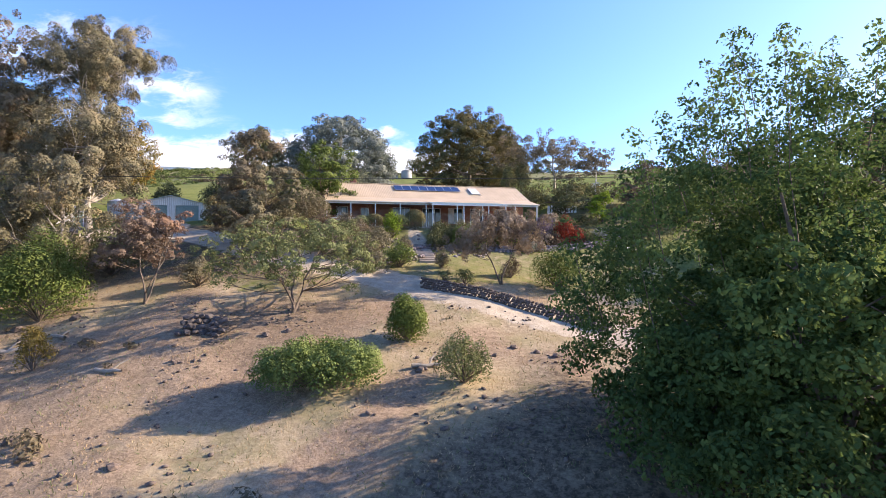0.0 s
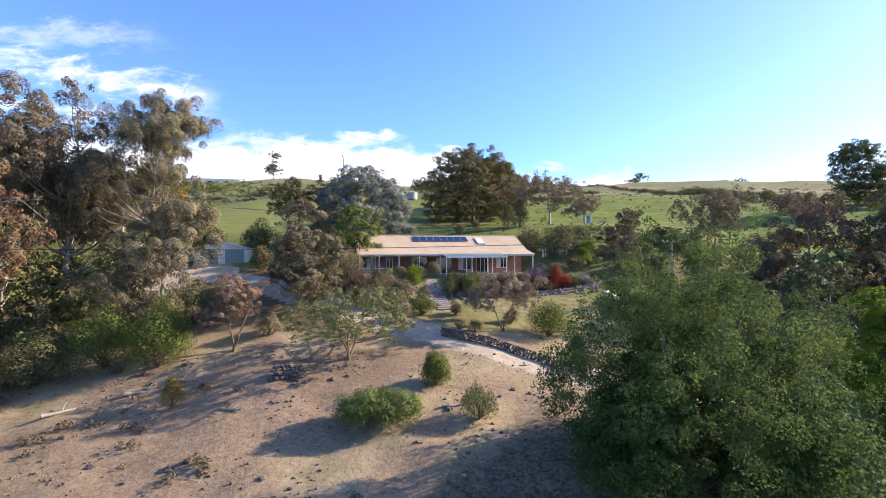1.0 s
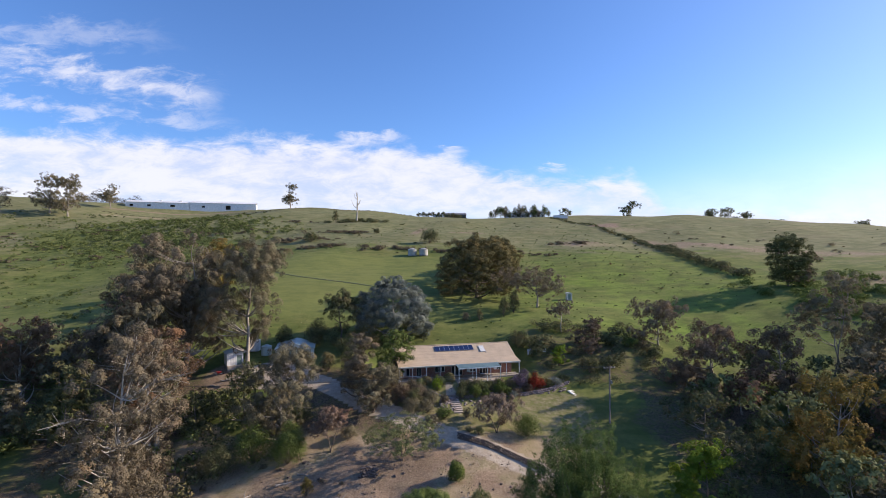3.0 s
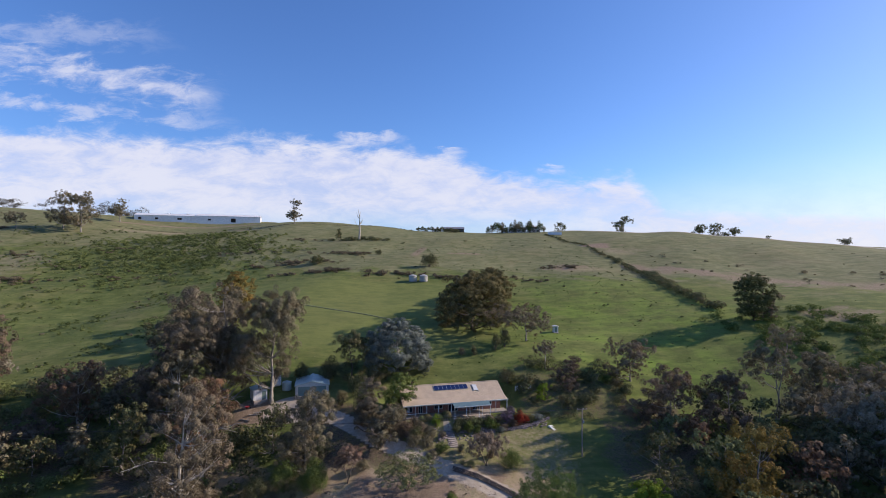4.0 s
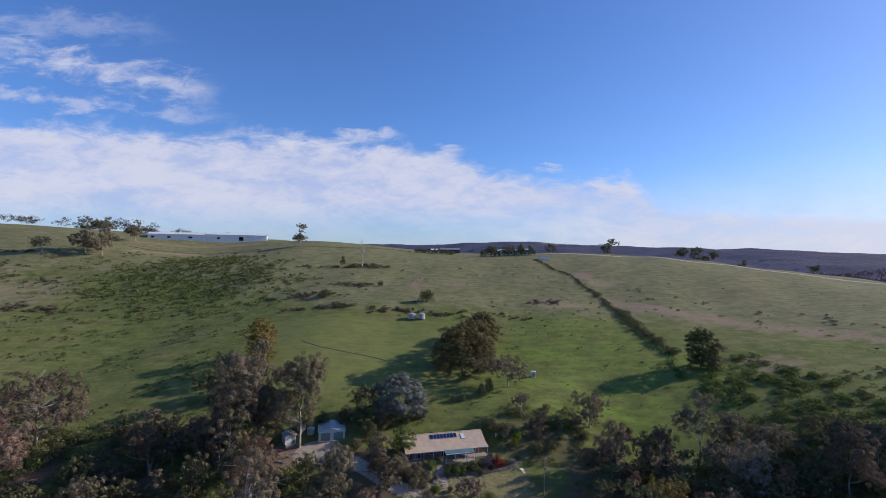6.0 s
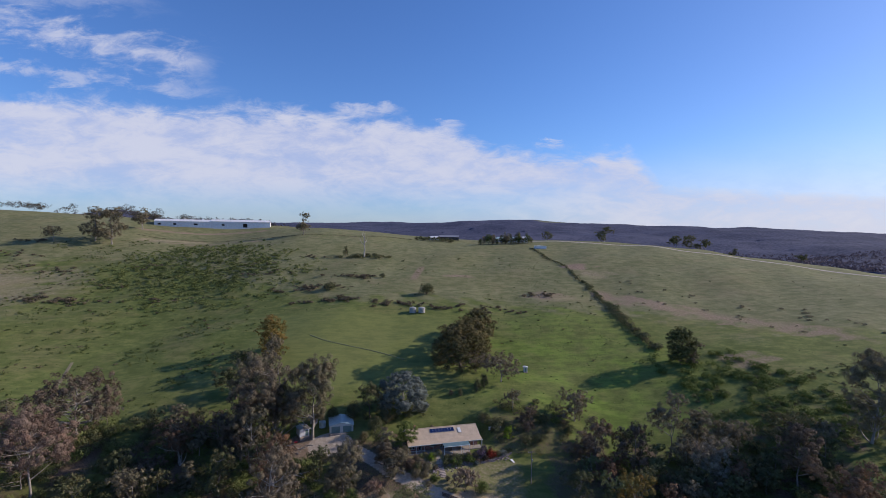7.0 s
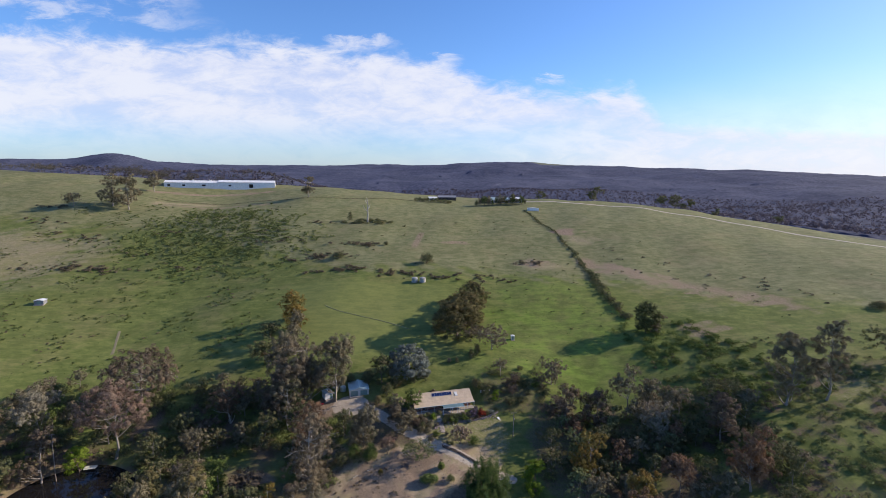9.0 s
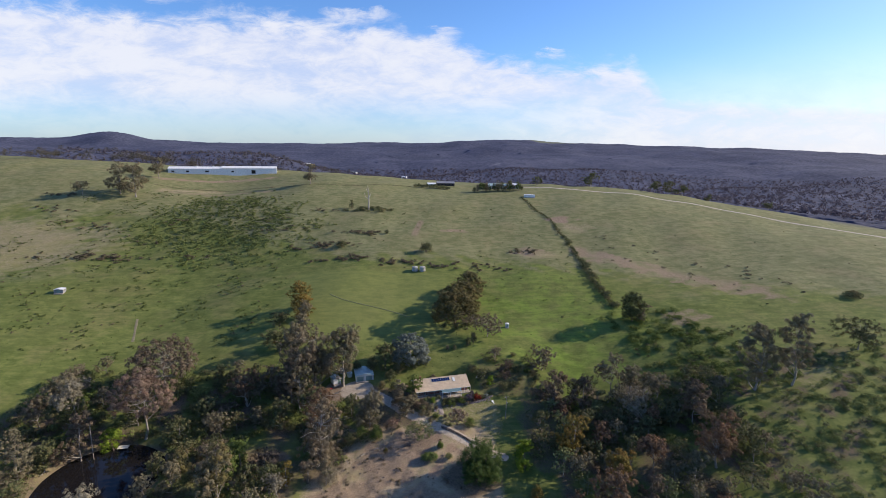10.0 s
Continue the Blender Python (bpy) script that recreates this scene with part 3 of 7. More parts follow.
def boxes(*spans, bevel=0.0):
    bm = bmesh.new()
    for s in spans:
        box(bm, *s, bevel=bevel)
    return bm


def tubes(paths, sides=6):
    """Tapered tubes along polylines [(points, radii), ...] as one set of vertices and quads."""
    vs, fs, base = [], [], 0
    ang = np.linspace(0, 2 * np.pi, sides, endpoint=False)
    for pts, rad in paths:
        pts, rad = np.asarray(pts, float), np.asarray(rad, float)
        d = np.gradient(pts, axis=0)
        d /= np.linalg.norm(d, axis=1, keepdims=True) + 1e-9
        ref = np.where(np.abs(d[:, 2:3]) > 0.9, np.array([[1.0, 0, 0]]), np.array([[0, 0, 1.0]]))
        a = np.cross(d, ref)
        a /= np.linalg.norm(a, axis=1, keepdims=True) + 1e-9
        b = np.cross(d, a)
        ring = pts[:, None] + rad[:, None, None] * (a[:, None] * np.cos(ang)[None, :, None] + b[:, None] * np.sin(ang)[None, :, None])
        k = len(pts)
        vs.append(ring.reshape(-1, 3))
        i = np.arange(k * sides).reshape(k, sides) + base
        j = np.roll(i, -1, 1)
        fs.append(np.stack([i[:-1], j[:-1], j[1:], i[1:]], -1).reshape(-1, 4))
        base += k * sides
    return np.concatenate(vs), np.concatenate(fs)


def leaves(centres, radii, count, size, rng, droop=0.3, shell=0.6, slim=0.58, face=0.7, hub=None, kite=False):
    """Leaves strewn over ellipsoid bunches: centres (k,3), radii (k,3), count in all. They lie like shingles, facing
    outwards from their bunch and from its hub direction, and thin out on the undersides. kite: four-cornered blades."""
    k = len(centres)
    vol = radii.prod(1) ** (2 / 3)
    pick = rng.choice(k, count, p=vol / vol.sum())
    d = rng.normal(size=(count, 3))
    d /= np.linalg.norm(d, axis=1, keepdims=True)
    under = (d[:, 2] < -0.25) & (rng.uniform(0, 1, count) < 0.55)
    d[under, 2] *= -1
    r = rng.uniform(0, 1, (count, 1)) ** (1 / 3)
    r = shell * (0.75 + 0.3 * r) + (1 - shell) * r
    p = centres[pick] + d * r * radii[pick]
    q = rng.normal(size=(count, 3))
    q /= np.linalg.norm(q, axis=1, keepdims=True)
    out = d if hub is None else 0.6 * d + 0.55 * hub[pick]
    n = face * out + (1 - face) * q
    n /= np.linalg.norm(n, axis=1, keepdims=True) + 1e-9
    a = np.cross(n, rng.normal(size=(count, 3)) + np.array([droop, droop, 0]))
    a /= np.linalg.norm(a, axis=1, keepdims=True) + 1e-9
    b = np.cross(n, a)
    s = size * rng.uniform(0.55, 1.25, (count, 1))
    if kite:
        v = np.stack([p - a * s, p + b * s * slim + n * s * 0.18, p + a * s * 0.9, p - b * s * slim + n * s * 0.18], 1)
        return v.reshape(-1, 3), np.arange(4 * count).reshape(-1, 4)
    v = np.stack([p - a * s * 0.95, p + a * s * 0.6 + b * s * slim, p + a * s * 0.8 - b * s * slim], 1)
    return v.reshape(-1, 3), np.arange(3 * count).reshape(-1, 3)


def tree(name, label, x, y, top, width, leaf, bark=None, seed=0, shape="round", bare=0.3, clumps=26, size=0.28, cover=1.2,
         droop=0.35, lean=(0, 0), stems=1, category="tree", group="", clump=0.2, spray=None, sprays=7, tight=1.0, shoots=0, snags=0):
    """A tree: bent tapered trunk, limbs and twigs that reach every leaf clump, and an uneven crown with gaps.
    top: the height of its highest leaves above the datum; bare: the part of its height below the crown."""
    rng = np.random.default_rng(seed * 7 + 13)
    z0 = h(x, y) - 0.15
    tall, bark = top - z0, bark or BARK
    width *= 1.12
    near = math.hypot(x, y) < 40
    size *= 0.8 if size > 0.14 else 1.0
    lo = tall * bare
    crown = tall - lo
    spray = spray or ((0.85, 0.85, 1.3) if name == "gum_tree" else (1, 1, 1))
    foot = 0.10 if bare < 0.2 else 0.25
    cs = []
    nl = max(3, clumps // 7)
    lobes = [(rng.uniform(0.12, 0.3) * width, k * 6.283 / nl + rng.uniform(-0.5, 0.5), rng.uniform(foot, 0.72)) for k in range(nl)]
    lobes[0] = (0.06 * width, 0.0, 0.74)
    for i in range(clumps):
        t = (i + 0.5) / clumps
        if shape == "round":
            lr, la, lz = lobes[i % nl]
            d = rng.normal(size=3) + np.array([0, 0, 0.25])
            d *= rng.uniform(0.7, 1.0) / np.linalg.norm(d)
            cs.append((lr * math.cos(la) + d[0] * 0.2 * width + lean[0] * (0.5 + t), lr * math.sin(la) + d[1] * 0.2 * width + lean[1] * (0.5 + t),
                       lo + crown * (lz + d[2] * 0.24)))
            continue
        a = i * 2.39996 + rng.uniform(-0.5, 0.5)
        if shape == "dome":
            cz = 1 - 1.4 * t + rng.uniform(-0.08, 0.08)
            rr = 0.5 * math.sqrt(max(0.0, 1 - min(1.0, abs(cz)) ** 2.4)) * rng.uniform(0.82, 1.0) * (1 - clump * 1.3)
            cs.append((rr * width * math.cos(a) + lean[0] * (0.5 + t), rr * width * math.sin(a) + lean[1] * (0.5 + t), lo + crown * (0.31 + 0.56 * cz)))
            continue
        if shape == "cone":
            rr, zz = (1 - t) ** 0.8 * 0.5, t
        elif shape == "tall":
            rr, zz = 0.5 * math.sin(math.pi * min(0.97, 0.12 + 0.85 * t)) ** 0.7, t
        elif shape == "spread":
            rr, zz = 0.5 * math.sqrt(t), 0.92 - 0.62 * t ** 1.6 + rng.uniform(-0.14, 0.14)
        else:
            rr, zz = 0.5 * math.sqrt(max(0.02, 1 - (2 * t - 1) ** 2)), 0.06 + 0.9 * t
        rr *= rng.uniform(0.45, 1.0) ** 0.6 - clump * 0.75
        cs.append((rr * width * math.cos(a) + lean[0] * (0.5 + t), rr * width * math.sin(a) + lean[1] * (0.5 + t), lo + crown * (zz * (1 - clump) + clump * 0.3)))
    cs = np.array(cs)
    cs[:, 2] = np.maximum(cs[:, 2], lo + 0.06 * crown)
    ra = clump * width * rng.uniform(0.65, 1.25, (clumps, 1)) * np.array([[1, 1, 0.72]])
    ra[:, 2] = np.minimum(ra[:, 2], crown * 0.3)
    cs[:, 2] = np.minimum(cs[:, 2], tall - ra[:, 2])
    if shoots:
        cs[:, 2] = lo + (cs[:, 2] - lo) * 0.66
    # each clump breaks into small tight tufts of leaves, with gaps between them
    k = clumps * sprays
    d = rng.normal(size=(k, 3))
    d *= (rng.uniform(0.1, 1.0, k) ** 0.4 / np.linalg.norm(d, axis=1))[:, None]
    sub = np.repeat(cs, sprays, 0) + d * np.repeat(ra, sprays, 0)
    hub = d + 0.5 * np.repeat((cs - np.array([0, 0, lo + 0.4 * crown])) / (0.5 * np.array([width, width, crown])), sprays, 0)
    hub /= np.linalg.norm(hub, axis=1, keepdims=True) + 1e-9
    rs = np.repeat(ra, sprays, 0) * rng.uniform(0.24, 0.45, (k, 1)) * np.array([spray]) * tight
    stalks, plumes, plume_r = [], [], []
    for q in range(shoots):
        # upright leafy leaders that fray the crown's top
        a, rr = rng.uniform(0, 6.283), 0.5 * width * math.sqrt(rng.uniform(0, 1))
        tz = lo + crown * (1.0 - 0.5 * (rr / (0.5 * width)) ** 2) * rng.uniform(0.66, 1.0)
        tip = np.array([rr * math.cos(a), rr * math.sin(a), tz])
        rise = rng.uniform(2.2, 4.2)
        base = tip - np.array([0.25 * math.cos(a) * rise, 0.25 * math.sin(a) * rise, rise])
        stalks.append((np.array([base, (base + tip) / 2 + rng.normal(0, 0.08, 3), tip]), [0.024, 0.014, 0.005]))
        at = np.linspace(0.0, 1.0, 11)[:, None]
        plumes.append(base * (1 - at) + tip * at + rng.normal(size=(11, 3)) * (0.42 * (1 - at) + 0.09))
        plume_r.append(np.linspace(0.68, 0.22, 11)[:, None] * rng.uniform(0.7, 1.3, (11, 1)) * np.array([[1, 1, 0.85]]))
    count = int((0.72 if size > 0.3 else 0.84 if size > 0.14 else 1.0) * cover * math.pi * width * crown * 0.8 / (2 * size * size * 0.45))
    if not shoots:
        # tufts only as large as the leaves can clothe
        rs = rs * np.clip(math.sqrt(count * 0.94 * size * size / (0.5 * 12.57 * (rs.prod(1) ** (2 / 3)).sum())), 0.5, 1.05)
    lv, lf = leaves(sub, rs, count, size, rng, droop, face=0.5 if shoots else 0.7, hub=None if shoots else hub, kite=near)
    if shoots:
        pv, pf = leaves(np.concatenate(plumes), np.concatenate(plume_r), shoots * 700, size * 0.85, rng, 0.0, 0.5, 0.5, 0.4, kite=near)
        lv, lf = np.concatenate([lv, pv]), np.concatenate([lf, pf + len(lv)])
    lv[:, 2] = np.maximum(lv[:, 2], 0.1)
    # wood
    paths, stem_pts, twigs = [], [], []
    r0 = 0.011 * tall + 0.007 * width
    for s in range(stems):
        a = s * 2.4 + rng.uniform(0, 6)
        out = (0.0 if stems == 1 else 0.2) * width
        k = np.linspace(0, 1, 7)
        hx = lean[0] * k + out * np.cos(a) * k ** 1.3 + np.cumsum(rng.normal(0, 0.012 * tall, 7)) * (k > 0)
        hy = lean[1] * k + out * np.sin(a) * k ** 1.3 + np.cumsum(rng.normal(0, 0.012 * tall, 7)) * (k > 0)
        pts = np.stack([hx, hy, k * (lo + crown * (0.72 if stems == 1 else 0.55))], -1)
        rad = r0 * (1 if stems == 1 else 0.62) * (1 - 0.8 * k)
        rad[0] *= 1.45
        paths.append((pts, rad))
        stem_pts.append((pts, rad))
    for q, c in enumerate(cs):
        if shape == "dome" and bare < 0.05 and q % 4:
            continue
        best = None
        for pts, rad in stem_pts:
            dist = np.linalg.norm((pts - c) * np.array([1, 1, 0.8]), axis=1) + np.where(pts[:, 2] > c[2] - 0.1 * crown, 1e3, 0) + np.where(pts[:, 2] < lo * 0.55, 50, 0)
            j = int(np.argmin(dist))
            if best is None or dist[j] < best[0]:
                best = (dist[j], pts[j], rad[j])
        p0, r1 = best[1], best[2] * 0.55
        t = np.linspace(0, 1, 5 if size < 0.3 else 4)[:, None]
        midp = (p0 + c) / 2 + np.array([0, 0, -0.06 * crown]) + rng.normal(0, 0.05 * width, 3) * np.array([1, 1, 0.4])
        curve = (1 - t) ** 2 * p0 + 2 * t * (1 - t) * midp + t * t * c
        paths.append((curve, np.linspace(max(r1, 0.004 * tall), 0.02, len(t))))
        if size < 0.3 and math.hypot(x, y) < 75:
            e = c + np.clip(rng.normal(size=3), -1, 1) * ra[0] * 0.6
            twigs.append((np.array([curve[-2], (curve[-2] + e) / 2 + rng.normal(0, 0.1, 3), e]), [0.035, 0.025, 0.01]))
    for q in range(snags):
        # bare bleached limbs that stand clear of the leaves
        pts, rad = stem_pts[q % len(stem_pts)]
        j = 3 + q % 3
        a = 2.0 + q * 2.1
        tip = pts[j] + np.array([math.cos(a) * 0.52 * width, math.sin(a) * 0.4 * width, rng.uniform(0.0, 0.18) * tall])
        mid = (pts[j] + tip) / 2 + np.array([0, 0, rng.uniform(0.3, 1.4)])
        paths.append((np.array([pts[j], mid, tip]), [rad[j] * 0.5, rad[j] * 0.34, 0.03]))
        for e in range(2):
            paths.append((np.array([mid, mid + (tip - mid) * 0.5 + rng.normal(0, 0.5, 3), mid + (tip - mid) * 0.8 + rng.normal(0, 1.6, 3)]), [rad[j] * 0.26, rad[j] * 0.16, 0.02]))
    tv, tf = tubes(paths, 6 if near or bark is BARK_PALE else 4)
    if twigs or stalks:
        wv, wf = tubes(twigs + stalks, 3)
        tv, tf = np.concatenate([tv, wv]), np.concatenate([tf, wf + len(tv)])
    root = new(name)
    root.location = (x, y, z0)
    mesh_part("trunk", tv, tf, bark, root, soft=True)
    mesh_part("crown", lv, lf, LEAF[leaf] if isinstance(leaf, str) else leaf, root)
    return tagged(root, label, category, group)


def bush(label, x, y, width, tall, leaf, seed=0, size=0.12, cover=1.6, clumps=24, deep=None, name="bush", category="bush", group="", base=None, neat=False, lump=0.17):
    """A shrub without a trunk to be seen: stems fan out under a lumpy coat of leaves."""
    rng = np.random.default_rng(seed * 11 + 5)
    z0 = h(x, y) - 0.08 if base is None else base
    deep = deep or width
    n = clumps
    a = np.arange(n) * 2.39996
    t = (np.arange(n) + 0.5) / n
    rr = np.sqrt(t) * (0.30 if neat else 0.36)
    cs = np.stack([rr * width * np.cos(a), rr * deep * np.sin(a), tall * (0.62 - 0.32 * t) + (0 if neat else 1) * rng.uniform(-0.2, 0.2, n) * tall], -1)
    ra = np.stack([np.full(n, lump * width), np.full(n, lump * deep), np.full(n, 0.34 * tall)], -1) * (1 if neat else rng.uniform(0.7, 1.2, (n, 1)))
    if neat:
        cs, ra = np.array([[0, 0, tall * 0.5]]), np.array([[width / 2, deep / 2, tall / 2]])
    count = int(0.54 * cover * math.pi * width * (tall + 0.5 * deep) * 0.7 / (2 * size * size * 0.45))
    lv, lf = leaves(cs, ra, count, size, rng, 0.0, 0.85 if neat else 0.6, kite=math.hypot(x, y) < 40)
    lv[:, 2] = np.maximum(lv[:, 2], 0.02)
    paths = []
    for c in cs if not neat else [np.array([0.1, 0.05, tall * 0.6]), np.array([-0.1, 0, tall * 0.6])]:
        t3 = np.linspace(0, 1, 4)[:, None]
        paths.append((t3 * c * np.array([1, 1, 0]) * t3 ** 0.3 + t3 * c * np.array([0, 0, 1]), [0.05, 0.04, 0.03, 0.01]))
    tv, tf = tubes(paths, 5)
    root = new(name)
    root.location = (x, y, z0)
    mesh_part("stem", tv, tf, BARK, root)
    mesh_part("foliage", lv, lf, LEAF[leaf], root)
    return tagged(root, label, category, group)


ground_sheet()


def ribbon(name, label, pts, half, mat, lift=0.1):
    """A track laid over the land along a polyline."""
    out = []
    for (ax, ay), (bx, by) in zip(pts, pts[1:]):
        n = max(2, int(math.hypot(bx - ax, by - ay) / 2.5))
        out += [(ax + (bx - ax) * i / n, ay + (by - ay) * i / n) for i in range(n)]
    p = np.array(out + [pts[-1]])
    for _ in range(6):
        p[1:-1] = (p[:-2] + 2 * p[1:-1] + p[2:]) / 4
    d = np.gradient(p, axis=0)
    d /= np.linalg.norm(d, axis=1, keepdims=True)
    nrm = np.stack([-d[:, 1], d[:, 0]], -1)
    rows = []
    for k in (-1, -0.4, 0.4, 1):
        q = p + nrm * half * k * (1 + 0.12 * np.sin(np.arange(len(p)) * 0.9 + k))[:, None]
        rows.append(np.stack([q[:, 0], q[:, 1], land(q[:, 0], q[:, 1]) + (lift if abs(k) < 1 else -0.05)], -1))
    v = np.stack(rows, 1).reshape(-1, 3)
    i = np.arange(len(v)).reshape(-1, 4)
    f = np.stack([i[:-1, :-1], i[:-1, 1:], i[1:, 1:], i[1:, :-1]], -1).reshape(-1, 4)
    return tagged(mesh_part(name, v, f, mat, soft=True), label, "track", kind="structure")


TRACK = paint("pale_gravel_track", (0.44, 0.38, 0.31), 0.95, 0.25, 0.4, 0.3, 3.0)
WORN_EARTH = paint("worn_earth_track", (0.185, 0.160, 0.095), 0.95, 0.35, 0.6, 0.3, 3.0)
WORN = paint("worn_grass_track", (0.190, 0.196, 0.088), 0.95, 0.3, 0.4, 0.3, 3.0)
ribbon("road", "pale gravel road along the ridge", RIDGE_ROAD, 2.0, TRACK, 0.35)
ribbon("track", "worn wheel track across the mown paddock", [(-66, 146), (-58, 139), (-45, 134), (-30, 128), (-18, 122)], 0.34, WORN, 0.2)
ribbon("track", "worn stock track down the slope", [(-172, 132), (-165, 117), (-160, 106)], 0.9, WORN_EARTH, 0.1)

# ---- far forest ----
def far_forest():
    """The forest roof over valley and hills: one uneven canopy, with free-standing crowns along its near edge."""
    rng = np.random.default_rng(5)
    az = np.radians(np.linspace(-50, 50, 330))
    k = np.linspace(0, 1, 190)
    edge = 720 - 95 * smooth(18, 42, np.degrees(az)) + 190 * smooth(-18, -42, np.degrees(az))
    r = edge[None, :] + 3700 * (0.32 * k + 0.68 * k ** 2.6)[:, None]
    cell = np.gradient(r, axis=0)
    a = az[None, :] + rng.normal(0, 0.0016, r.shape)
    r = r + rng.normal(0, 0.25, r.shape) * cell
    x, y = r * np.sin(a), r * np.cos(a) - 144
    z = land(x, y) + 9 + rng.uniform(-1, 1, r.shape) * np.minimum(0.8 + cell * 0.04, 1.5)
    z -= 7.5 * (1 - smooth(0, 170, r - edge[None, :]))
    z[0] -= 5
    ny, nx = r.shape
    i = np.arange(nx * ny).reshape(ny, nx)
    quads = np.stack([i[:-1, :-1], i[:-1, 1:], i[1:, 1:], i[1:, :-1]], -1).reshape(-1, 4)
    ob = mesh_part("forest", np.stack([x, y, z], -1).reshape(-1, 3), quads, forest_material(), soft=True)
    tagged(ob, "dense haze-tinted blue-grey eucalypt forest over the far valley and hills", "forest", kind="stuff")
    count, per = 11000, 9
    az = rng.uniform(-36, 46, count)
    r = 930 + 1000 * rng.uniform(0, 1, count) ** 0.9
    front = rng.uniform(0, 1, count) < 0.2 * smooth(8, 20, az)
    r = np.where(front, rng.uniform(780, 980, count) - 95 * smooth(18, 42, az), r)
    x, y = r * np.sin(np.radians(az)), r * np.cos(np.radians(az)) - 144
    hh = 10.5 * rng.uniform(0.7, 1.35, count)
    cs = np.stack([x, y, land(x, y) + np.where(front, 3.5, 6.5) + hh * 0.3], -1)
    ra = np.stack([8 * rng.uniform(0.4, 0.7, count), 8 * rng.uniform(0.4, 0.7, count), hh * 0.45], -1)
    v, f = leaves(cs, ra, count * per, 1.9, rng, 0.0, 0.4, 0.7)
    tagged(mesh_part("forest", v, f, LEAF["forest_haze"]), "haze-tinted gum trees along the near edge of the far forest", "forest", kind="stuff")
    # a belt of tall gums along the crest behind the farm building
    count, per = 150, 150
    az = rng.uniform(-44, -15, 900)
    az = az[waves(az * 10, az * 0, 24, 27) > rng.uniform(-0.5, 0.9, 900)][:count]
    r = rng.uniform(745, 800, count)
    x, y = r * np.sin(np.radians(az)), r * np.cos(np.radians(az)) - 144
    hh = rng.uniform(7, 13, count) * (1 + 0.5 * smooth(-36, -28, az))
    cs = np.repeat(np.stack([x, y, land(x, y) + hh * 0.68], -1), 5, 0) + rng.normal(size=(count * 5, 3)) * np.array([3.6, 3.6, 1.3]) * np.repeat(hh, 5)[:, None] / 14
    ra = np.repeat(hh, 5)[:, None] * np.array([[0.20, 0.20, 0.15]]) * rng.uniform(0.7, 1.25, (count * 5, 1))
    v, f = leaves(cs, ra, count * per, 0.55, rng, 0.0, 0.5, 0.6)
    tagged(mesh_part("forest", v, f, LEAF["ridge"]), "dark gum trees along the crest behind the farm building", "forest", kind="stuff")
    # the wooded rise behind the farm building
    count, per = 520, 40
    az, r = rng.uniform(-43, -7, count), rng.uniform(930, 1420, count)
    x, y = r * np.sin(np.radians(az)), r * np.cos(np.radians(az)) - 144
    hh = rng.uniform(12, 23, count)
    cs = np.repeat(np.stack([x, y, land(x, y) + hh * 0.66], -1), 4, 0) + rng.normal(size=(count * 4, 3)) * np.array([2.6, 2.6, 1.6])
    ra = np.repeat(hh, 4)[:, None] * np.array([[0.15, 0.15, 0.17]]) * rng.uniform(0.7, 1.2, (count * 4, 1))
    v, f = leaves(cs, ra, count * per, 1.0, rng, 0.0, 0.5, 0.6)
    tagged(mesh_part("forest", v, f, LEAF["ridge"]), "dark gum trees on the wooded rise behind the farm", "forest", kind="stuff")


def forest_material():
    m, n = material("forest_canopy_haze")
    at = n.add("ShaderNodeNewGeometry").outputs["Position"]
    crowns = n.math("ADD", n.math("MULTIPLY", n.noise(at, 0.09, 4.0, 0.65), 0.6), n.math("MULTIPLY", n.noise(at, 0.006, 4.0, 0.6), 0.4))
    # both base colours carry the blue of distance haze
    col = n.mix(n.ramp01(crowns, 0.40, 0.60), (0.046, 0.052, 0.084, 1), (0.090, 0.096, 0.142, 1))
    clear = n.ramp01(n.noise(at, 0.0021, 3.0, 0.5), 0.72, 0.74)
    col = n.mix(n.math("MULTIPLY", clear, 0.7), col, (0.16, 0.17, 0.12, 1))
    pos = n.add("ShaderNodeSeparateXYZ", {0: at})
    dx, dy = n.math("DIVIDE", n.math("SUBTRACT", pos.outputs[0], 850.0), 170.0), n.math("DIVIDE", n.math("SUBTRACT", pos.outputs[1], 3560.0), 190.0)
    spot = n.math("ADD", n.math("ADD", n.math("MULTIPLY", dx, dx), n.math("MULTIPLY", dy, dy)), n.math("MULTIPLY", n.noise(at, 0.01), 0.5))
    col = n.mix(n.math("SUBTRACT", 1.0, n.ramp01(spot, 0.8, 1.3)), col, (0.135, 0.145, 0.110, 1))
    bm = n.add("ShaderNodeBump", {"Height": n.noise(at, 0.12, 4.0, 0.6), "Strength": 0.5, "Distance": 3.0})
    sh = n.add("ShaderNodeBsdfPrincipled", {"Base Color": col, "Roughness": 0.95, "Specular IOR Level": 0.05, "Normal": bm.outputs[0]})
    n.add("ShaderNodeOutputMaterial", {0: sh.outputs[0]})
    return m


far_forest()

# ---- trees ----
T = tree
T("shade_tree", "tall leafy broad-leaved tree with fresh green leaves", 12.3, 16.5, 5.3, 15.5, "broad", seed=1, bare=0.06, clumps=60, size=0.1, cover=1.0, droop=0.0, stems=3, clump=0.12, spray=(0.9, 0.9, 1.0), sprays=12, tight=0.78, shoots=96)
T("wattle_tree", "spreading thin-leaved grey-green tree on dry grass", -10.0, 34.0, -0.6, 10.6, "olive", seed=2, shape="dome", bare=0.3, clumps=60, size=0.085, cover=0.85, stems=4, clump=0.13, tight=1.2)
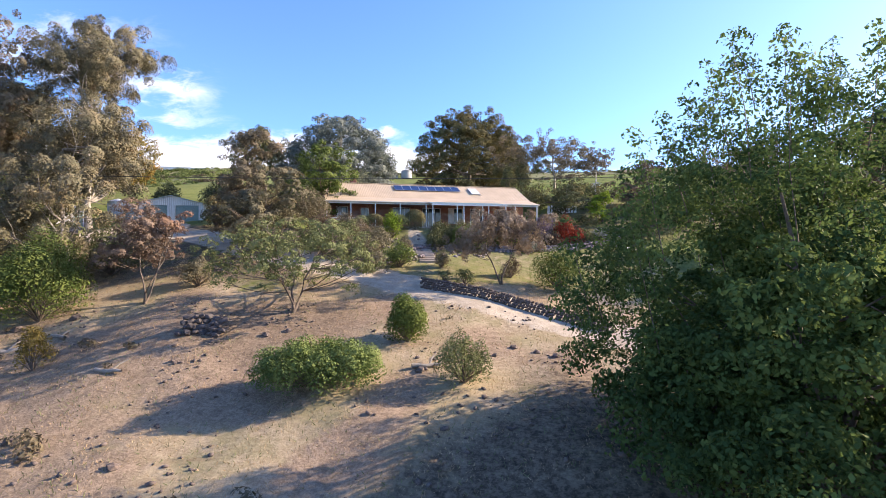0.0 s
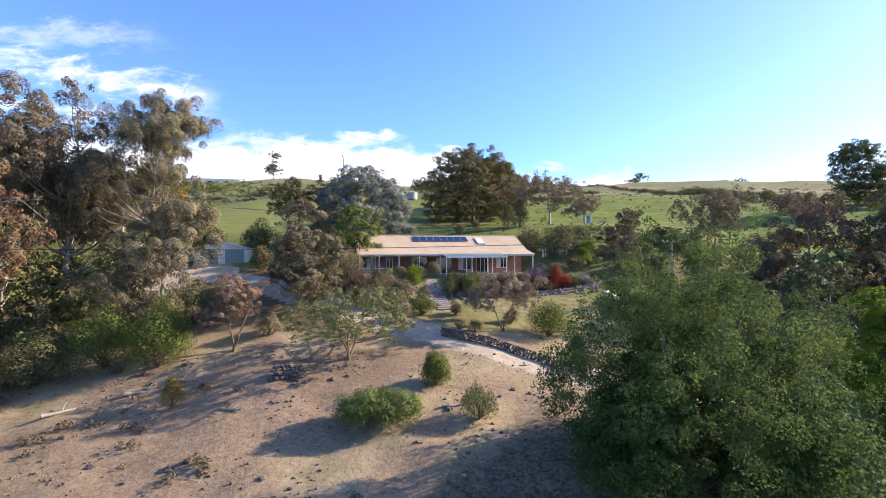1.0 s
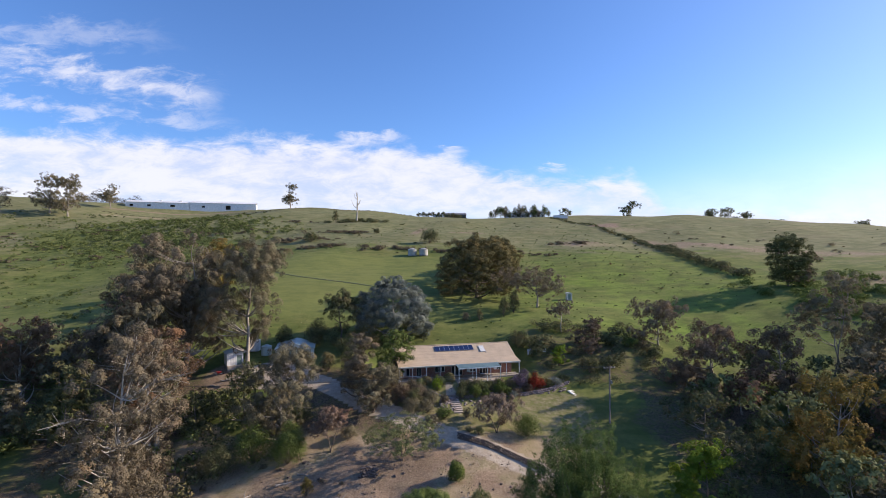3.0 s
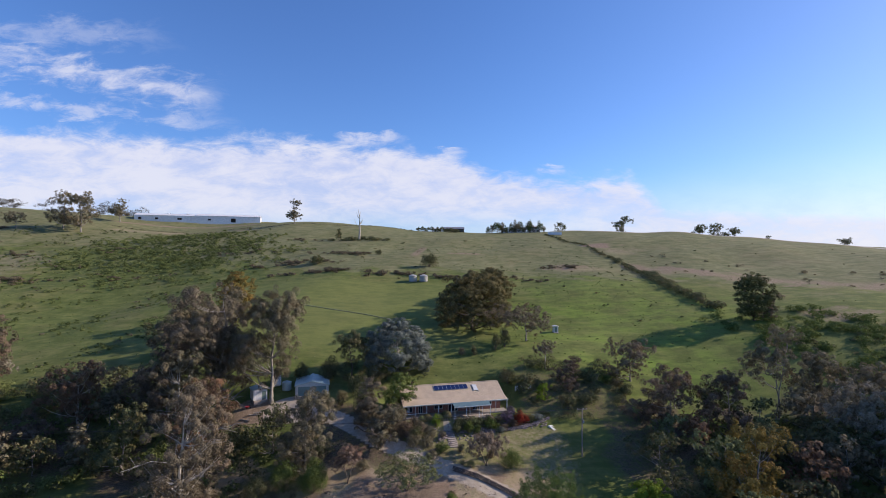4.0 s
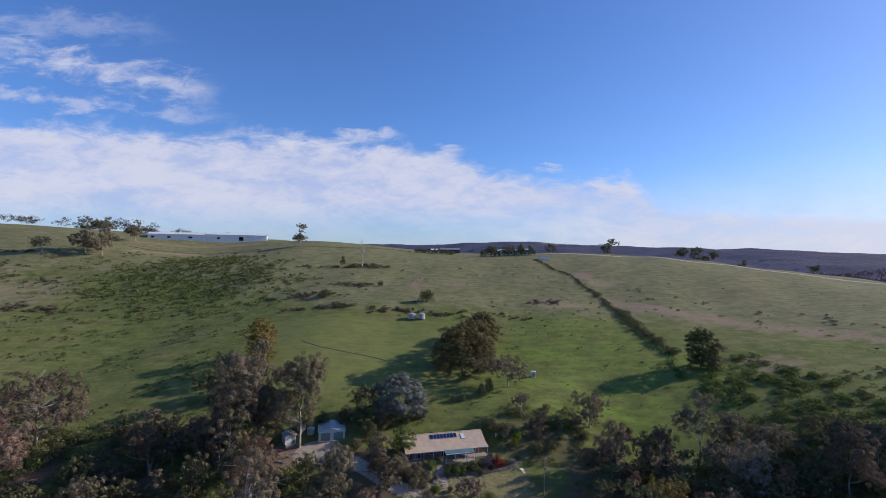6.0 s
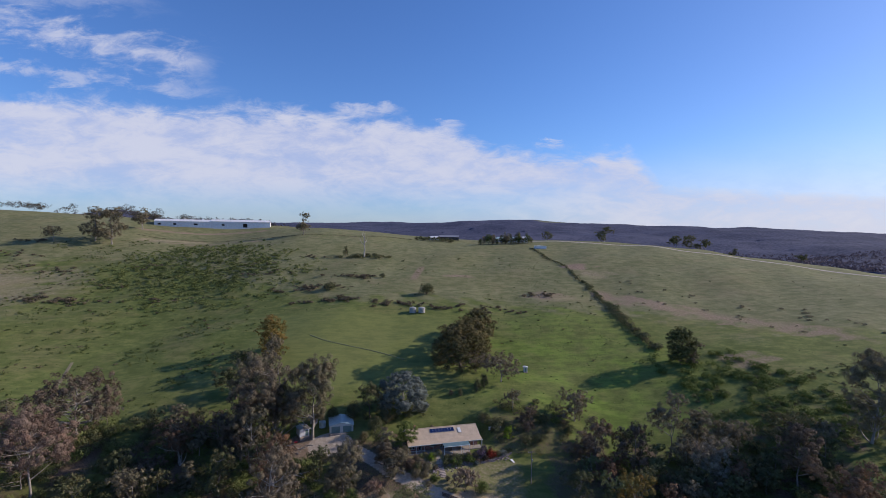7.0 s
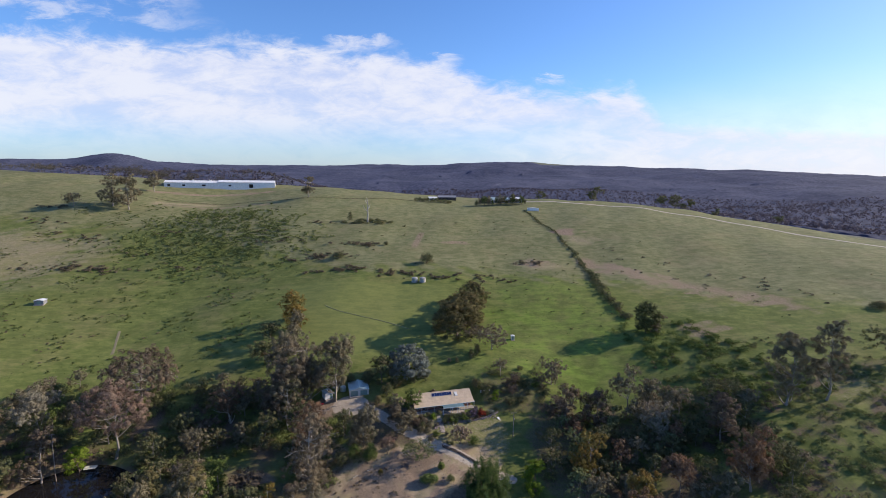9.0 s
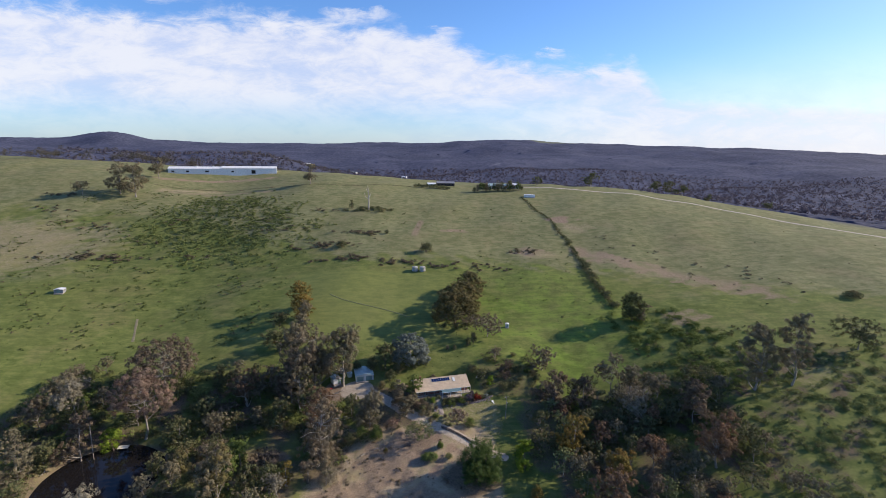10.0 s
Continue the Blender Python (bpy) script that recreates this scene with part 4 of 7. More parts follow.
T("weeping_tree", "small grey-brown weeping tree with a bare trunk", 4.9, 42.0, 0.5, 8.6, "wisp", seed=3, shape="spread", bare=0.3, clumps=36, size=0.09, cover=1.6, droop=1.2, stems=2, clump=0.17, spray=(0.8, 0.8, 1.5))
T("rust_tree", "small tree with rusty red-brown leaves", -21.1, 36.0, 0.6, 7.2, "dusky", seed=4, bare=0.25, clumps=34, size=0.085, cover=0.95, stems=3, clump=0.17, tight=1.15)
T("gum_tree", "tall gum tree with pale limbs and grey leaves", -46, 25, 14.5, 17, "brown", BARK_PALE, 5, bare=0.06, clumps=68, size=0.18, cover=1.15, clump=0.13, snags=4, lean=(1, 0))
T("gum_tree", "gum tree with drooping grey-brown leaves", -49.5, 39.5, 13.5, 14, "rust", BARK_PALE, 6, bare=0.12, clumps=40, size=0.18, cover=0.95, clump=0.16, snags=3)
T("gum_tree", "bushy gum tree with grey-brown crown beside the drive", -30, 40, 9, 11.5, "gum", BARK_GREY, 7, bare=0.1, clumps=44, size=0.145, cover=1.4)
T("gum_tree", "tall gum tree with a pale grey trunk beside the shed", -44.5, 64, 28, 17, "gum", BARK_TAN, 8, bare=0.2, clumps=64, size=0.15, cover=1.7, clump=0.16)
T("gum_tree", "grey-brown gum tree above the gully", -60, 51, 15, 12, "gum", BARK_PALE, 52, bare=0.12, clumps=34, size=0.22, cover=1.0)
T("gum_tree", "tall gum tree with brown-grey crown", -57, 63, 29.5, 21, "brown", BARK_GREY, 9, bare=0.1, clumps=70, size=0.24, cover=1.5, clump=0.14)
T("gum_tree", "tall gum tree with grey-green crown", -67, 68, 27.5, 15, "gum", BARK_GREY, 57, bare=0.12, clumps=40, size=0.24, cover=1.2, clump=0.16)
T("gum_tree", "dark reddish gum tree", -65, 56, 16.5, 15, "plum", BARK_GREY, 10, bare=0.15, clumps=30, size=0.26)
T("gum_tree", "reddish-brown gum tree at the paddock's foot", -83, 54, 12.5, 14, "rust", BARK_PALE, 11, bare=0.15, clumps=28, size=0.26, cover=0.9)
T("gum_tree", "broad gum tree with dull purple-brown crown", -121.5, 63, 21.5, 26, "plum", BARK_GREY, 12, "dome", bare=0.3, clumps=64, size=0.3, cover=1.5, clump=0.15)
T("gum_tree", "broad gum tree with a grey trunk beside the dam", -115.4, 35.2, 19.5, 21, "dusky", BARK_GREY, 13, "dome", bare=0.42, clumps=46, size=0.28, cover=1.7, clump=0.15)
T("tall_tree", "tall narrow tree with golden-green leaves", -80, 131, 30, 12, "gold", BARK, 14, "tall", 0.03, 36, 0.32, 1.4)
T("tall_tree", "tall narrow tree with golden-brown leaves", -76, 118, 27, 11, "gold", BARK, 53, "tall", 0.03, 34, 0.32, 1.4)
T("tall_tree", "dark green tree beside the paddock", -86, 112, 19, 13, "dark", BARK, 54, bare=0.04, clumps=28, size=0.32)
T("gum_tree", "grey-brown tree beside the paddock", -69, 96, 20, 12, "gum", BARK_GREY, 55, bare=0.1, clumps=28, size=0.3)
T("tall_tree", "dark green tree on the paddock", -79, 87, 20, 15, "dark", BARK, 15, bare=0.1, clumps=30, size=0.3)
T("gum_tree", "brown tree on the slope", -72, 108, 26, 10, "gum", BARK_GREY, 16, bare=0.2, clumps=24, size=0.3)
T("gum_tree", "dark tree with an open crown", -27, 75, 15.5, 11, "dark", BARK, 17, "spread", 0.3, 24, 0.22)
T("silver_tree", "large silver-blue leaved tree behind the house", -15.8, 79.5, 18.8, 17.5, "silver", BARK_GREY, 18, "dome", bare=0.02, clumps=64, size=0.2, cover=3.4, sprays=9, clump=0.12)
T("dense_tree", "dense brown-green tree beside the house", -19.2, 50.5, 9.2, 8.5, "brown", BARK, 19, bare=0.1, clumps=30, size=0.17, cover=1.3)
T("dense_tree", "fresh green tree beside the house", -13.2, 55.3, 9.8, 6.5, "green", BARK, 20, "tall", 0.1, 26, 0.17, 1.3)
T("dense_tree", "bushy olive-green tree below the house", -15.8, 45.5, 5.2, 8.4, "gum", BARK, 21, bare=0.08, clumps=34, size=0.15, cover=1.4)
T("fig_tree", "large dense dark green tree on the paddock", 6.5, 117, 30.5, 24, "fig", BARK, 22, "dome", bare=0.0, clumps=120, size=0.25, cover=2.6, clump=0.12, sprays=7)
T("fig_tree", "dense olive-green tree in a row on the paddock", 11.5, 134, 30.5, 20, "fig", BARK, 122, "dome", bare=0.0, clumps=80, size=0.27, cover=2.2, clump=0.13, sprays=6)
T("fig_tree", "dense golden-olive tree in a row on the paddock", 16.5, 152, 32, 17, "fig", BARK, 123, "dome", bare=0.0, clumps=70, size=0.27, cover=2.2, clump=0.13, sprays=6)
T("gum_tree", "thin brown-leaved tree behind the house", 22.5, 101, 20.5, 18.5, "brown", BARK_GREY, 23, bare=0.22, clumps=40, size=0.2, cover=1.15)
T("gum_tree", "small tree with a white trunk and brown leaves", 24, 78.5, 13, 7.5, "brown", BARK_PALE, 24, bare=0.4, clumps=22, size=0.2, cover=0.9)
T("dense_tree", "purple-brown bushy tree beside the house", 29, 70, 10, 9, "plum", BARK, 25, bare=0.0, clumps=28, size=0.2)
T("dense_tree", "dark rounded tree beside the garden", 34, 71.5, 7.2, 7, "dark", BARK, 26, bare=0.1, clumps=20, size=0.2)
T("dense_tree", "dark rounded tree beside the house", 16.5, 68, 6.8, 8.5, "dark", BARK, 27, bare=0.05, clumps=24, size=0.18, cover=1.4)
T("dense_tree", "bright green bushy tree beside the house", 20.5, 65, 4.8, 4.5, "lime", BARK, 28, bare=0.05, clumps=20, size=0.15, cover=1.2)
T("gum_tree", "dusky tree in the gully", 45.5, 75.5, 13.5, 15, "brown", BARK_GREY, 29, bare=0.05, clumps=30, size=0.24)
T("gum_tree", "dusky tree in the gully", 46.5, 55.5, 11, 16.5, "plum", BARK_GREY, 30, bare=0.05, clumps=28, size=0.22)
T("gum_tree", "dark red-leaved tree in the gully", 58, 52, 10.5, 11, "plum", BARK_GREY, 31, bare=0.1, clumps=28, size=0.24)
T("gum_tree", "two-stemmed gum tree with open crown", 69.4, 53.8, 20.5, 11.5, "gum", BARK_GREY, 32, bare=0.4, clumps=26, size=0.24, stems=2, cover=0.95)
T("gum_tree", "grey-brown gum tree in the gully", 78.5, 55.0, 15, 12, "gum", BARK_GREY, 33, bare=0.25, clumps=26, size=0.25)
T("gum_tree", "olive gum tree in the gully", 87.6, 49.2, 13.5, 13, "gum", BARK_GREY, 34, bare=0.25, clumps=26, size=0.25)
T("gum_tree", "grey-leaved gum tree in the gully", 76.5, 39.3, 12, 15, "grey", BARK_GREY, 35, bare=0.2, clumps=38, size=0.25)
T("gum_tree", "rounded golden-olive tree in the gully", 47, 25, 8, 14, "gold", BARK_GREY, 36, bare=0.1, clumps=36, size=0.24, cover=1.3)
T("gum_tree", "dark reddish tree on the slope", 94, 31, 19, 13, "plum", BARK_GREY, 37, bare=0.15, clumps=30, size=0.25)
T("gum_tree", "broad tree with red and golden-brown leaves", 92, 10, 18.5, 17, "rust", BARK_GREY, 38, bare=0.1, clumps=44, size=0.28, cover=1.2, clump=0.16)
T("gum_tree", "red-brown tree in the gully", 71, 12, 8, 12, "rust", BARK_GREY, 39, bare=0.1, clumps=28, size=0.25)
T("gum_tree", "golden-brown tree in the gully", 57.5, 5, 6.5, 11, "gold", BARK_GREY, 40, bare=0.1, clumps=26, size=0.25)
T("gum_tree", "broad rust-red tree in the gully", 51, -7, 8, 15, "rust", BARK_GREY, 41, bare=0.1, clumps=34, size=0.25)
T("gum_tree", "grey-purple tree in the gully", 64, -3, 4, 10, "plum", BARK_GREY, 42, bare=0.1, clumps=24, size=0.25)
T("gum_tree", "tall gum tree with a pale trunk on the rise", 126.5, 46, 38.5, 14, "gum", BARK_GREY, 43, "tall", bare=0.12, clumps=38, size=0.28, cover=1.4)
T("gum_tree", "tall gum tree with a pale bent trunk on the rise", 142, 46.5, 43, 13, "gum", BARK_TAN, 44, "tall", bare=0.2, clumps=30, size=0.28, cover=1.25, clump=0.17)
T("gum_tree", "gum tree on the rise", 188, 70, 31, 20, "dark", BARK_GREY, 45, bare=0.2, clumps=34, size=0.32)
T("gum_tree", "small grey-brown tree beside the lone tree", 106.5, 112, 24.5, 9, "brown", BARK_GREY, 47, bare=0.1, clumps=26, size=0.28, cover=1.0)
T("lone_tree", "lone dense dark tree on the green slope", 100.6, 112, 31, 12.6, "lone", BARK, 46, "tall", bare=0.1, clumps=54, size=0.3, cover=2.6, stems=2, clump=0.22, sprays=9)
for k, (tx, ty, tt, tw, tl, tb) in enumerate([
        (-150, 42, 15, 16, "gum", 0.2), (-139, 31, 18, 12, "grey", 0.35), (-132, 23, 10, 14, "plum", 0.15), (-141, 7, 7, 14, "gum", 0.15),
        (-152, -3, 6, 16, "plum", 0.15), (-127, 44, 6, 12, "dark", 0.1), (-112, -9, 2.5, 13, "grey", 0.2), (-75, 3, 6, 14, "gum", 0.1),
        (-91, 6, 2, 9, "gum", 0.1), (-73, 19, 3, 9, "green", 0.1), (-87, 36, 3, 9, "gum", 0.1), (-62, 10, -1, 10, "dark", 0.1),
        (-96, 45, 4, 11, "dark", 0.1), (-66, 42, 6, 13, "dark", 0.1), (-55, 50, 8, 12, "dark", 0.1), (-38, 46, 5, 10, "dark", 0.1),
        (-165, 25, 10, 16, "gum", 0.2), (-100, 15, -0.5, 9, "dark", 0.05), (-97, 1, 0, 10, "gum", 0.08), (-139, 15, 4, 12, "dark", 0.05), (-134, -4, 2, 12, "dark", 0.08), (-104, -12, 0, 9, "gum", 0.05), (-100, 70, 8, 9, "dark", 0.1), (55, 38, 4, 12, "dark", 0.1), (38, 40, 1.5, 10, "dark", 0.1),
        (52, 64, 6, 9, "dark", 0.1), (35, 28, -1, 9, "dark", 0.1), (85, 55, 11, 11, "gum", 0.2), (100, 48, 12, 10, "dark", 0.1), (112, 58, 13, 12, "dark", 0.1)]):
    T("gum_tree", {"dark": "dark green bushy tree", "plum": "dusky purple-brown tree"}.get(tl, "grey-brown gum tree") + " in the wooded gully",
      tx, ty, tt, tw, tl, BARK_PALE if tl == "grey" else BARK_GREY, 60 + k, bare=tb, clumps=26, size=0.31, cover=1.0, group="gully trees")
for k, (tx, ty, tt, tw, tl, what) in enumerate([
        (-55.2, 12.7, -1.5, 5.5, "gold", "thin yellow-green tree"), (-42.0, 14.4, -1.3, 5.5, "gum", "thin grey-leaved tree"), (-48.6, 15.1, -3.1, 5.5, "brown", "thin brown-leaved tree"),
        (-56.8, 6.3, -2.6, 7.5, "grey", "low grey-leaved tree"), (-91.1, 12.4, 1.7, 9.0, "fig", "olive-green bushy tree"), (-74.8, 2.8, 9.5, 11.5, "fig", "tall olive-green bushy tree"),
        (-154.3, 34.2, 10.1, 10.0, "brown", "grey-brown gum tree"), (-140.5, 32.4, 11.1, 12.5, "dark", "dark bushy tree"), (-91.8, 40.7, 0.0, 7.0, "gum", "small grey-green tree")]):
    T("gum_tree", what + " above the dam" if tx < -60 else what + " on the earth bank", tx, ty, tt, tw, tl, BARK_GREY, 400 + k, bare=0.08, clumps=28, size=0.2, cover=1.1, group="bank trees")
T("cypress_tree", "small conical grey-green tree", -74.5, 41.5, 3, 5.5, "gum", BARK, 90, "cone", 0.05, 18, 0.22, 1.3)
T("lime_tree", "bright lime-green bushy tree", 28, 21, 0.3, 8, "lime", BARK, 91, bare=0.05, clumps=26, size=0.16, cover=1.3)
T("lime_tree", "bright green bushy tree beside the dam", -124, 29, 0, 9, "lime", BARK, 92, bare=0.05, clumps=20, size=0.24, cover=1.3)
# on the upper hill
for k, (tx, ty, tall, tw, tl, tb) in enumerate([
        (-302, 343, 30, 28, "gum", 0.3), (-286, 340, 36, 28, "gum", 0.3), (-330, 332, 13, 17, "gum", 0.25), (-134, 391, 22, 17, "gum", 0.3),
        (179, 455, 17, 22, "dark", 0.15), (252, 440, 14, 18, "dark", 0.2), (266, 438, 16, 18, "dark", 0.2), (280, 434, 13, 18, "dark", 0.2),
        (118, 462, 12, 13, "dark", 0.2), (-301, 412, 22, 20, "gum", 0.2), (340, 372, 9, 12, "dark", 0.2), (300, 415, 8, 11, "dark", 0.2)]):
    T("gum_tree", "spreading gum tree on the open hilltop", tx, ty, h(tx, ty) + tall, tw, tl, BARK_GREY, 110 + k, "round", tb * 0.6, 36, 0.55, 1.2, group="hilltop trees", clump=0.14)

# ---- more trees to fill the gullies ----
rng0 = random.Random(4)
placed = 0
for k in range(1200):
    side = rng0.random() < 0.5
    tx, ty = (rng0.uniform(-165, -38), rng0.uniform(-6, 74)) if side else (rng0.uniform(34, 112), rng0.uniform(-12, 62))
    if side and (math.hypot((tx + 119) / 25, (ty - 13) / 26) < 1 or math.hypot((tx + 66) / 13, (ty - 32) / 12) < 1 or (tx > -57 and ty > 48) or (tx > -44 and ty > 20) or (tx > -60 and ty < 22) or math.hypot(tx + 105, ty - 50) < 12):
        continue
    if not side and (tx < 40 and ty > 30):
        continue
    if any(math.hypot(o.location.x - tx, o.location.y - ty) < 5.2 for o in scene.objects if o.type == "EMPTY"):
        continue
    kind = rng0.choice(("gum", "dark", "dark", "plum", "brown", "grey", "dark", "green") if side else ("gum", "dark", "dark", "dark", "rust", "gum", "olive"))
    tall = rng0.uniform(6.0, 11.0)
    tree("gum_tree", {"gum": "olive-brown gum tree", "dark": "dark green bushy tree", "plum": "dusky purple-brown tree", "brown": "brown-leaved gum tree",
                      "grey": "grey-leaved gum tree", "rust": "rust-brown tree", "green": "fresh green tree", "olive": "grey-green gum tree"}[kind] + " in the wooded gully",
         tx, ty, h(tx, ty) + tall, rng0.uniform(7.5, 12.5), kind, BARK_GREY, 200 + k, bare=rng0.uniform(0.05, 0.22), clumps=22, size=0.41, cover=1.0, group="gully trees")
    placed += 1
    if placed >= 96:
        break

# ---- shrubs and scrub ----
bush("rounded bright green bush on the dry bank", -2.1, 30.0, 2.9, 2.9, "green", 1, 0.07, 2.4, 34, lump=0.16)
bush("low spreading green shrub with small leaves on dry grass", -6.2, 24.9, 8.2, 2.2, "lantana", 2, 0.068, 1.9, 120, deep=5.8, lump=0.062)
bush("sparse yellow-green shrub on dry grass", 1.0, 25.0, 3.6, 2.5, "olive", 3, 0.055, 0.9, 30, lump=0.1)
bush("dense green undergrowth below the leafy tree", 9.0, 17.5, 8, 5.5, "broad", 22, 0.12, 1.2, 30)
bush("dense green undergrowth below the leafy tree", 15.5, 13.5, 9, 7.5, "broad", 23, 0.12, 1.2, 34)
bush("dense green undergrowth below the leafy tree", 12.5, 22.5, 9, 7.0, "broad", 24, 0.12, 1.2, 34)
bush("small green shrub on the lawn", 1.8, 41.0, 1.9, 1.5, "olive", 4, 0.07, 1.0, 10)
bush("pale yellow-green shrub on the lawn", 0.2, 41.6, 1.7, 1.1, "olive", 5, 0.07, 0.6, 8)
bush("dark green shrub at the edge of the lawn", 9.6, 42.0, 5.0, 4.0, "green", 6, 0.1, 1.2, 24)
bush("rounded dark shrub under the weeping tree", 6.0, 44.5, 2.2, 1.7, "plum", 7, 0.08, 1.2, 12)
bush("bright green bush at the edge of the gully", -27.0, 34.0, 6.4, 5.6, "green", 8, 0.09, 1.9, 40)
bush("green bush at the edge of the gully", -32.5, 35.0, 6.4, 5.6, "green", 9, 0.11, 1.2, 30)
bush("dark green bush below the gum trees", -37, 33, 7, 5.0, "dark", 10, 0.12, 1.2, 26)
bush("dark green bush below the gum trees", -28, 43, 6, 4.5, "dark", 11, 0.12, 1.2, 26)
bush("rounded olive bush beside the drive", -18.8, 39.0, 3.2, 2.2, "gum", 12, 0.08, 1.3, 16)
bush("small yellow-leaved shrub on dry grass", -22.6, 28.0, 2.0, 2.6, "gold", 13, 0.06, 0.9, 10)
bush("grey-brown drooping thicket round the gum tree's foot", -44.5, 25.5, 9.5, 8.0, "brown", 30, 0.15, 1.1, 40, lump=0.13)
bush("grey-brown drooping thicket beside the gum tree", -49.0, 30.5, 8.5, 7.5, "gum", 31, 0.15, 1.1, 36, lump=0.13)
bush("grey-leaved bush on the bank", -41.5, 15.5, 8, 6.5, "grey", 14, 0.13, 1.2, 28)
bush("small yellow-green bush in the gully", 30, 6, 5, 4.5, "gold", 15, 0.16, 1.2, 18)
bush("grey-brown bush in the gully", 20, 1.5, 7, 4.0, "brown", 16, 0.16, 1.0, 22)
bush("dark green bush behind the house", 13, 72, 6, 4.0, "dark", 17, 0.15, 1.3, 20)
bush("rounded dark green bush on the open paddock", -10.5, 213, 10.5, 7.0, "dark", 18, 0.35, 1.4, 22)
bush("small round bush on the upper paddock", -42, 250, 5, 3.4, "dark", 19, 0.3, 1.2, 12)
bush("dark green bush on the upper paddock", -72, 221, 9, 5, "dark", 20, 0.35, 1.2, 20)
bush("dark shrub on the far slope of the paddock", 232, 128, 12, 4, "dark", 21, 0.4, 1.2, 18)
for k, (bx, by, bw, bh, leaf) in enumerate([(12, 92, 3.2, 5.5, "dark"), (5.5, 89, 2.0, 3.0, "dark"), (15, 95, 4.0, 6.0, "dark"), (2, 90, 2.4, 2.4, "gum"), (-5, 70, 3.5, 2.0, "gum"),
                                            (1, 70.5, 4, 1.6, "green"), (-24, 66, 6, 5.5, "dark"), (-27, 61, 4, 3.6, "dark"), (-22, 59, 5, 4.6, "dark"), (38, 73, 4, 2.6, "green"), (42, 69, 4, 3, "dark"),
                                            (-33, 76, 7, 5, "dark"), (-40, 74, 5, 5, "dark"), (-21, 71, 6, 5, "dark"), (26, 62, 5, 3.4, "dark"), (31, 64, 6, 3, "dark")]):
    bush({"dark": "dark green bush", "gum": "olive-brown bush", "green": "fresh green bush"}[leaf] + " behind the house", bx, by, bw, bh, leaf, 40 + k, 0.17, 1.3, 16, group="bushes round the house")


def mounds(name, label, category, spots, leaf, seed, size=0.28, flat=0.55, per=1.0):
    """Low scrub: many leafy mounds as one piece of stuff. spots: rows of (x, y, width)."""
    rng = np.random.default_rng(seed)
    sp = np.array(spots)
    z = land(sp[:, 0], sp[:, 1])
    w = sp[:, 2]
    k = 3
    cs = np.repeat(np.stack([sp[:, 0], sp[:, 1], z + w * flat * 0.28], -1), k, 0) + rng.normal(size=(len(sp) * k, 3)) * np.repeat(w, k)[:, None] * np.array([0.2, 0.2, 0.06])
    ra = np.repeat(w, k)[:, None] * np.array([[0.34, 0.34, 0.34 * flat]]) * rng.uniform(0.7, 1.2, (len(cs), 1))
    size *= 1.02
    count = int(per * (w * w).sum() * 0.66 / (0.9 * size * size))
    lv, lf = leaves(cs, ra, count, size, rng, 0.0, 0.6)
    ob = mesh_part(name, lv, lf, LEAF[leaf])
    return tagged(ob, label, category, kind="stuff")


def strew(rng, n, inside, wlo, whi, x0, x1, y0, y1):
    out = []
    while len(out) < n:
        p = (rng.uniform(x0, x1), rng.uniform(y0, y1))
        if inside(*p):
            out.append((*p, rng.uniform(wlo, whi)))
    return out


rs = random.Random(8)
patch = lambda x, y: waves(x, y, 38, 21) + 0.6 * waves(x, y, 15, 22)
knoll = lambda x, y: math.hypot((x + 180 + 0.25 * (y - 280)) / 84, (y - 282) / 88)
mounds("scrub", "dark green scrub over the upper hillside", "scrub",
       strew(rs, 640, lambda x, y: knoll(x, y) < 0.75 + 0.3 * patch(x, y) and rs.random() < 1.25 - knoll(x, y), 1.4, 4.4, -285, -75, 175, 375), "scrub", 31, 0.36, 0.7)
mounds("scrub", "fresh green bracken over the upper hillside", "scrub",
       strew(rs, 1700, lambda x, y: knoll(x, y) < 0.85 + 0.2 * patch(x, y + 30), 1.2, 3.6, -285, -75, 175, 375), "fern", 41, 0.38, 0.5)
heath = [(cx + rs.gauss(0, sx), cy + rs.gauss(0, 3.0), rs.uniform(2.0, 5.0)) for cx, cy, sx, n in
         [(-240, 220, 9, 34), (-262, 220, 6, 20), (-311, 281, 7, 8), (-280, 273, 9, 12), (-292, 218, 7, 8), (-84, 226, 11, 34), (-66, 201, 10, 30), (-57, 251, 11, 26), (-30, 192, 9, 22), (2, 189, 8, 14), (28, 190, 8, 18), (60, 216, 7, 12),
          (-222, 245, 8, 8), (-180, 219, 9, 9), (-222, 283, 7, 7), (-143, 286, 6, 7), (-110, 310, 8, 8), (-118, 262, 12, 8), (-330, 300, 12, 10), (-345, 330, 12, 10)] for _ in range(n)]
mounds("scrub", "grey-brown scrub patches on the hillside", "scrub", heath, "heath", 32, 0.36, 0.45, 1.3)
for seed, leaf, n, lo, hi in ((33, "scrub", 1500, 0.7, 2.4), (42, "heath", 320, 0.8, 2.2)):
    mounds("scrub", "small dark shrubs dotted over the green slope" if leaf == "scrub" else "small grey shrubs dotted over the hillside", "scrub",
           strew(rs, n, lambda x, y: patch(x, y + 50) + 0.5 * waves(x * 0.5 + y, y - x * 0.5, 17, 24) > 0.25 and x + 0.35 * y < -30 and not (-100 < x and y > 88), lo, hi, -330, -70, 85, 360), leaf, seed, 0.28, 0.65)
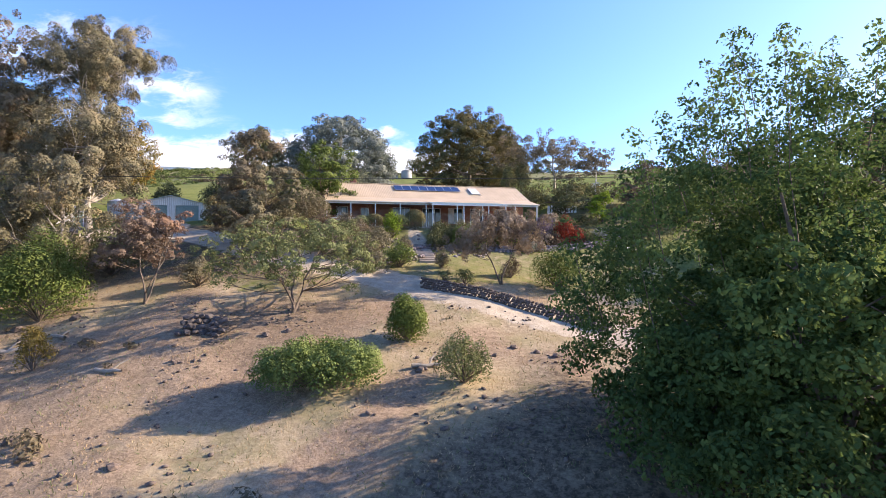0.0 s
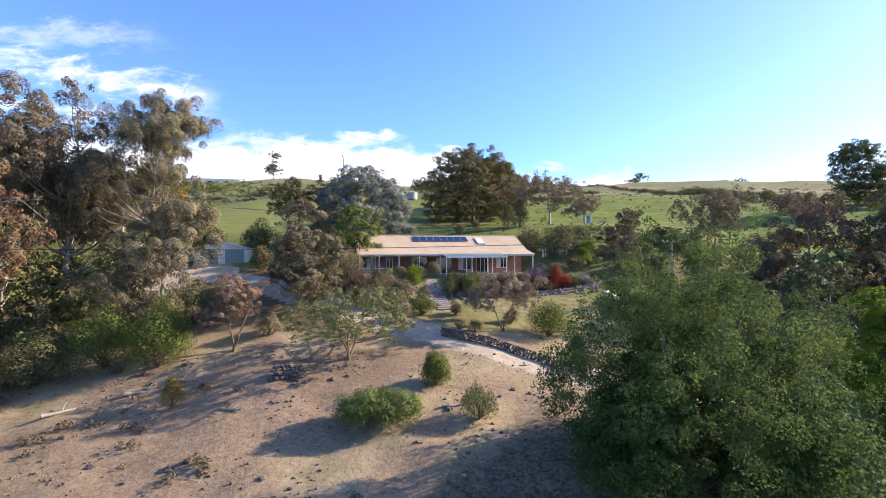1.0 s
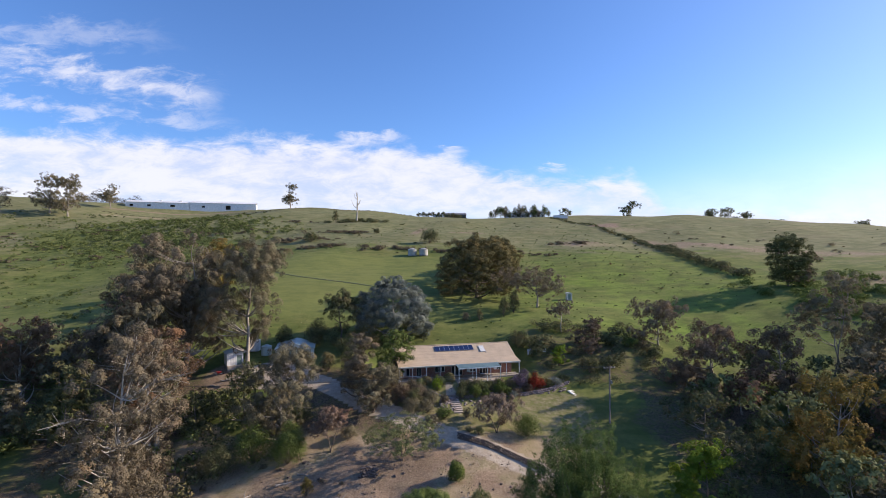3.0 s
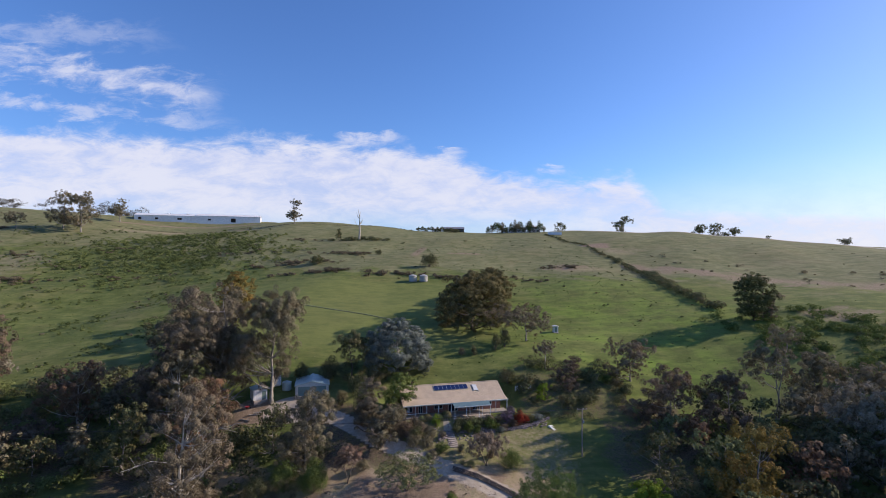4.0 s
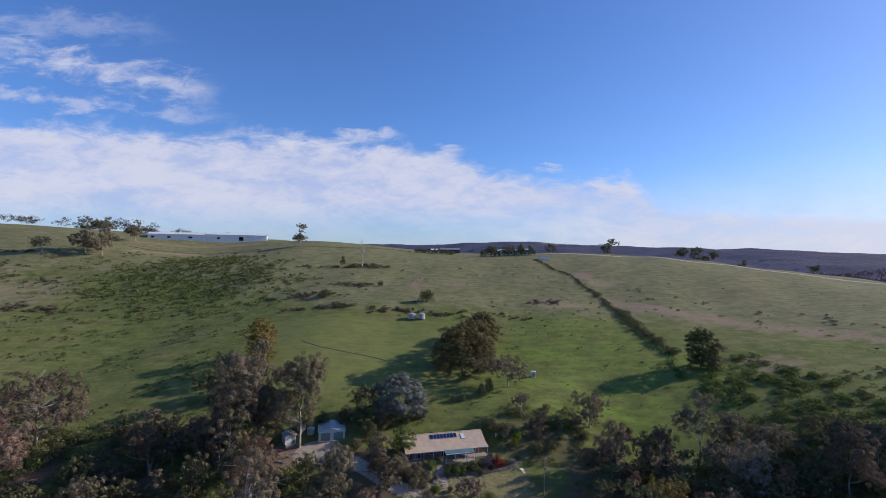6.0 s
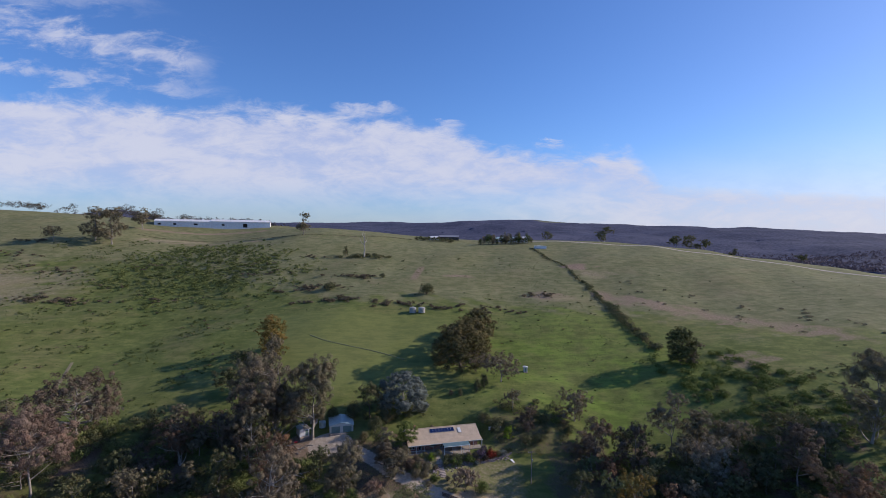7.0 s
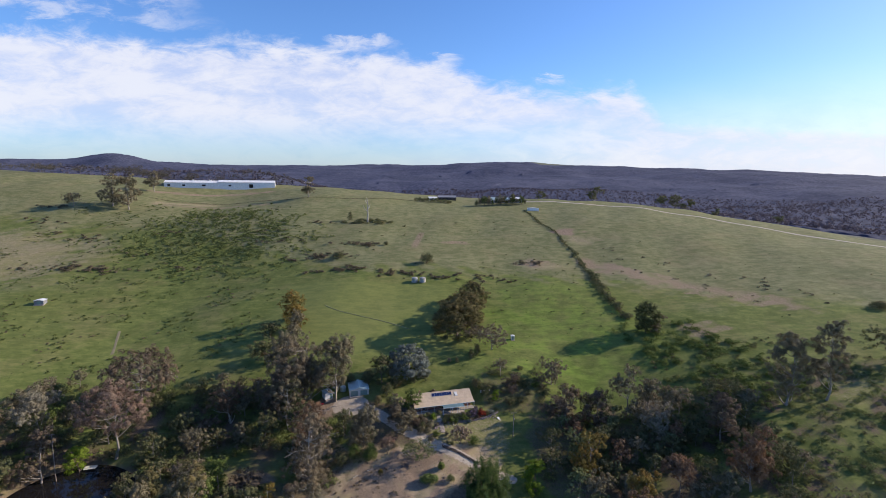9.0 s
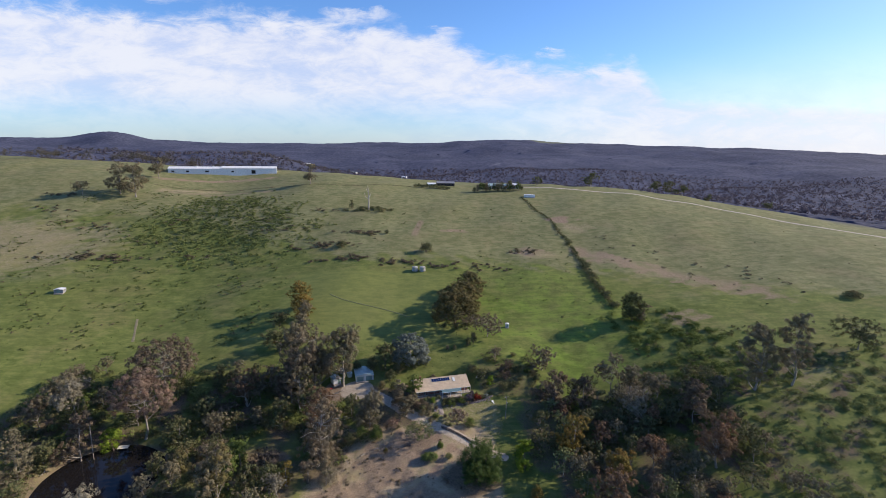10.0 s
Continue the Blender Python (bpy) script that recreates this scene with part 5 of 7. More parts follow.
mounds("scrub", "bright green shrubs beside the lone tree", "scrub",
       strew(rs, 230, lambda x, y: abs((x - 118) + 0.35 * (y - 85)) < 22 and patch(x * 2, y * 2) > -0.7, 2.5, 5.5, 88, 160, 50, 122), "green", 34, 0.3, 0.6)
mounds("scrub", "tangled scrub on the gully's far slope", "scrub",
       strew(rs, 900, lambda x, y: x + 0.6 * y > 105 and patch(x * 1.5, y * 1.5) > -0.5, 1.2, 4.0, 92, 215, -12, 74), "fern", 35, 0.22, 0.55)
mounds("scrub", "dark shrubs on the gully's far slope", "scrub",
       strew(rs, 380, lambda x, y: x + 0.6 * y > 105 and patch(x * 1.5 + 20, y * 1.5) > -0.3, 1.2, 3.6, 92, 215, -12, 100), "dark", 43, 0.24, 0.65)
mounds("scrub", "grey scrub along the dry strip", "scrub",
       strew(rs, 36, lambda x, y: abs((y - 240) + 0.95 * (x - 105)) < 34 and patch(x * 2, y * 2) > 0.1, 1.5, 4.0, 95, 215, 90, 260), "gum", 36, 0.35, 0.45)
mounds("scrub", "low bushes at the foot of the dead tree", "scrub",
       strew(rs, 34, lambda x, y: math.hypot((x + 62) / 22, (y - 312) / 7) < 1, 4.0, 7.5, -90, -35, 300, 325), "dark", 37, 0.4, 0.5)
mounds("scrub", "undergrowth in the wooded gullies", "scrub",
       strew(rs, 620, lambda x, y: (x < -38 or x > 32) and not math.hypot((x + 119) / 21, (y - 13) / 22) < 1 and not math.hypot((x + 66) / 11, (y - 32) / 10) < 1 and not (x > -58 and (y < 24 or y > 55)) and not (32 < x < 44 and y > 34) and patch(x * 2, y * 2) > -0.9,
             2.4, 6.0, -172, 112, -14, 74), "dark", 38, 0.30, 0.75)
mounds("scrub", "fresh green undergrowth in the wooded gullies", "scrub",
       strew(rs, 480, lambda x, y: (x < -38 or x > 32) and not math.hypot((x + 119) / 21, (y - 13) / 22) < 1 and not math.hypot((x + 66) / 11, (y - 32) / 10) < 1 and not (x > -58 and (y < 24 or y > 55)) and not (32 < x < 44 and y > 34) and patch(x * 2, y * 2) > -0.9,
             2.4, 6.0, -172, 112, -14, 74), "fern", 48, 0.30, 0.75)
mounds("scrub", "low brown scrub and dead twigs over the earth bank", "scrub",
       strew(rs, 150, lambda x, y: waves(x, y, 11, 62) > -0.1 and math.hypot((x + 6) / 12, (y - 26) / 8) > 1, 0.5, 1.7, -52, 6, -4, 34), "heath", 45, 0.12, 0.6)
mounds("scrub", "dark shrubs behind and beside the house", "scrub",
       strew(rs, 46, lambda x, y: y > 58 - 0.1 * x and patch(x * 3, y * 3) > -0.4, 1.8, 4.6, 17, 44, 58, 84) + strew(rs, 40, lambda x, y: patch(x * 3, y * 3) > -0.5, 1.8, 4.4, -36, -8, 73, 86), "dark", 46, 0.17, 0.8)
mounds("scrub", "small shrubs dotted over the upper paddock", "scrub",
       strew(rs, 90, lambda x, y: patch(x, y) > 0.2, 0.8, 2.6, -70, 95, 185, 330) + strew(rs, 40, lambda x, y: True, 0.8, 2.2, 20, 95, 120, 230) + strew(rs, 50, lambda x, y: patch(x, y) > 0.4, 0.7, 1.6, 100, 330, 100, 300), "dark", 39, 0.32, 0.55)
line = [(84, 372), (89, 331), (96, 290), (98.5, 240), (97, 195), (96, 155), (97.5, 126)]
row = []
for (ax, ay), (bx, by) in zip(line, line[1:]):
    n = int(math.hypot(bx - ax, by - ay) / 1.7)
    for i in range(n):
        wide = 2.9 + 3.0 * max(0, min(1, (290 - ay) / 120))
        row.append((ax + (bx - ax) * i / n + rs.uniform(-0.9, 0.9), ay + (by - ay) * i / n, wide * rs.uniform(0.6, 1.35)))
edge_line = [(-292, 386), (-250, 389), (-215, 392), (-170, 390), (-125, 388), (-81, 396), (-30, 424)]
wisps = []
for (ax, ay), (bx, by) in zip(edge_line, edge_line[1:]):
    n = int(math.hypot(bx - ax, by - ay) / 1.3)
    wisps += [(ax + (bx - ax) * i / n, ay + (by - ay) * i / n + rs.uniform(-0.5, 0.5), rs.uniform(0.9, 2.0)) for i in range(n) if rs.random() < 0.8]
mounds("scrub", "rank dry growth along an old fence line", "scrub", wisps, "heath", 44, 0.36, 0.6)
mounds("hedgerow", "straggling dark hedgerow along a fence line", "hedgerow", row, "dark", 40, 0.35, 0.6)

# ---- grass tufts on the near bank ----
def tufts(name, label, n, leaf, seed, area, size):
    rng = np.random.default_rng(seed)
    x0, x1, y0, y1 = area
    x, y = rng.uniform(x0, x1, n * 3), rng.uniform(y0, y1, n * 3)
    keep = (waves(x, y, 6, seed) + 0.5 * waves(x, y, 1.7, seed + 1) > rng.uniform(-1.0, 1.1, n * 3)) & (near_line(x, y, DRIVE) > 1.9)
    x, y = x[keep][:n], y[keep][:n]
    n = len(x)
    p = np.stack([x, y, land(x, y)], -1)
    a = rng.normal(size=(n, 3)) * np.array([0.6, 0.6, 0.25]) + np.array([0, 0, 0.8])
    a /= np.linalg.norm(a, axis=1, keepdims=True)
    b = np.cross(a, rng.normal(size=(n, 3)))
    b /= np.linalg.norm(b, axis=1, keepdims=True)
    s = size * rng.uniform(0.5, 1.5, (n, 1))
    v = np.stack([p - b * s * 0.12, p + b * s * 0.12, p + a * s + b * s * 0.08, p + a * s * 1.3], 1).reshape(-1, 3)
    tagged(mesh_part(name, v, np.arange(4 * n).reshape(-1, 4), LEAF[leaf]), label, "grass", kind="stuff")


def tussocks(name, label, n, leaf, seed, area, size, keep):
    """Grass tussocks over the far paddocks, one blade fan each, as one piece of stuff."""
    rng = np.random.default_rng(seed)
    x0, x1, y0, y1 = area
    x, y = rng.uniform(x0, x1, n), rng.uniform(y0, y1, n)
    ok = keep(x, y) & (waves(x, y, 23, seed) + 0.6 * waves(x, y, 7, seed + 1) > rng.uniform(-1.1, 1.4, n))
    x, y = x[ok], y[ok]
    n = len(x)
    p = np.stack([x, y, land(x, y)], -1)
    a = rng.uniform(0, 3.14, n)
    d = np.stack([np.cos(a), np.sin(a), np.zeros(n)], -1)
    s = size * rng.uniform(0.5, 1.4, (n, 1))
    up = np.array([[0, 0, 1.0]])
    v = np.stack([p - d * s * 0.5, p + d * s * 0.5, p + d * s * 0.75 + up * s * 0.55, p - d * s * 0.7 + up * s * 0.6], 1).reshape(-1, 3)
    tagged(mesh_part(name, v, np.arange(4 * n).reshape(-1, 4), LEAF[leaf]), label, "grass", kind="stuff")


paddock = lambda x, y: ((y > 76) | (x > 110)) & ~((x > 84) & (y > 128)) & (y < 330) & ~((x > -96) & (x < 2) & (y > 94) & (y < 180))
tussocks("grass", "olive grass tussocks over the paddocks", 15000, "olive", 53, (-290, 300, 20, 420), 0.36, paddock)
tussocks("grass", "dark grass tussocks over the paddocks", 9000, "green", 54, (-290, 130, 20, 300), 0.38, paddock)
tufts("grass", "dry straw-coloured grass tufts on the bank", 44000, "straw", 51, (-45, 26, 8, 46), 0.085)
tufts("grass", "thin green grass tufts on the bank", 22000, "olive", 52, (-45, 26, 8, 56), 0.11)

# ---- built things: materials ----
def brick_material():
    m, n = material("red_brick")
    at = n.add("ShaderNodeTexCoord").outputs["Object"]
    turn = n.add("ShaderNodeMapping", {"Vector": at, "Rotation": (radians(90), 0, 0)}).outputs[0]
    br = n.add("ShaderNodeTexBrick", {"Vector": turn, "Color1": (0.20, 0.065, 0.045, 1), "Color2": (0.27, 0.10, 0.065, 1), "Mortar": (0.33, 0.29, 0.25, 1), "Scale": 1.0,
                                       "Mortar Size": 0.008, "Brick Width": 0.24, "Row Height": 0.086})
    bm = n.add("ShaderNodeBump", {"Height": br.outputs["Fac"], "Strength": 0.4, "Distance": -0.01})
    sh = n.add("ShaderNodeBsdfPrincipled", {"Base Color": br.outputs[0], "Roughness": 0.9, "Normal": bm.outputs[0]})
    n.add("ShaderNodeOutputMaterial", {0: sh.outputs[0]})
    return m


def sheet_material(name, colour, step=0.2, rough=0.45, metal=0.0, axis=0):
    """Ribbed sheet steel with a painted face, weathered in patches."""
    m, n = material(name)
    at = n.add("ShaderNodeTexCoord").outputs["Object"]
    sep = n.add("ShaderNodeSeparateXYZ", {0: at})
    rib = n.math("PINGPONG", sep.outputs[axis], step / 2)
    t = n.math("ADD", n.math("MULTIPLY", n.noise(at, 0.6), 0.6), n.math("MULTIPLY", n.noise(at, 7.0), 0.4))
    col = n.mix(n.ramp01(t, 0.3, 0.7), tuple(c * 0.84 for c in colour) + (1,), tuple(min(1, c * 1.1) for c in colour) + (1,))
    bm = n.add("ShaderNodeBump", {"Height": n.ramp01(rib, step * 0.12, step * 0.3), "Strength": 0.5, "Distance": 0.03})
    sh = n.add("ShaderNodeBsdfPrincipled", {"Base Color": col, "Roughness": rough, "Metallic": metal, "Normal": bm.outputs[0]})
    n.add("ShaderNodeOutputMaterial", {0: sh.outputs[0]})
    return m


def glass_material(name, colour=(0.02, 0.025, 0.03), rough=0.08):
    m, n = material(name)
    sh = n.add("ShaderNodeBsdfPrincipled", {"Base Color": (*colour, 1), "Roughness": rough, "Specular IOR Level": 0.8})
    n.add("ShaderNodeOutputMaterial", {0: sh.outputs[0]})
    return m


BRICK = brick_material()
ROOF = sheet_material("tan_roof", (0.48, 0.37, 0.255), 0.2, 0.55)
TEAL = sheet_material("teal_sheet", (0.11, 0.18, 0.19), 0.2, 0.45)
SHED_ROOF = sheet_material("pale_green_roof", (0.36, 0.46, 0.45), 0.25, 0.4)
SHED_WALL = sheet_material("cream_sheet_wall", (0.62, 0.60, 0.54), 0.25, 0.5)
WHITE_WALL = sheet_material("white_sheet_wall", (0.72, 0.72, 0.72), 0.5, 0.5)
GREY_WALL = sheet_material("grey_sheet_wall", (0.20, 0.20, 0.21), 0.25, 0.6)
GREEN_DOOR = sheet_material("green_roller_door", (0.20, 0.28, 0.25), 0.1, 0.5, 0.0, 2)
CREAM = paint("cream_paint", (0.66, 0.62, 0.53), 0.5, 0.12, 2.0, 0.05)
WHITE = paint("white_paint", (0.76, 0.76, 0.74), 0.5, 0.1, 2.0, 0.05)
GLASS = glass_material("dark_window_glass")
SOLAR = glass_material("solar_glass", (0.012, 0.02, 0.07), 0.12)
METAL = paint("grey_metal", (0.5, 0.5, 0.5), 0.4, 0.12, 3.0, 0.05, metal=0.7)
DECK = paint("weathered_deck", (0.32, 0.28, 0.24), 0.8, 0.25, 3.0, 0.2)
STONE = paint("brown_field_stone", (0.125, 0.095, 0.082), 0.9, 0.45, 2.5, 0.5, 12.0)
STONE_GREY = paint("grey_violet_stone", (0.24, 0.20, 0.20), 0.9, 0.4, 2.5, 0.5, 12.0)
PAVE = paint("pale_paving", (0.34, 0.29, 0.25), 0.85, 0.25, 2.0, 0.25)
POLE = paint("weathered_pole_wood", (0.24, 0.20, 0.17), 0.9, 0.3, 6.0, 0.4, 25.0)
DARK = paint("dark_interior", (0.05, 0.045, 0.04), 0.9, 0.2)
CURTAIN = paint("pale_curtain", (0.6, 0.6, 0.62), 0.9, 0.15, 6.0)
RED_PAINT = paint("red_car_paint", (0.45, 0.03, 0.03), 0.3, 0.1)
RUBBER = paint("black_rubber", (0.025, 0.025, 0.025), 0.8, 0.2)
PLASTIC_TANK = sheet_material("pale_tank_sheet", (0.36, 0.345, 0.32), 0.15, 0.5, 0.0, 2)


def slab(pts, thick):
    """A plate from a corner list, thickened downwards."""
    bm = bmesh.new()
    vs = [bm.verts.new(p) for p in pts]
    f = bm.faces.new(vs)
    if f.normal.z < 0:
        f.normal_flip()
    bm.normal_update()
    low = [bm.verts.new((p[0], p[1], p[2] - thick)) for p in pts]
    bm.faces.new(low[::-1])
    n = len(pts)
    for i in range(n):
        bm.faces.new((vs[i], low[i], low[(i + 1) % n], vs[(i + 1) % n]))
    bmesh.ops.recalc_face_normals(bm, faces=bm.faces)
    return bm


def wall_with_holes(x0, x1, y0, y1, z0, z1, holes):
    """A wall along x, in one piece, with rectangular openings (a, b, c, d) = x from, x to, z from, z to."""
    xs = sorted({x0, x1, *[v for q in holes for v in q[:2]]})
    zs = sorted({z0, z1, *[v for q in holes for v in q[2:]]})
    bm = bmesh.new()
    for xa, xb in zip(xs, xs[1:]):
        for za, zb in zip(zs, zs[1:]):
            if not any(a <= (xa + xb) / 2 <= c and d <= (za + zb) / 2 <= e for a, c, d, e in holes):
                box(bm, xa, xb, y0, y1, za, zb)
    bmesh.ops.remove_doubles(bm, verts=bm.verts, dist=0.0005)
    return bm


def window(parent, a, b, c, d, y, mullions=1, curtain=False, door=False):
    cut = [a + (b - a) * k / (mullions + 1) for k in range(mullions + 2)]
    panes = [(u + (0.06 if k == 0 else 0.025), v - (0.06 if k == mullions else 0.025), c + 0.06, d - 0.06) for k, (u, v) in enumerate(zip(cut, cut[1:]))]
    w = part("door" if door else "window", wall_with_holes(a, b, y - 0.04, y + 0.1, c, d, panes), WHITE, parent)
    for u, v, e, g in panes:
        part("pane", boxes((u, v, y + 0.02, y + 0.035, e, g)), GLASS, w, "dark reflecting glass")
    if curtain:
        part("curtain", boxes((a + 0.1, a + (b - a) * 0.42, y - 0.012, y + 0.012, c + 0.1, d - 0.08)), CURTAIN, w, "pale drawn curtain")


def house():
    root = new("house")
    root.location, root.rotation_euler = (HOUSE[0], HOUSE[1], 0), (0, 0, radians(HOUSE_TURN))
    wy, we = -3.9, 11.4
    holes = [(-10.9, -9.6, 0.2, 2.1), (-8.2, -7.3, -0.2, 2.0), (-4.6, -2.6, 0.6, 2.1), (-1.2, 1.0, -0.2, 2.1), (1.9, 3.7, 0.3, 2.1), (4.6, 6.4, -0.2, 2.1), (7.6, 9.2, 0.5, 2.1)]
    part("wall", wall_with_holes(-we, we, wy, wy + 0.25, -0.6, 2.9, holes), BRICK, root, "red-brown brick wall")
    part("wall", boxes((-we, we, 4.2, 4.45, -0.6, 2.9)), BRICK, root, "red-brown brick wall")
    for s in (-1, 1):
        bm = bmesh.new()
        box(bm, s * we - 0.125 - s * 0.125, s * we + 0.125 - s * 0.125, wy + 0.25, 4.2, -0.6, 2.85)
        x0, x1 = s * we - 0.125 - s * 0.125, s * we + 0.125 - s * 0.125
        tri = [bm.verts.new(p) for p in ((x0, wy, 2.85), (x0, 4.45, 2.85), (x0, 0.1, 5.0), (x1, wy, 2.85), (x1, 4.45, 2.85), (x1, 0.1, 5.0))]
        for f in ((0, 1, 2), (5, 4, 3), (0, 3, 4, 1), (1, 4, 5, 2), (2, 5, 3, 0)):
            bm.faces.new([tri[i] for i in f])
        part("gable_wall", bm, BRICK, root)
    for i, (a, b, c, d) in enumerate(holes):
        window(root, a, b, c, d, wy + 0.06, 1 if b - a < 1.4 else 2, i in (0, 4, 6), c < 0)
    part("ceiling", boxes((-we + 0.25, we - 0.25, wy + 0.25, 4.2, 2.6, 2.7)), WHITE, root)
    part("interior_floor", boxes((-we + 0.25, we - 0.25, wy + 0.25, 4.2, -0.35, -0.2)), DARK, root)
    part("roof", slab([(-12.1, 0, 5.24), (12.1, 0, 5.24), (12.1, -4.2, 3.12), (-12.1, -4.2, 3.12)], 0.1), ROOF, root, "tan ribbed steel roof slope")
    part("roof", slab([(-12.1, 0, 5.24), (12.1, 0, 5.24), (12.1, 5.0, 2.72), (-12.1, 5.0, 2.72)], 0.1), ROOF, root, "tan ribbed steel roof slope")
    part("verandah_roof", slab([(-12.1, -4.15, 3.15), (12.1, -4.15, 3.15), (12.25, -6.4, 2.5), (-12.25, -6.4, 2.5)], 0.08), ROOF, root, "tan ribbed verandah roof")
    part("ridge_cap", boxes((-12.15, 12.15, -0.16, 0.16, 5.2, 5.29), bevel=0.03), ROOF, root)
    part("gutter", boxes((-12.3, 12.3, -6.55, -6.4, 2.36, 2.5), bevel=0.03), CREAM, root, "pale painted gutter")
    part("fascia", boxes((-12.2, 12.2, -6.4, -6.36, 2.2, 2.42)), CREAM, root)
    for s in (-1, 1):
        part("barge_board", slab([(s * 12.1 - 0.03, 0, 5.22), (s * 12.1 + 0.05, 0, 5.22), (s * 12.1 + 0.05, -4.2, 3.1), (s * 12.1 - 0.03, -4.2, 3.1)], 0.22), CREAM, root)
        part("barge_board", slab([(s * 12.1 - 0.03, 0, 5.22), (s * 12.1 + 0.05, 0, 5.22), (s * 12.1 + 0.05, 5, 2.7), (s * 12.1 - 0.03, 5, 2.7)], 0.22), CREAM, root)
    part("deck", boxes((-12.2, 12.2, -6.5, wy, -0.38, -0.2), bevel=0.02), DECK, root, "weathered verandah floor")
    part("deck_edge", boxes((-12.25, 12.25, -6.58, -6.5, -0.5, -0.2)), DECK, root, "weathered edge of the verandah")
    part("footing", boxes((-12.0, 12.0, -6.3, wy, -1.6, -0.38)), BRICK, root)
    for x in (-12.0, -9.5, -6.9, -4.2, -1.3, 9.3, 12.0):
        part("post", boxes((x - 0.055, x + 0.055, -6.42, -6.31, -0.2, 2.3), bevel=0.015), WHITE, root, "white verandah post")
    for x in (-10.7, -8.2):
        part("rail", boxes((x - 1.15, x + 1.15, -6.4, -6.34, 0.62, 0.7)), WHITE, root)
        part("rail", boxes((x - 1.15, x + 1.15, -6.4, -6.34, -0.1, -0.04)), WHITE, root)
    aw = part("awning", slab([(-1.2, -6.56, 2.52), (7.3, -6.56, 2.52), (7.3, -8.6, 2.16), (-1.2, -8.6, 2.16)], 0.05), TEAL, root, "teal ribbed steel awning roof")
    part("awning_beam", boxes((-1.25, 7.35, -8.68, -8.6, 1.98, 2.14)), WHITE, aw)
    for x in (-1.1, 1.6, 2.35, 4.5, 5.2, 7.2):
        part("awning_post", boxes((x - 0.055, x + 0.055, -8.62, -8.51, -0.9, 2.0), bevel=0.015), WHITE, aw)
    part("paving", boxes((-1.4, 7.5, -8.9, -6.58, -1.2, -0.42)), PAVE, root)
    part("chimney", boxes((-8.9, -8.2, 0.6, 1.3, 4.4, 5.9), bevel=0.03), BRICK, root)
    part("downpipe", boxes((12.02, 12.1, -6.5, -6.42, -0.3, 2.4), bevel=0.02), CREAM, root)
    tagged(root, "long low brick house with tan steel roof and white verandah", "house")
    return root


home = house()
at_house = pose(HOUSE[0], HOUSE[1], 0, 0, 0, HOUSE_TURN)
pitch = math.degrees(math.atan2(5.24 - 3.12, 4.2))


def solar_panel():
    frame_ob = part("solar_panel", boxes((-0.495, 0.495, -0.8, 0.8, 0.0, 0.035), bevel=0.006), METAL, home, "dark blue solar panel in an aluminium frame")
    part("cells", boxes((-0.465, 0.465, -0.77, 0.77, 0.03, 0.041)), SOLAR, frame_ob, "dark blue glass cells")
    for y in (-0.48, 0.48):
        part("mount_rail", boxes((-0.49, 0.49, y - 0.02, y + 0.02, -0.06, 0.0)), METAL, frame_ob)
    return frame_ob


first = solar_panel()
for k in range(8):
    lx, ly = -3.5 + k * 1.005, -1.35
    m = pose(lx, ly, 5.24 - (-ly) * (5.24 - 3.12) / 4.2 + 0.1, pitch, 0, 0)
    if k == 0:
        first.matrix_basis = m
    else:
        copy_thing(first, m)
heater = part("solar_water_heater", boxes((-0.55, 0.55, -1.0, 1.0, 0, 0.09), bevel=0.015), METAL, home, "pale flat solar water collector")
heater.matrix_basis = pose(5.75, -1.85, 5.24 - 1.85 * 0.505 + 0.06, pitch, 0, 0)
part("collector_glass", boxes((-0.49, 0.49, -0.94, 0.94, 0.085, 0.1)), paint("pale_collector_glass", (0.62, 0.62, 0.60), 0.25, 0.1), heater, "pale reflecting glass")
part("pipe", boxes((0.55, 0.6, -1.3, -0.5, 0.0, 0.06)), METAL, heater)


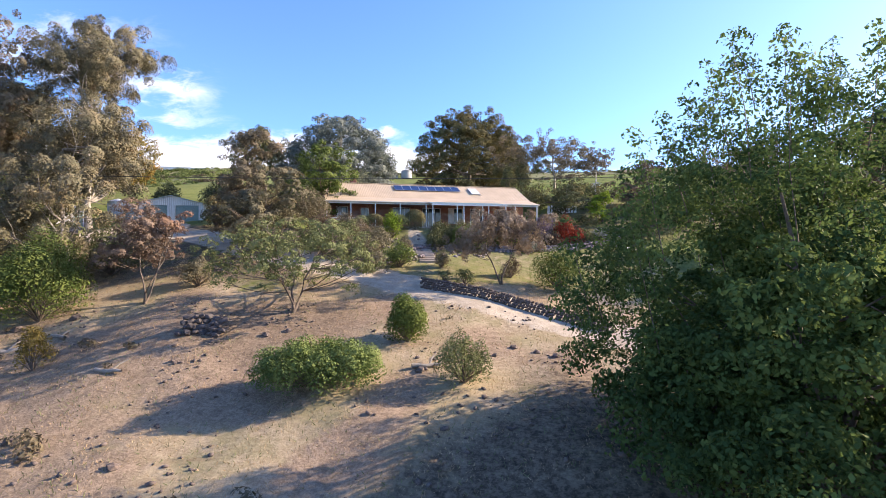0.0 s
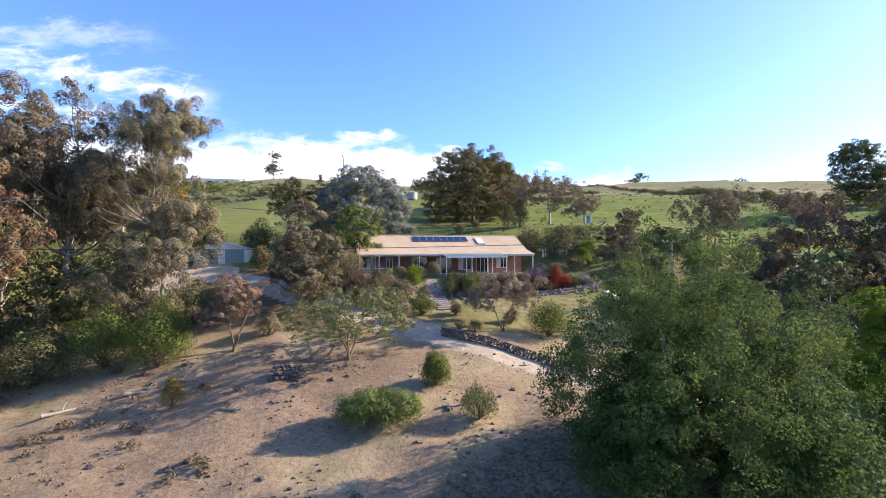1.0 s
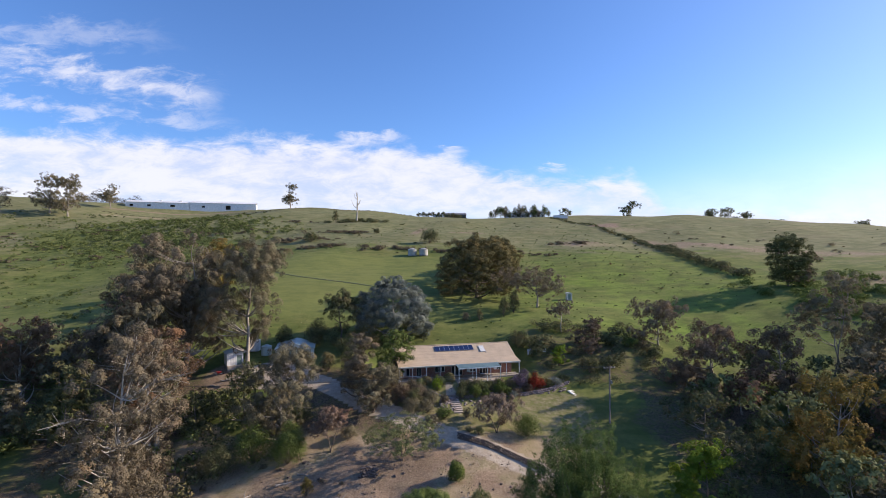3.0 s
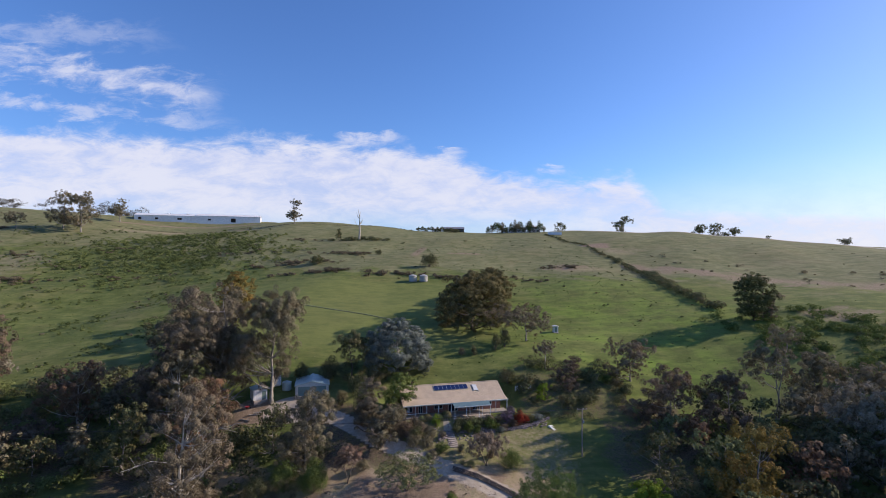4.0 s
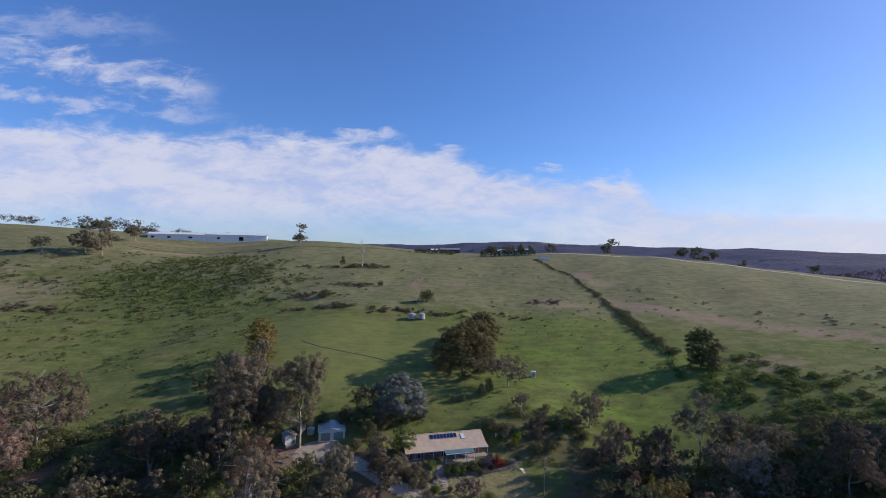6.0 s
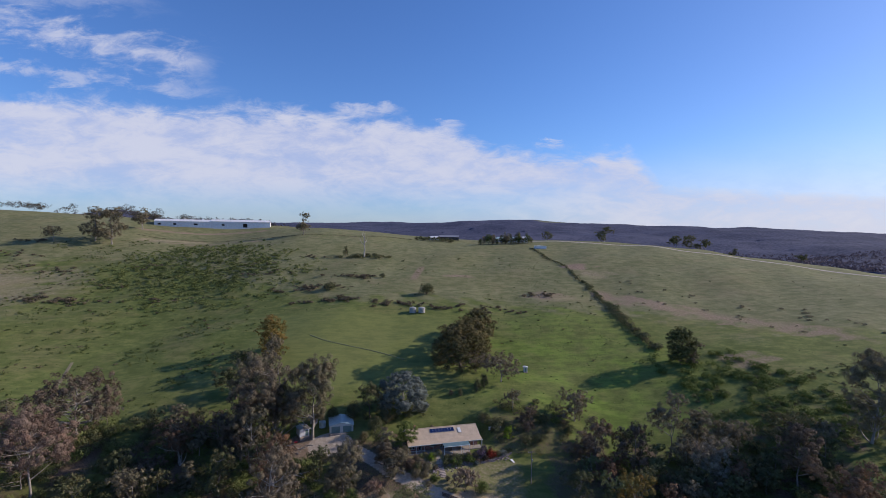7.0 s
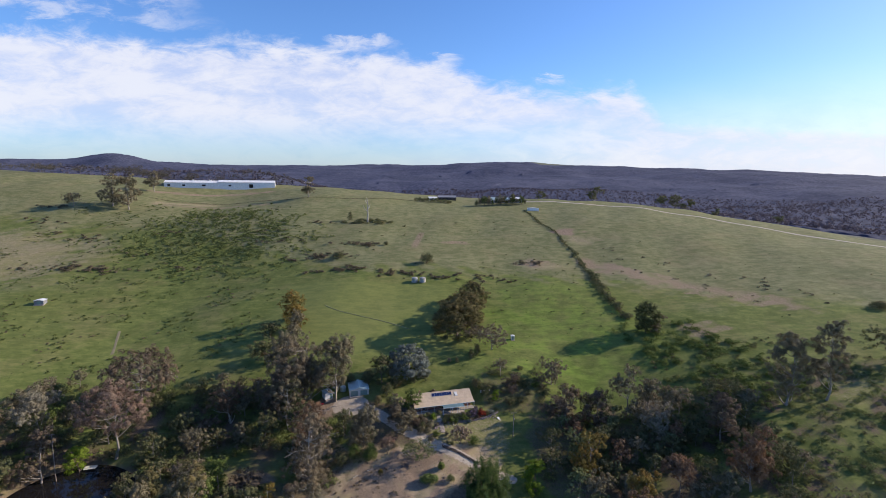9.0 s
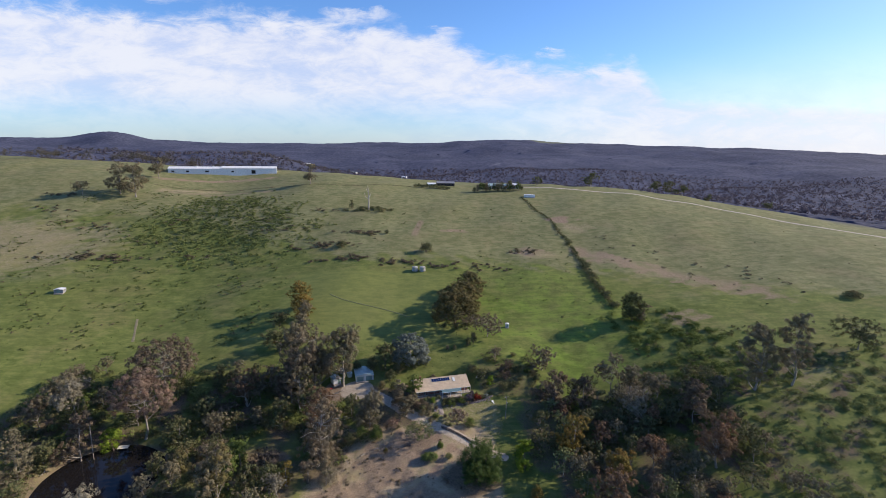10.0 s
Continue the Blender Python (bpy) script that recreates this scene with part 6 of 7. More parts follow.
def gable_shed(name, label, category, at, w, d, wall, rise, wall_mat, roof_mat, doors=(), side="y"):
    """A gabled sheet-steel shed, its gable and doors on the front (local -y)."""
    root = new(name)
    root.matrix_basis = at
    part("wall", wall_with_holes(-w / 2, w / 2, -d / 2, -d / 2 + 0.12, 0, wall, [(a, b, 0.0, c) for a, b, c in doors]), wall_mat, root)
    part("wall", boxes((-w / 2, w / 2, d / 2 - 0.12, d / 2, 0, wall)), wall_mat, root)
    for s in (-1, 1):
        x = s * (w / 2 - 0.06)
        part("wall", boxes((x - 0.06, x + 0.06, -d / 2 + 0.12, d / 2 - 0.12, 0, wall)), wall_mat, root)
        part("roof", slab([(0, -d / 2 - 0.25, wall + rise), (0, d / 2 + 0.25, wall + rise), (s * (w / 2 + 0.25), d / 2 + 0.25, wall - 0.05), (s * (w / 2 + 0.25), -d / 2 - 0.25, wall - 0.05)], 0.06), roof_mat, root)
        bm = bmesh.new()
        y0, y1 = s * (d / 2 - 0.06) - 0.06, s * (d / 2 - 0.06) + 0.06
        vs = [bm.verts.new(p) for p in ((-w / 2, y0, wall), (w / 2, y0, wall), (0, y0, wall + rise - 0.06), (-w / 2, y1, wall), (w / 2, y1, wall), (0, y1, wall + rise - 0.06))]
        for f in ((0, 1, 2), (5, 4, 3), (0, 3, 4, 1), (1, 4, 5, 2), (2, 5, 3, 0)):
            bm.faces.new([vs[i] for i in f])
        part("gable", bm, wall_mat, root)
    for a, b, c in doors:
        part("roller_door", boxes((a + 0.02, b - 0.02, -d / 2 + 0.05, -d / 2 + 0.1, 0.02, c - 0.02)), GREEN_DOOR, root, "grey-green roller door")
    part("floor_slab", boxes((-w / 2, w / 2, -d / 2 - 0.8, d / 2, -1.2, 0.0)), PAVE, root)
    return tagged(root, label, category)


gx, gy = -36.3, 70.4
gz = h(-35.4, 66.6) + 0.05
gable_shed("garage", "cream steel garage with pale green roof and two roller doors", "garage", pose(gx, gy, gz, 0, 0, 13), 7.8, 8.2, 2.5, 1.0, SHED_WALL, SHED_ROOF, [(-3.3, -0.5, 2.2), (0.5, 3.3, 2.2)])
gable_shed("garden_shed", "small white garden shed among the gum trees", "shed", pose(-48.3, 66.3, h(-48.3, 66.3) + 0.1, 0, 0, 32), 3.2, 3.6, 2.5, 0.5, WHITE_WALL, SHED_ROOF, [(0.3, 1.3, 2.0)])
gable_shed("farm_hut", "small white hut on the green slope", "hut", pose(-236, 163, h(-236, 163), 0, 0, 10), 5, 4, 2.4, 0.4, GREY_WALL, WHITE_WALL, [(-1, 1, 2.0)])
gable_shed("field_shelter", "low pale shelter beside the hedgerow", "shelter", pose(93, 377, h(93, 377), 0, 0, -4), 11, 5, 2.4, 0.4, WHITE_WALL, WHITE_WALL)
gable_shed("field_box", "small white pump shed on the paddock", "shed", pose(34.2, 112.5, h(34.2, 112.5), 0, 0, 0), 1.6, 1.6, 2.0, 0.25, WHITE_WALL, WHITE_WALL, [(-0.4, 0.4, 1.7)])


def farm_building():
    """A long low white farm building in two lengths, on a levelled bank."""
    root = new("farm_building")
    ax, ay, bx, by = -302.0, 441.0, -196.0, 470.0
    turn = math.degrees(math.atan2(by - ay, bx - ax))
    zb = 70.6
    root.matrix_basis = pose((ax + bx) / 2, (ay + by) / 2, zb, 0, 0, turn)
    for k, (x0, x1, hh) in enumerate(((-58.4, -3.0, 5.6), (-2.8, 58.4, 6.2))):
        part("wall", wall_with_holes(x0, x1, 0, 0.3, -6, hh, [(30, 34.5, 0, 4.0), (8, 11, 1.5, 3.2)] if k else [(-40, -37, 1.5, 3.4), (-20, -16, 1.5, 3.4), (-55, -52, 1.5, 3.4)]), WHITE_WALL, root)
        part("wall", boxes((x0, x0 + 0.3, 0.3, 16, -6, hh)), WHITE_WALL, root)
        part("wall", boxes((x1 - 0.3, x1, 0.3, 16, -6, hh)), WHITE_WALL, root)
        part("roof", slab([(x0 - 0.3, -0.4, hh), (x1 + 0.1, -0.4, hh), (x1 + 0.1, 8, hh + 2.2), (x0 - 0.3, 8, hh + 2.2)], 0.12), WHITE_WALL, root)
        part("roof", slab([(x0 - 0.3, 16.4, hh), (x1 + 0.1, 16.4, hh), (x1 + 0.1, 8, hh + 2.2), (x0 - 0.3, 8, hh + 2.2)], 0.12), WHITE_WALL, root)
        # dark sheet that stands in for the shade behind the openings
        part("interior_shade", boxes((x0 + 0.4, x1 - 0.4, 3.0, 3.2, -5, hh - 0.3)), DARK, root)
    for x in (-30, -12):
        part("roof_vent", boxes((x - 1, x + 1, 7, 9, 7.5, 8.6), bevel=0.1), WHITE, root)
    tagged(root, "long low white farm building on the hilltop", "farm building")


farm_building()


def far_house(x, y, w, d, hh, turn, wall_mat, roof_mat, label):
    root = new("house")
    root.matrix_basis = pose(x, y, h(x, y) - 0.5, 0, 0, turn)
    part("wall", boxes((-w / 2, w / 2, -d / 2, d / 2, -2, hh)), wall_mat, root)
    for s in (-1, 1):
        part("roof", slab([(-w / 2 - 0.4, 0, hh + d * 0.18), (w / 2 + 0.4, 0, hh + d * 0.18), (w / 2 + 0.4, s * (d / 2 + 0.4), hh - 0.1), (-w / 2 - 0.4, s * (d / 2 + 0.4), hh - 0.1)], 0.15), roof_mat, root)
    for k in range(max(2, int(w / 4))):
        xx = -w / 2 + (k + 0.5) * w / max(2, int(w / 4))
        part("window", boxes((xx - 0.8, xx + 0.8, -d / 2 - 0.05, -d / 2 + 0.02, 0.9, 2.3)), GLASS, root)
    return tagged(root, label, "house")


GREY_ROOF = sheet_material("grey_roof", (0.22, 0.22, 0.24), 0.3, 0.5)
far_house(8, 446, 20, 10, 3.4, 4, DARK, GREY_ROOF, "dark low house with a grey roof on the hilltop")
far_house(-8, 438, 9, 7, 3.0, 8, WHITE_WALL, WHITE_WALL, "small white building on the hilltop")
far_house(66, 432, 22, 11, 3.6, -6, WHITE_WALL, SHED_ROOF, "white house behind a hedge on the hilltop")
far_house(84, 428, 12, 8, 5.0, -6, WHITE_WALL, WHITE_WALL, "white house behind a hedge on the hilltop")
for k, (az, r) in enumerate([(-17, 1350), (-15.5, 1440), (-14, 1330), (-12.5, 1500), (-6, 1420), (-5, 1330), (-3.5, 1500), (-2, 1380), (18.5, 1250), (19.3, 1300), (20, 1230), (-9, 1460)]):
    far_house(r * math.sin(radians(az)), r * math.cos(radians(az)) - 144, 16, 10, 13.5, k * 23 % 60 - 30, WHITE_WALL, SHED_ROOF if k % 2 else WHITE_WALL, "pale house among the far forest trees")
hedge = [(38 + k * 3.3 + (k * 5 % 4), 402 + 0.4 * k + (k * 11 % 7), 5.0 + (k * 7 % 5)) for k in range(16)]
for k, (bx, by, bw) in enumerate(hedge):
    bush("tall dark hedge shrub on the hilltop", bx, by, bw, 6.2 + (k * 7 % 5) * 1.3, ("dark", "scrub", "gum")[k * 5 % 3], 140 + k, 0.42, 1.2, 12, name="hedge_shrub", group="hilltop hedge")
for k in range(9):
    bush("dark garden shrub on the hilltop", -26 + k * 4.5, 424 - k * 0.8, 5 + k % 3, 4 + k % 2, "dark", 160 + k, 0.5, 1.2, 10, group="hilltop garden shrubs")


def water_tank(x, y, r, tall, mat, label):
    root = new("water_tank")
    root.location = (x, y, h(x, y) - 0.1)
    bm = bmesh.new()
    bmesh.ops.create_cone(bm, cap_ends=True, segments=28, radius1=r, radius2=r, depth=tall, matrix=Matrix.Translation((0, 0, tall / 2)))
    part("shell", bm, mat, root)
    bm = bmesh.new()
    bmesh.ops.create_cone(bm, cap_ends=True, segments=28, radius1=r * 1.04, radius2=r * 0.12, depth=r * 0.35, matrix=Matrix.Translation((0, 0, tall + r * 0.175)))
    part("lid", bm, mat, root)
    part("outlet_pipe", boxes((r - 0.02, r + 0.25, -0.04, 0.04, 0.25, 0.33)), METAL, root)
    return tagged(root, label, "water tank")


water_tank(-17.4, 181, 1.9, 2.7, PLASTIC_TANK, "grey steel water tank on the paddock")
water_tank(-12.4, 181, 1.9, 2.7, PLASTIC_TANK, "grey steel water tank on the paddock")
water_tank(-42.6, 70.0, 1.1, 2.0, SHED_ROOF, "pale green water tank beside the garage")
water_tank(-46.2, 72.5, 1.3, 2.4, WHITE_WALL, "white water tank under the gum tree")


def dead_tree(x, y, tall, seed):
    rng = np.random.default_rng(seed)
    paths = [(np.array([[0, 0, 0], [0.3, 0, tall * 0.3], [0.1, 0.2, tall * 0.62], [0.5, 0, tall]]), [0.75, 0.6, 0.42, 0.1])]
    for k in range(9):
        z = tall * rng.uniform(0.3, 0.85)
        a, l = rng.uniform(0, 6.28), tall * rng.uniform(0.12, 0.25)
        paths.append((np.array([[0.2, 0.1, z], [0.2 + l * 0.5 * math.cos(a), l * 0.5 * math.sin(a), z + l * 0.4], [0.2 + l * 0.8 * math.cos(a), l * 0.8 * math.sin(a), z + l * 1.2]]), [0.3, 0.18, 0.07]))
    v, f = tubes(paths, 6)
    root = new("dead_tree")
    root.location = (x, y, h(x, y) - 0.2)
    mesh_part("trunk", v, f, BARK_PALE, root, soft=True)
    tagged(root, "bare grey dead tree on the open hill", "dead tree")


dead_tree(-64, 313, 21, 1)
tree("conifer", "small dark conifer beside the dead tree", -80, 318, h(-80, 318) + 9, 5.5, "dark", BARK, 170, "cone", 0.05, 18, 0.4, 1.3)


# ---- power pole and wires ----
def sagging(a, b, sag, n=17):
    t = np.linspace(0, 1, n)[:, None]
    p = np.array(a) * (1 - t) + np.array(b) * t
    p[:, 2] -= (sag * 4 * t * (1 - t))[:, 0]
    return p


def power_pole(x, y, top, turn):
    root = new("power_pole")
    zb = h(x, y) - 0.3
    root.matrix_basis = pose(x, y, zb, 0, 0, turn)
    v, f = tubes([(np.array([[0, 0, 0], [0, 0, (top - zb) * 0.5], [0, 0, top - zb]]), [0.16, 0.14, 0.11])], 10)
    mesh_part("pole", v, f, POLE, root, soft=True)
    part("crossarm", boxes((-1.1, 1.1, 0.1, 0.2, top - zb - 0.45, top - zb - 0.32), bevel=0.01), POLE, root)
    for s in (-1.0, -0.4, 0.4, 1.0):
        bm = bmesh.new()
        bmesh.ops.create_cone(bm, cap_ends=True, segments=10, radius1=0.05, radius2=0.035, depth=0.16, matrix=Matrix.Translation((s, 0.15, top - zb - 0.24)))
        part("insulator", bm, WHITE, root)
    part("service_box", boxes((0.12, 0.42, -0.15, 0.15, top - zb - 3.1, top - zb - 2.5), bevel=0.02), METAL, root, "grey metal service box")
    return tagged(root, "weathered timber power pole with crossarm", "power pole")


power_pole(25.0, 47.0, 4.1, 12)
power_pole(-128, 24, 7.0, 12)
WIRE = paint("black_wire", (0.03, 0.03, 0.03), 0.6, 0.1)
for dx, end in ((-1.0, (-129, 24, 6.8)), (1.0, (-127, 23.5, 6.8)), (0.4, None)):
    a = (25.0 + dx * 0.98, 47.15 + dx * 0.2, 3.95)
    b = end or (11.5, 59.6, 2.7)
    v, f = tubes([(sagging(a, b, 2.2 if end else 0.5), np.full(17, 0.018))], 5)
    tagged(mesh_part("power_line", v, f, WIRE), "thin black overhead wire from the power pole", "power line")

# ---- the dam ----
def pond():
    n = 48
    bm = bmesh.new()
    ring = []
    for i in range(n):
        a = i * 6.28319 / n
        rr = 1.12 + 0.05 * math.sin(3 * a + 1)
        ring.append(bm.verts.new((-119 + 17 * rr * math.cos(a), 13 + 19 * rr * math.sin(a), -9.6)))
    bm.faces.new(ring)
    m, nn = material("dam_water")
    at = nn.add("ShaderNodeNewGeometry").outputs["Position"]
    bp = nn.add("ShaderNodeBump", {"Height": nn.noise(at, 1.2, 3.0), "Strength": 0.06, "Distance": 0.1})
    sh = nn.add("ShaderNodeBsdfPrincipled", {"Base Color": (0.012, 0.011, 0.012, 1), "Roughness": 0.03, "IOR": 1.33, "Normal": bp.outputs[0]})
    nn.add("ShaderNodeOutputMaterial", {0: sh.outputs[0]})
    ob = part("water", bm, m)
    tagged(ob, "still dark water of a small farm dam", "water", kind="structure")
    jet = new("jetty")
    jet.matrix_basis = pose(-121.5, 31.0, -9.1, 0, 0, 12)
    for k in range(9):
        part("plank", boxes((-1.9 + k * 0.42, -1.52 + k * 0.42, -1.2, 1.2, 0, 0.06), bevel=0.01), CREAM, jet)
    for sx in (-1.7, 1.7):
        for sy in (-1.0, 1.0):
            part("pile", boxes((sx - 0.07, sx + 0.07, sy - 0.07, sy + 0.07, -1.6, 0.0)), POLE, jet)
    tagged(jet, "small pale timber jetty at the dam", "jetty")


pond()


# ---- garden round the house ----
def rock_mesh(seed, r=1.0):
    rng = random.Random(seed)
    bm = bmesh.new()
    bmesh.ops.create_icosphere(bm, subdivisions=1, radius=r)
    for v in bm.verts:
        v.co *= rng.uniform(0.72, 1.2)
        v.co.z *= 0.7
    me = bpy.data.meshes.new("stone")
    bm.to_mesh(me)
    bm.free()
    return me


ROCKS = [rock_mesh(k) for k in range(8)]
for me in ROCKS:
    me.materials.append(STONE)
ROCKS_GREY = [me.copy() for me in ROCKS]
for me in ROCKS_GREY:
    me.materials.clear()
    me.materials.append(STONE_GREY)

# stone colour darkened for the shade of a small pit
STONE_PIT_SHADE = paint("pit_shade_stone", (0.095, 0.080, 0.078), 0.9, 0.35, 2.0, 0.4, 9.0)
ROCKS_PIT_SHADE = [me.copy() for me in ROCKS]
for me in ROCKS_PIT_SHADE:
    me.materials.clear()
    me.materials.append(STONE_PIT_SHADE)


def stone(parent, x, y, z, r, rng, kind=ROCKS, name="stone"):
    ob = new(name, rng.choice(kind))
    ob.matrix_basis = pose(x, y, z, rng.uniform(-25, 25), rng.uniform(-25, 25), rng.uniform(0, 360)) @ Matrix.Diagonal((r * rng.uniform(0.8, 1.3), r * rng.uniform(0.8, 1.2), r, 1))
    ob.parent = parent
    return ob


def dry_wall(name, label, line, courses, r, seed, kind=ROCKS, lean=0.12, rise=0.0):
    """A dry-stone retaining wall: rough stones laid in courses along a line."""
    rng = random.Random(seed)
    root = new(name)
    for (ax, ay), (bx, by) in zip(line, line[1:]):
        n = max(1, int(math.hypot(bx - ax, by - ay) / (r * 1.4)))
        for i in range(n):
            for c in range(courses):
                t = (i + 0.5 * (c % 2) + rng.uniform(-0.15, 0.15)) / n
                x, y = ax + (bx - ax) * t, ay + (by - ay) * t
                stone(root, x + rng.uniform(-0.05, 0.05), y + c * lean, h(x, y) + r * 0.4 + c * r * 0.95, r * rng.uniform(0.8, 1.15), rng, kind)
    return tagged(root, label, "stone wall")


dry_wall("stone_wall", "low dry-stone retaining wall along the drive", [(-1.6, 39.7), (2.0, 38.2), (5.0, 36.6), (8.0, 34.8), (11.0, 32.6)], 5, 0.17, 1)


# dark stones stand in for a shaded pit; no hollow is cut
dry_wall("pit_stones", "blocky stones coloured dark for a shaded pit in the bank", [(-15.7, 30.2), (-14.5, 30.7), (-13.2, 30.5)], 4, 0.3, 9, ROCKS_PIT_SHADE, 0.2)


def house_point(lx, ly):
    p = at_house @ Vector((lx, ly, 0))
    return p.x, p.y


dry_wall("stone_wall", "stone-edged garden bed below the verandah", [house_point(-6, -13.2), house_point(-2.2, -11.0), house_point(2, -10.8), house_point(6.5, -10.4)], 2, 0.3, 2, ROCKS_GREY)
dry_wall("stone_wall", "stone edging of the garden bed", [house_point(5.5, -11.2), house_point(10, -11.4), house_point(16, -11.0), house_point(21, -9.8)], 2, 0.3, 3, ROCKS_GREY)
dry_wall("stone_wall", "stone-edged terrace beside the garden path", [house_point(-9.5, -17), house_point(-6.5, -15.3), house_point(-3.4, -14.4)], 2, 0.26, 4, ROCKS_GREY)


def scree(name, label, n, seed, where, r0, r1, kind=ROCKS, category="stones"):
    """Loose stones that nobody could count, joined into one piece of stuff."""
    rng = random.Random(seed)
    vs, fs, base = [], [], 0
    lib = []
    for me in kind:
        co = np.empty(len(me.vertices) * 3)
        me.vertices.foreach_get("co", co)
        fa = np.empty(len(me.polygons) * 3, int)
        me.polygons.foreach_get("vertices", fa)
        lib.append((co.reshape(-1, 3), fa.reshape(-1, 3)))
    while n > 0:
        x, y = where(rng)
        if x is None:
            continue
        co, fa = rng.choice(lib)
        r = rng.uniform(r0, r1) * rng.uniform(0.5, 1)
        m = np.array(pose(0, 0, 0, rng.uniform(-30, 30), rng.uniform(-30, 30), rng.uniform(0, 360)).to_3x3())
        vs.append((co * np.array([rng.uniform(0.8, 1.4), 1, 0.8]) * r) @ m.T + np.array([x, y, h(x, y) + r * 0.15]))
        fs.append(fa + base)
        base += len(co)
        n -= 1
    ob = mesh_part(name, np.concatenate(vs), np.concatenate(fs), kind[0].materials[0])
    return tagged(ob, label, category, kind="stuff")


def in_bed(rng):
    lx = rng.uniform(-8, 20)
    return house_point(lx, rng.uniform(-13.5, -9.0) if lx < 4 else rng.uniform(-11.6, -9.4))


def on_bank(rng):
    x, y = rng.uniform(-42, 22), rng.uniform(9, 36)
    return (x, y) if waves(x, y, 9, 61) > rng.uniform(-0.2, 1.3) else (None, None)


scree("stones", "violet-grey stones in the terraced garden bed", 420, 3, in_bed, 0.16, 0.38, ROCKS_GREY)
scree("stones", "small brown stones and clods on the dry bank", 1150, 4, on_bank, 0.04, 0.2)
rr = random.Random(12)
for k, (x, y, r) in enumerate([(-24.2, 21.2, 0.5), (-18.9, 20.6, 0.6), (-18.0, 21.2, 0.45), (-28.5, 36.5, 0.5), (-27.6, 33.0, 0.6), (-26.0, 31.5, 0.55),
                               (-24.5, 34.0, 0.6), (-21.5, 30.8, 0.5), (-9.6, 31.6, 0.45), (-10.8, 31.0, 0.4), (-1.2, 26.2, 0.45), (4.2, 30.0, 0.4), (5.4, 29.4, 0.35), (6.4, 28.6, 0.4), (2.9, 28.8, 0.35), (-33.5, 22.3, 0.6),
                               (-31, 19.5, 0.55), (-22.3, 17.5, 0.5), (-12.5, 19.2, 0.4), (-15.4, 17.6, 0.45), (-28.4, 24.5, 0.5)]):
    r *= 0.7
    ob = stone(None, x, y, h(x, y) + r * 0.05, r, rr, name="rock")
    tagged(ob, "rough brown rock half sunk in dry grass", "rock", "rocks on the bank")


def log(x, y, length, turn, r):
    root = new("log")
    root.matrix_basis = pose(x, y, h(x, y) + r * 0.6, 0, 0, turn)
    rng = np.random.default_rng(int(x * 7) % 97)
    p = np.stack([np.linspace(-length / 2, length / 2, 6), rng.normal(0, 0.06, 6), rng.normal(0, 0.04, 6)], -1)
    b = np.array([p[3], p[3] + np.array([0.2, 0.4, 0.3]), p[3] + np.array([0.5, 0.7, 0.5])])
    v, f = tubes([(p, np.linspace(r, r * 0.6, 6)), (b, [r * 0.5, r * 0.35, r * 0.15])], 8)
    mesh_part("trunk", v, f, BARK_GREY, root, soft=True)
    tagged(root, "weathered grey fallen log on dry grass", "log")


for a in ((-17.6, 26.7, 1.6, -12, 0.14), (-26.2, 30.2, 2.6, 30, 0.18), (-24.0, 31.6, 1.9, -25, 0.15), (-0.9, 26.6, 1.5, 10, 0.14), (-31, 27.5, 2.2, 50, 0.16)):
    log(*a)

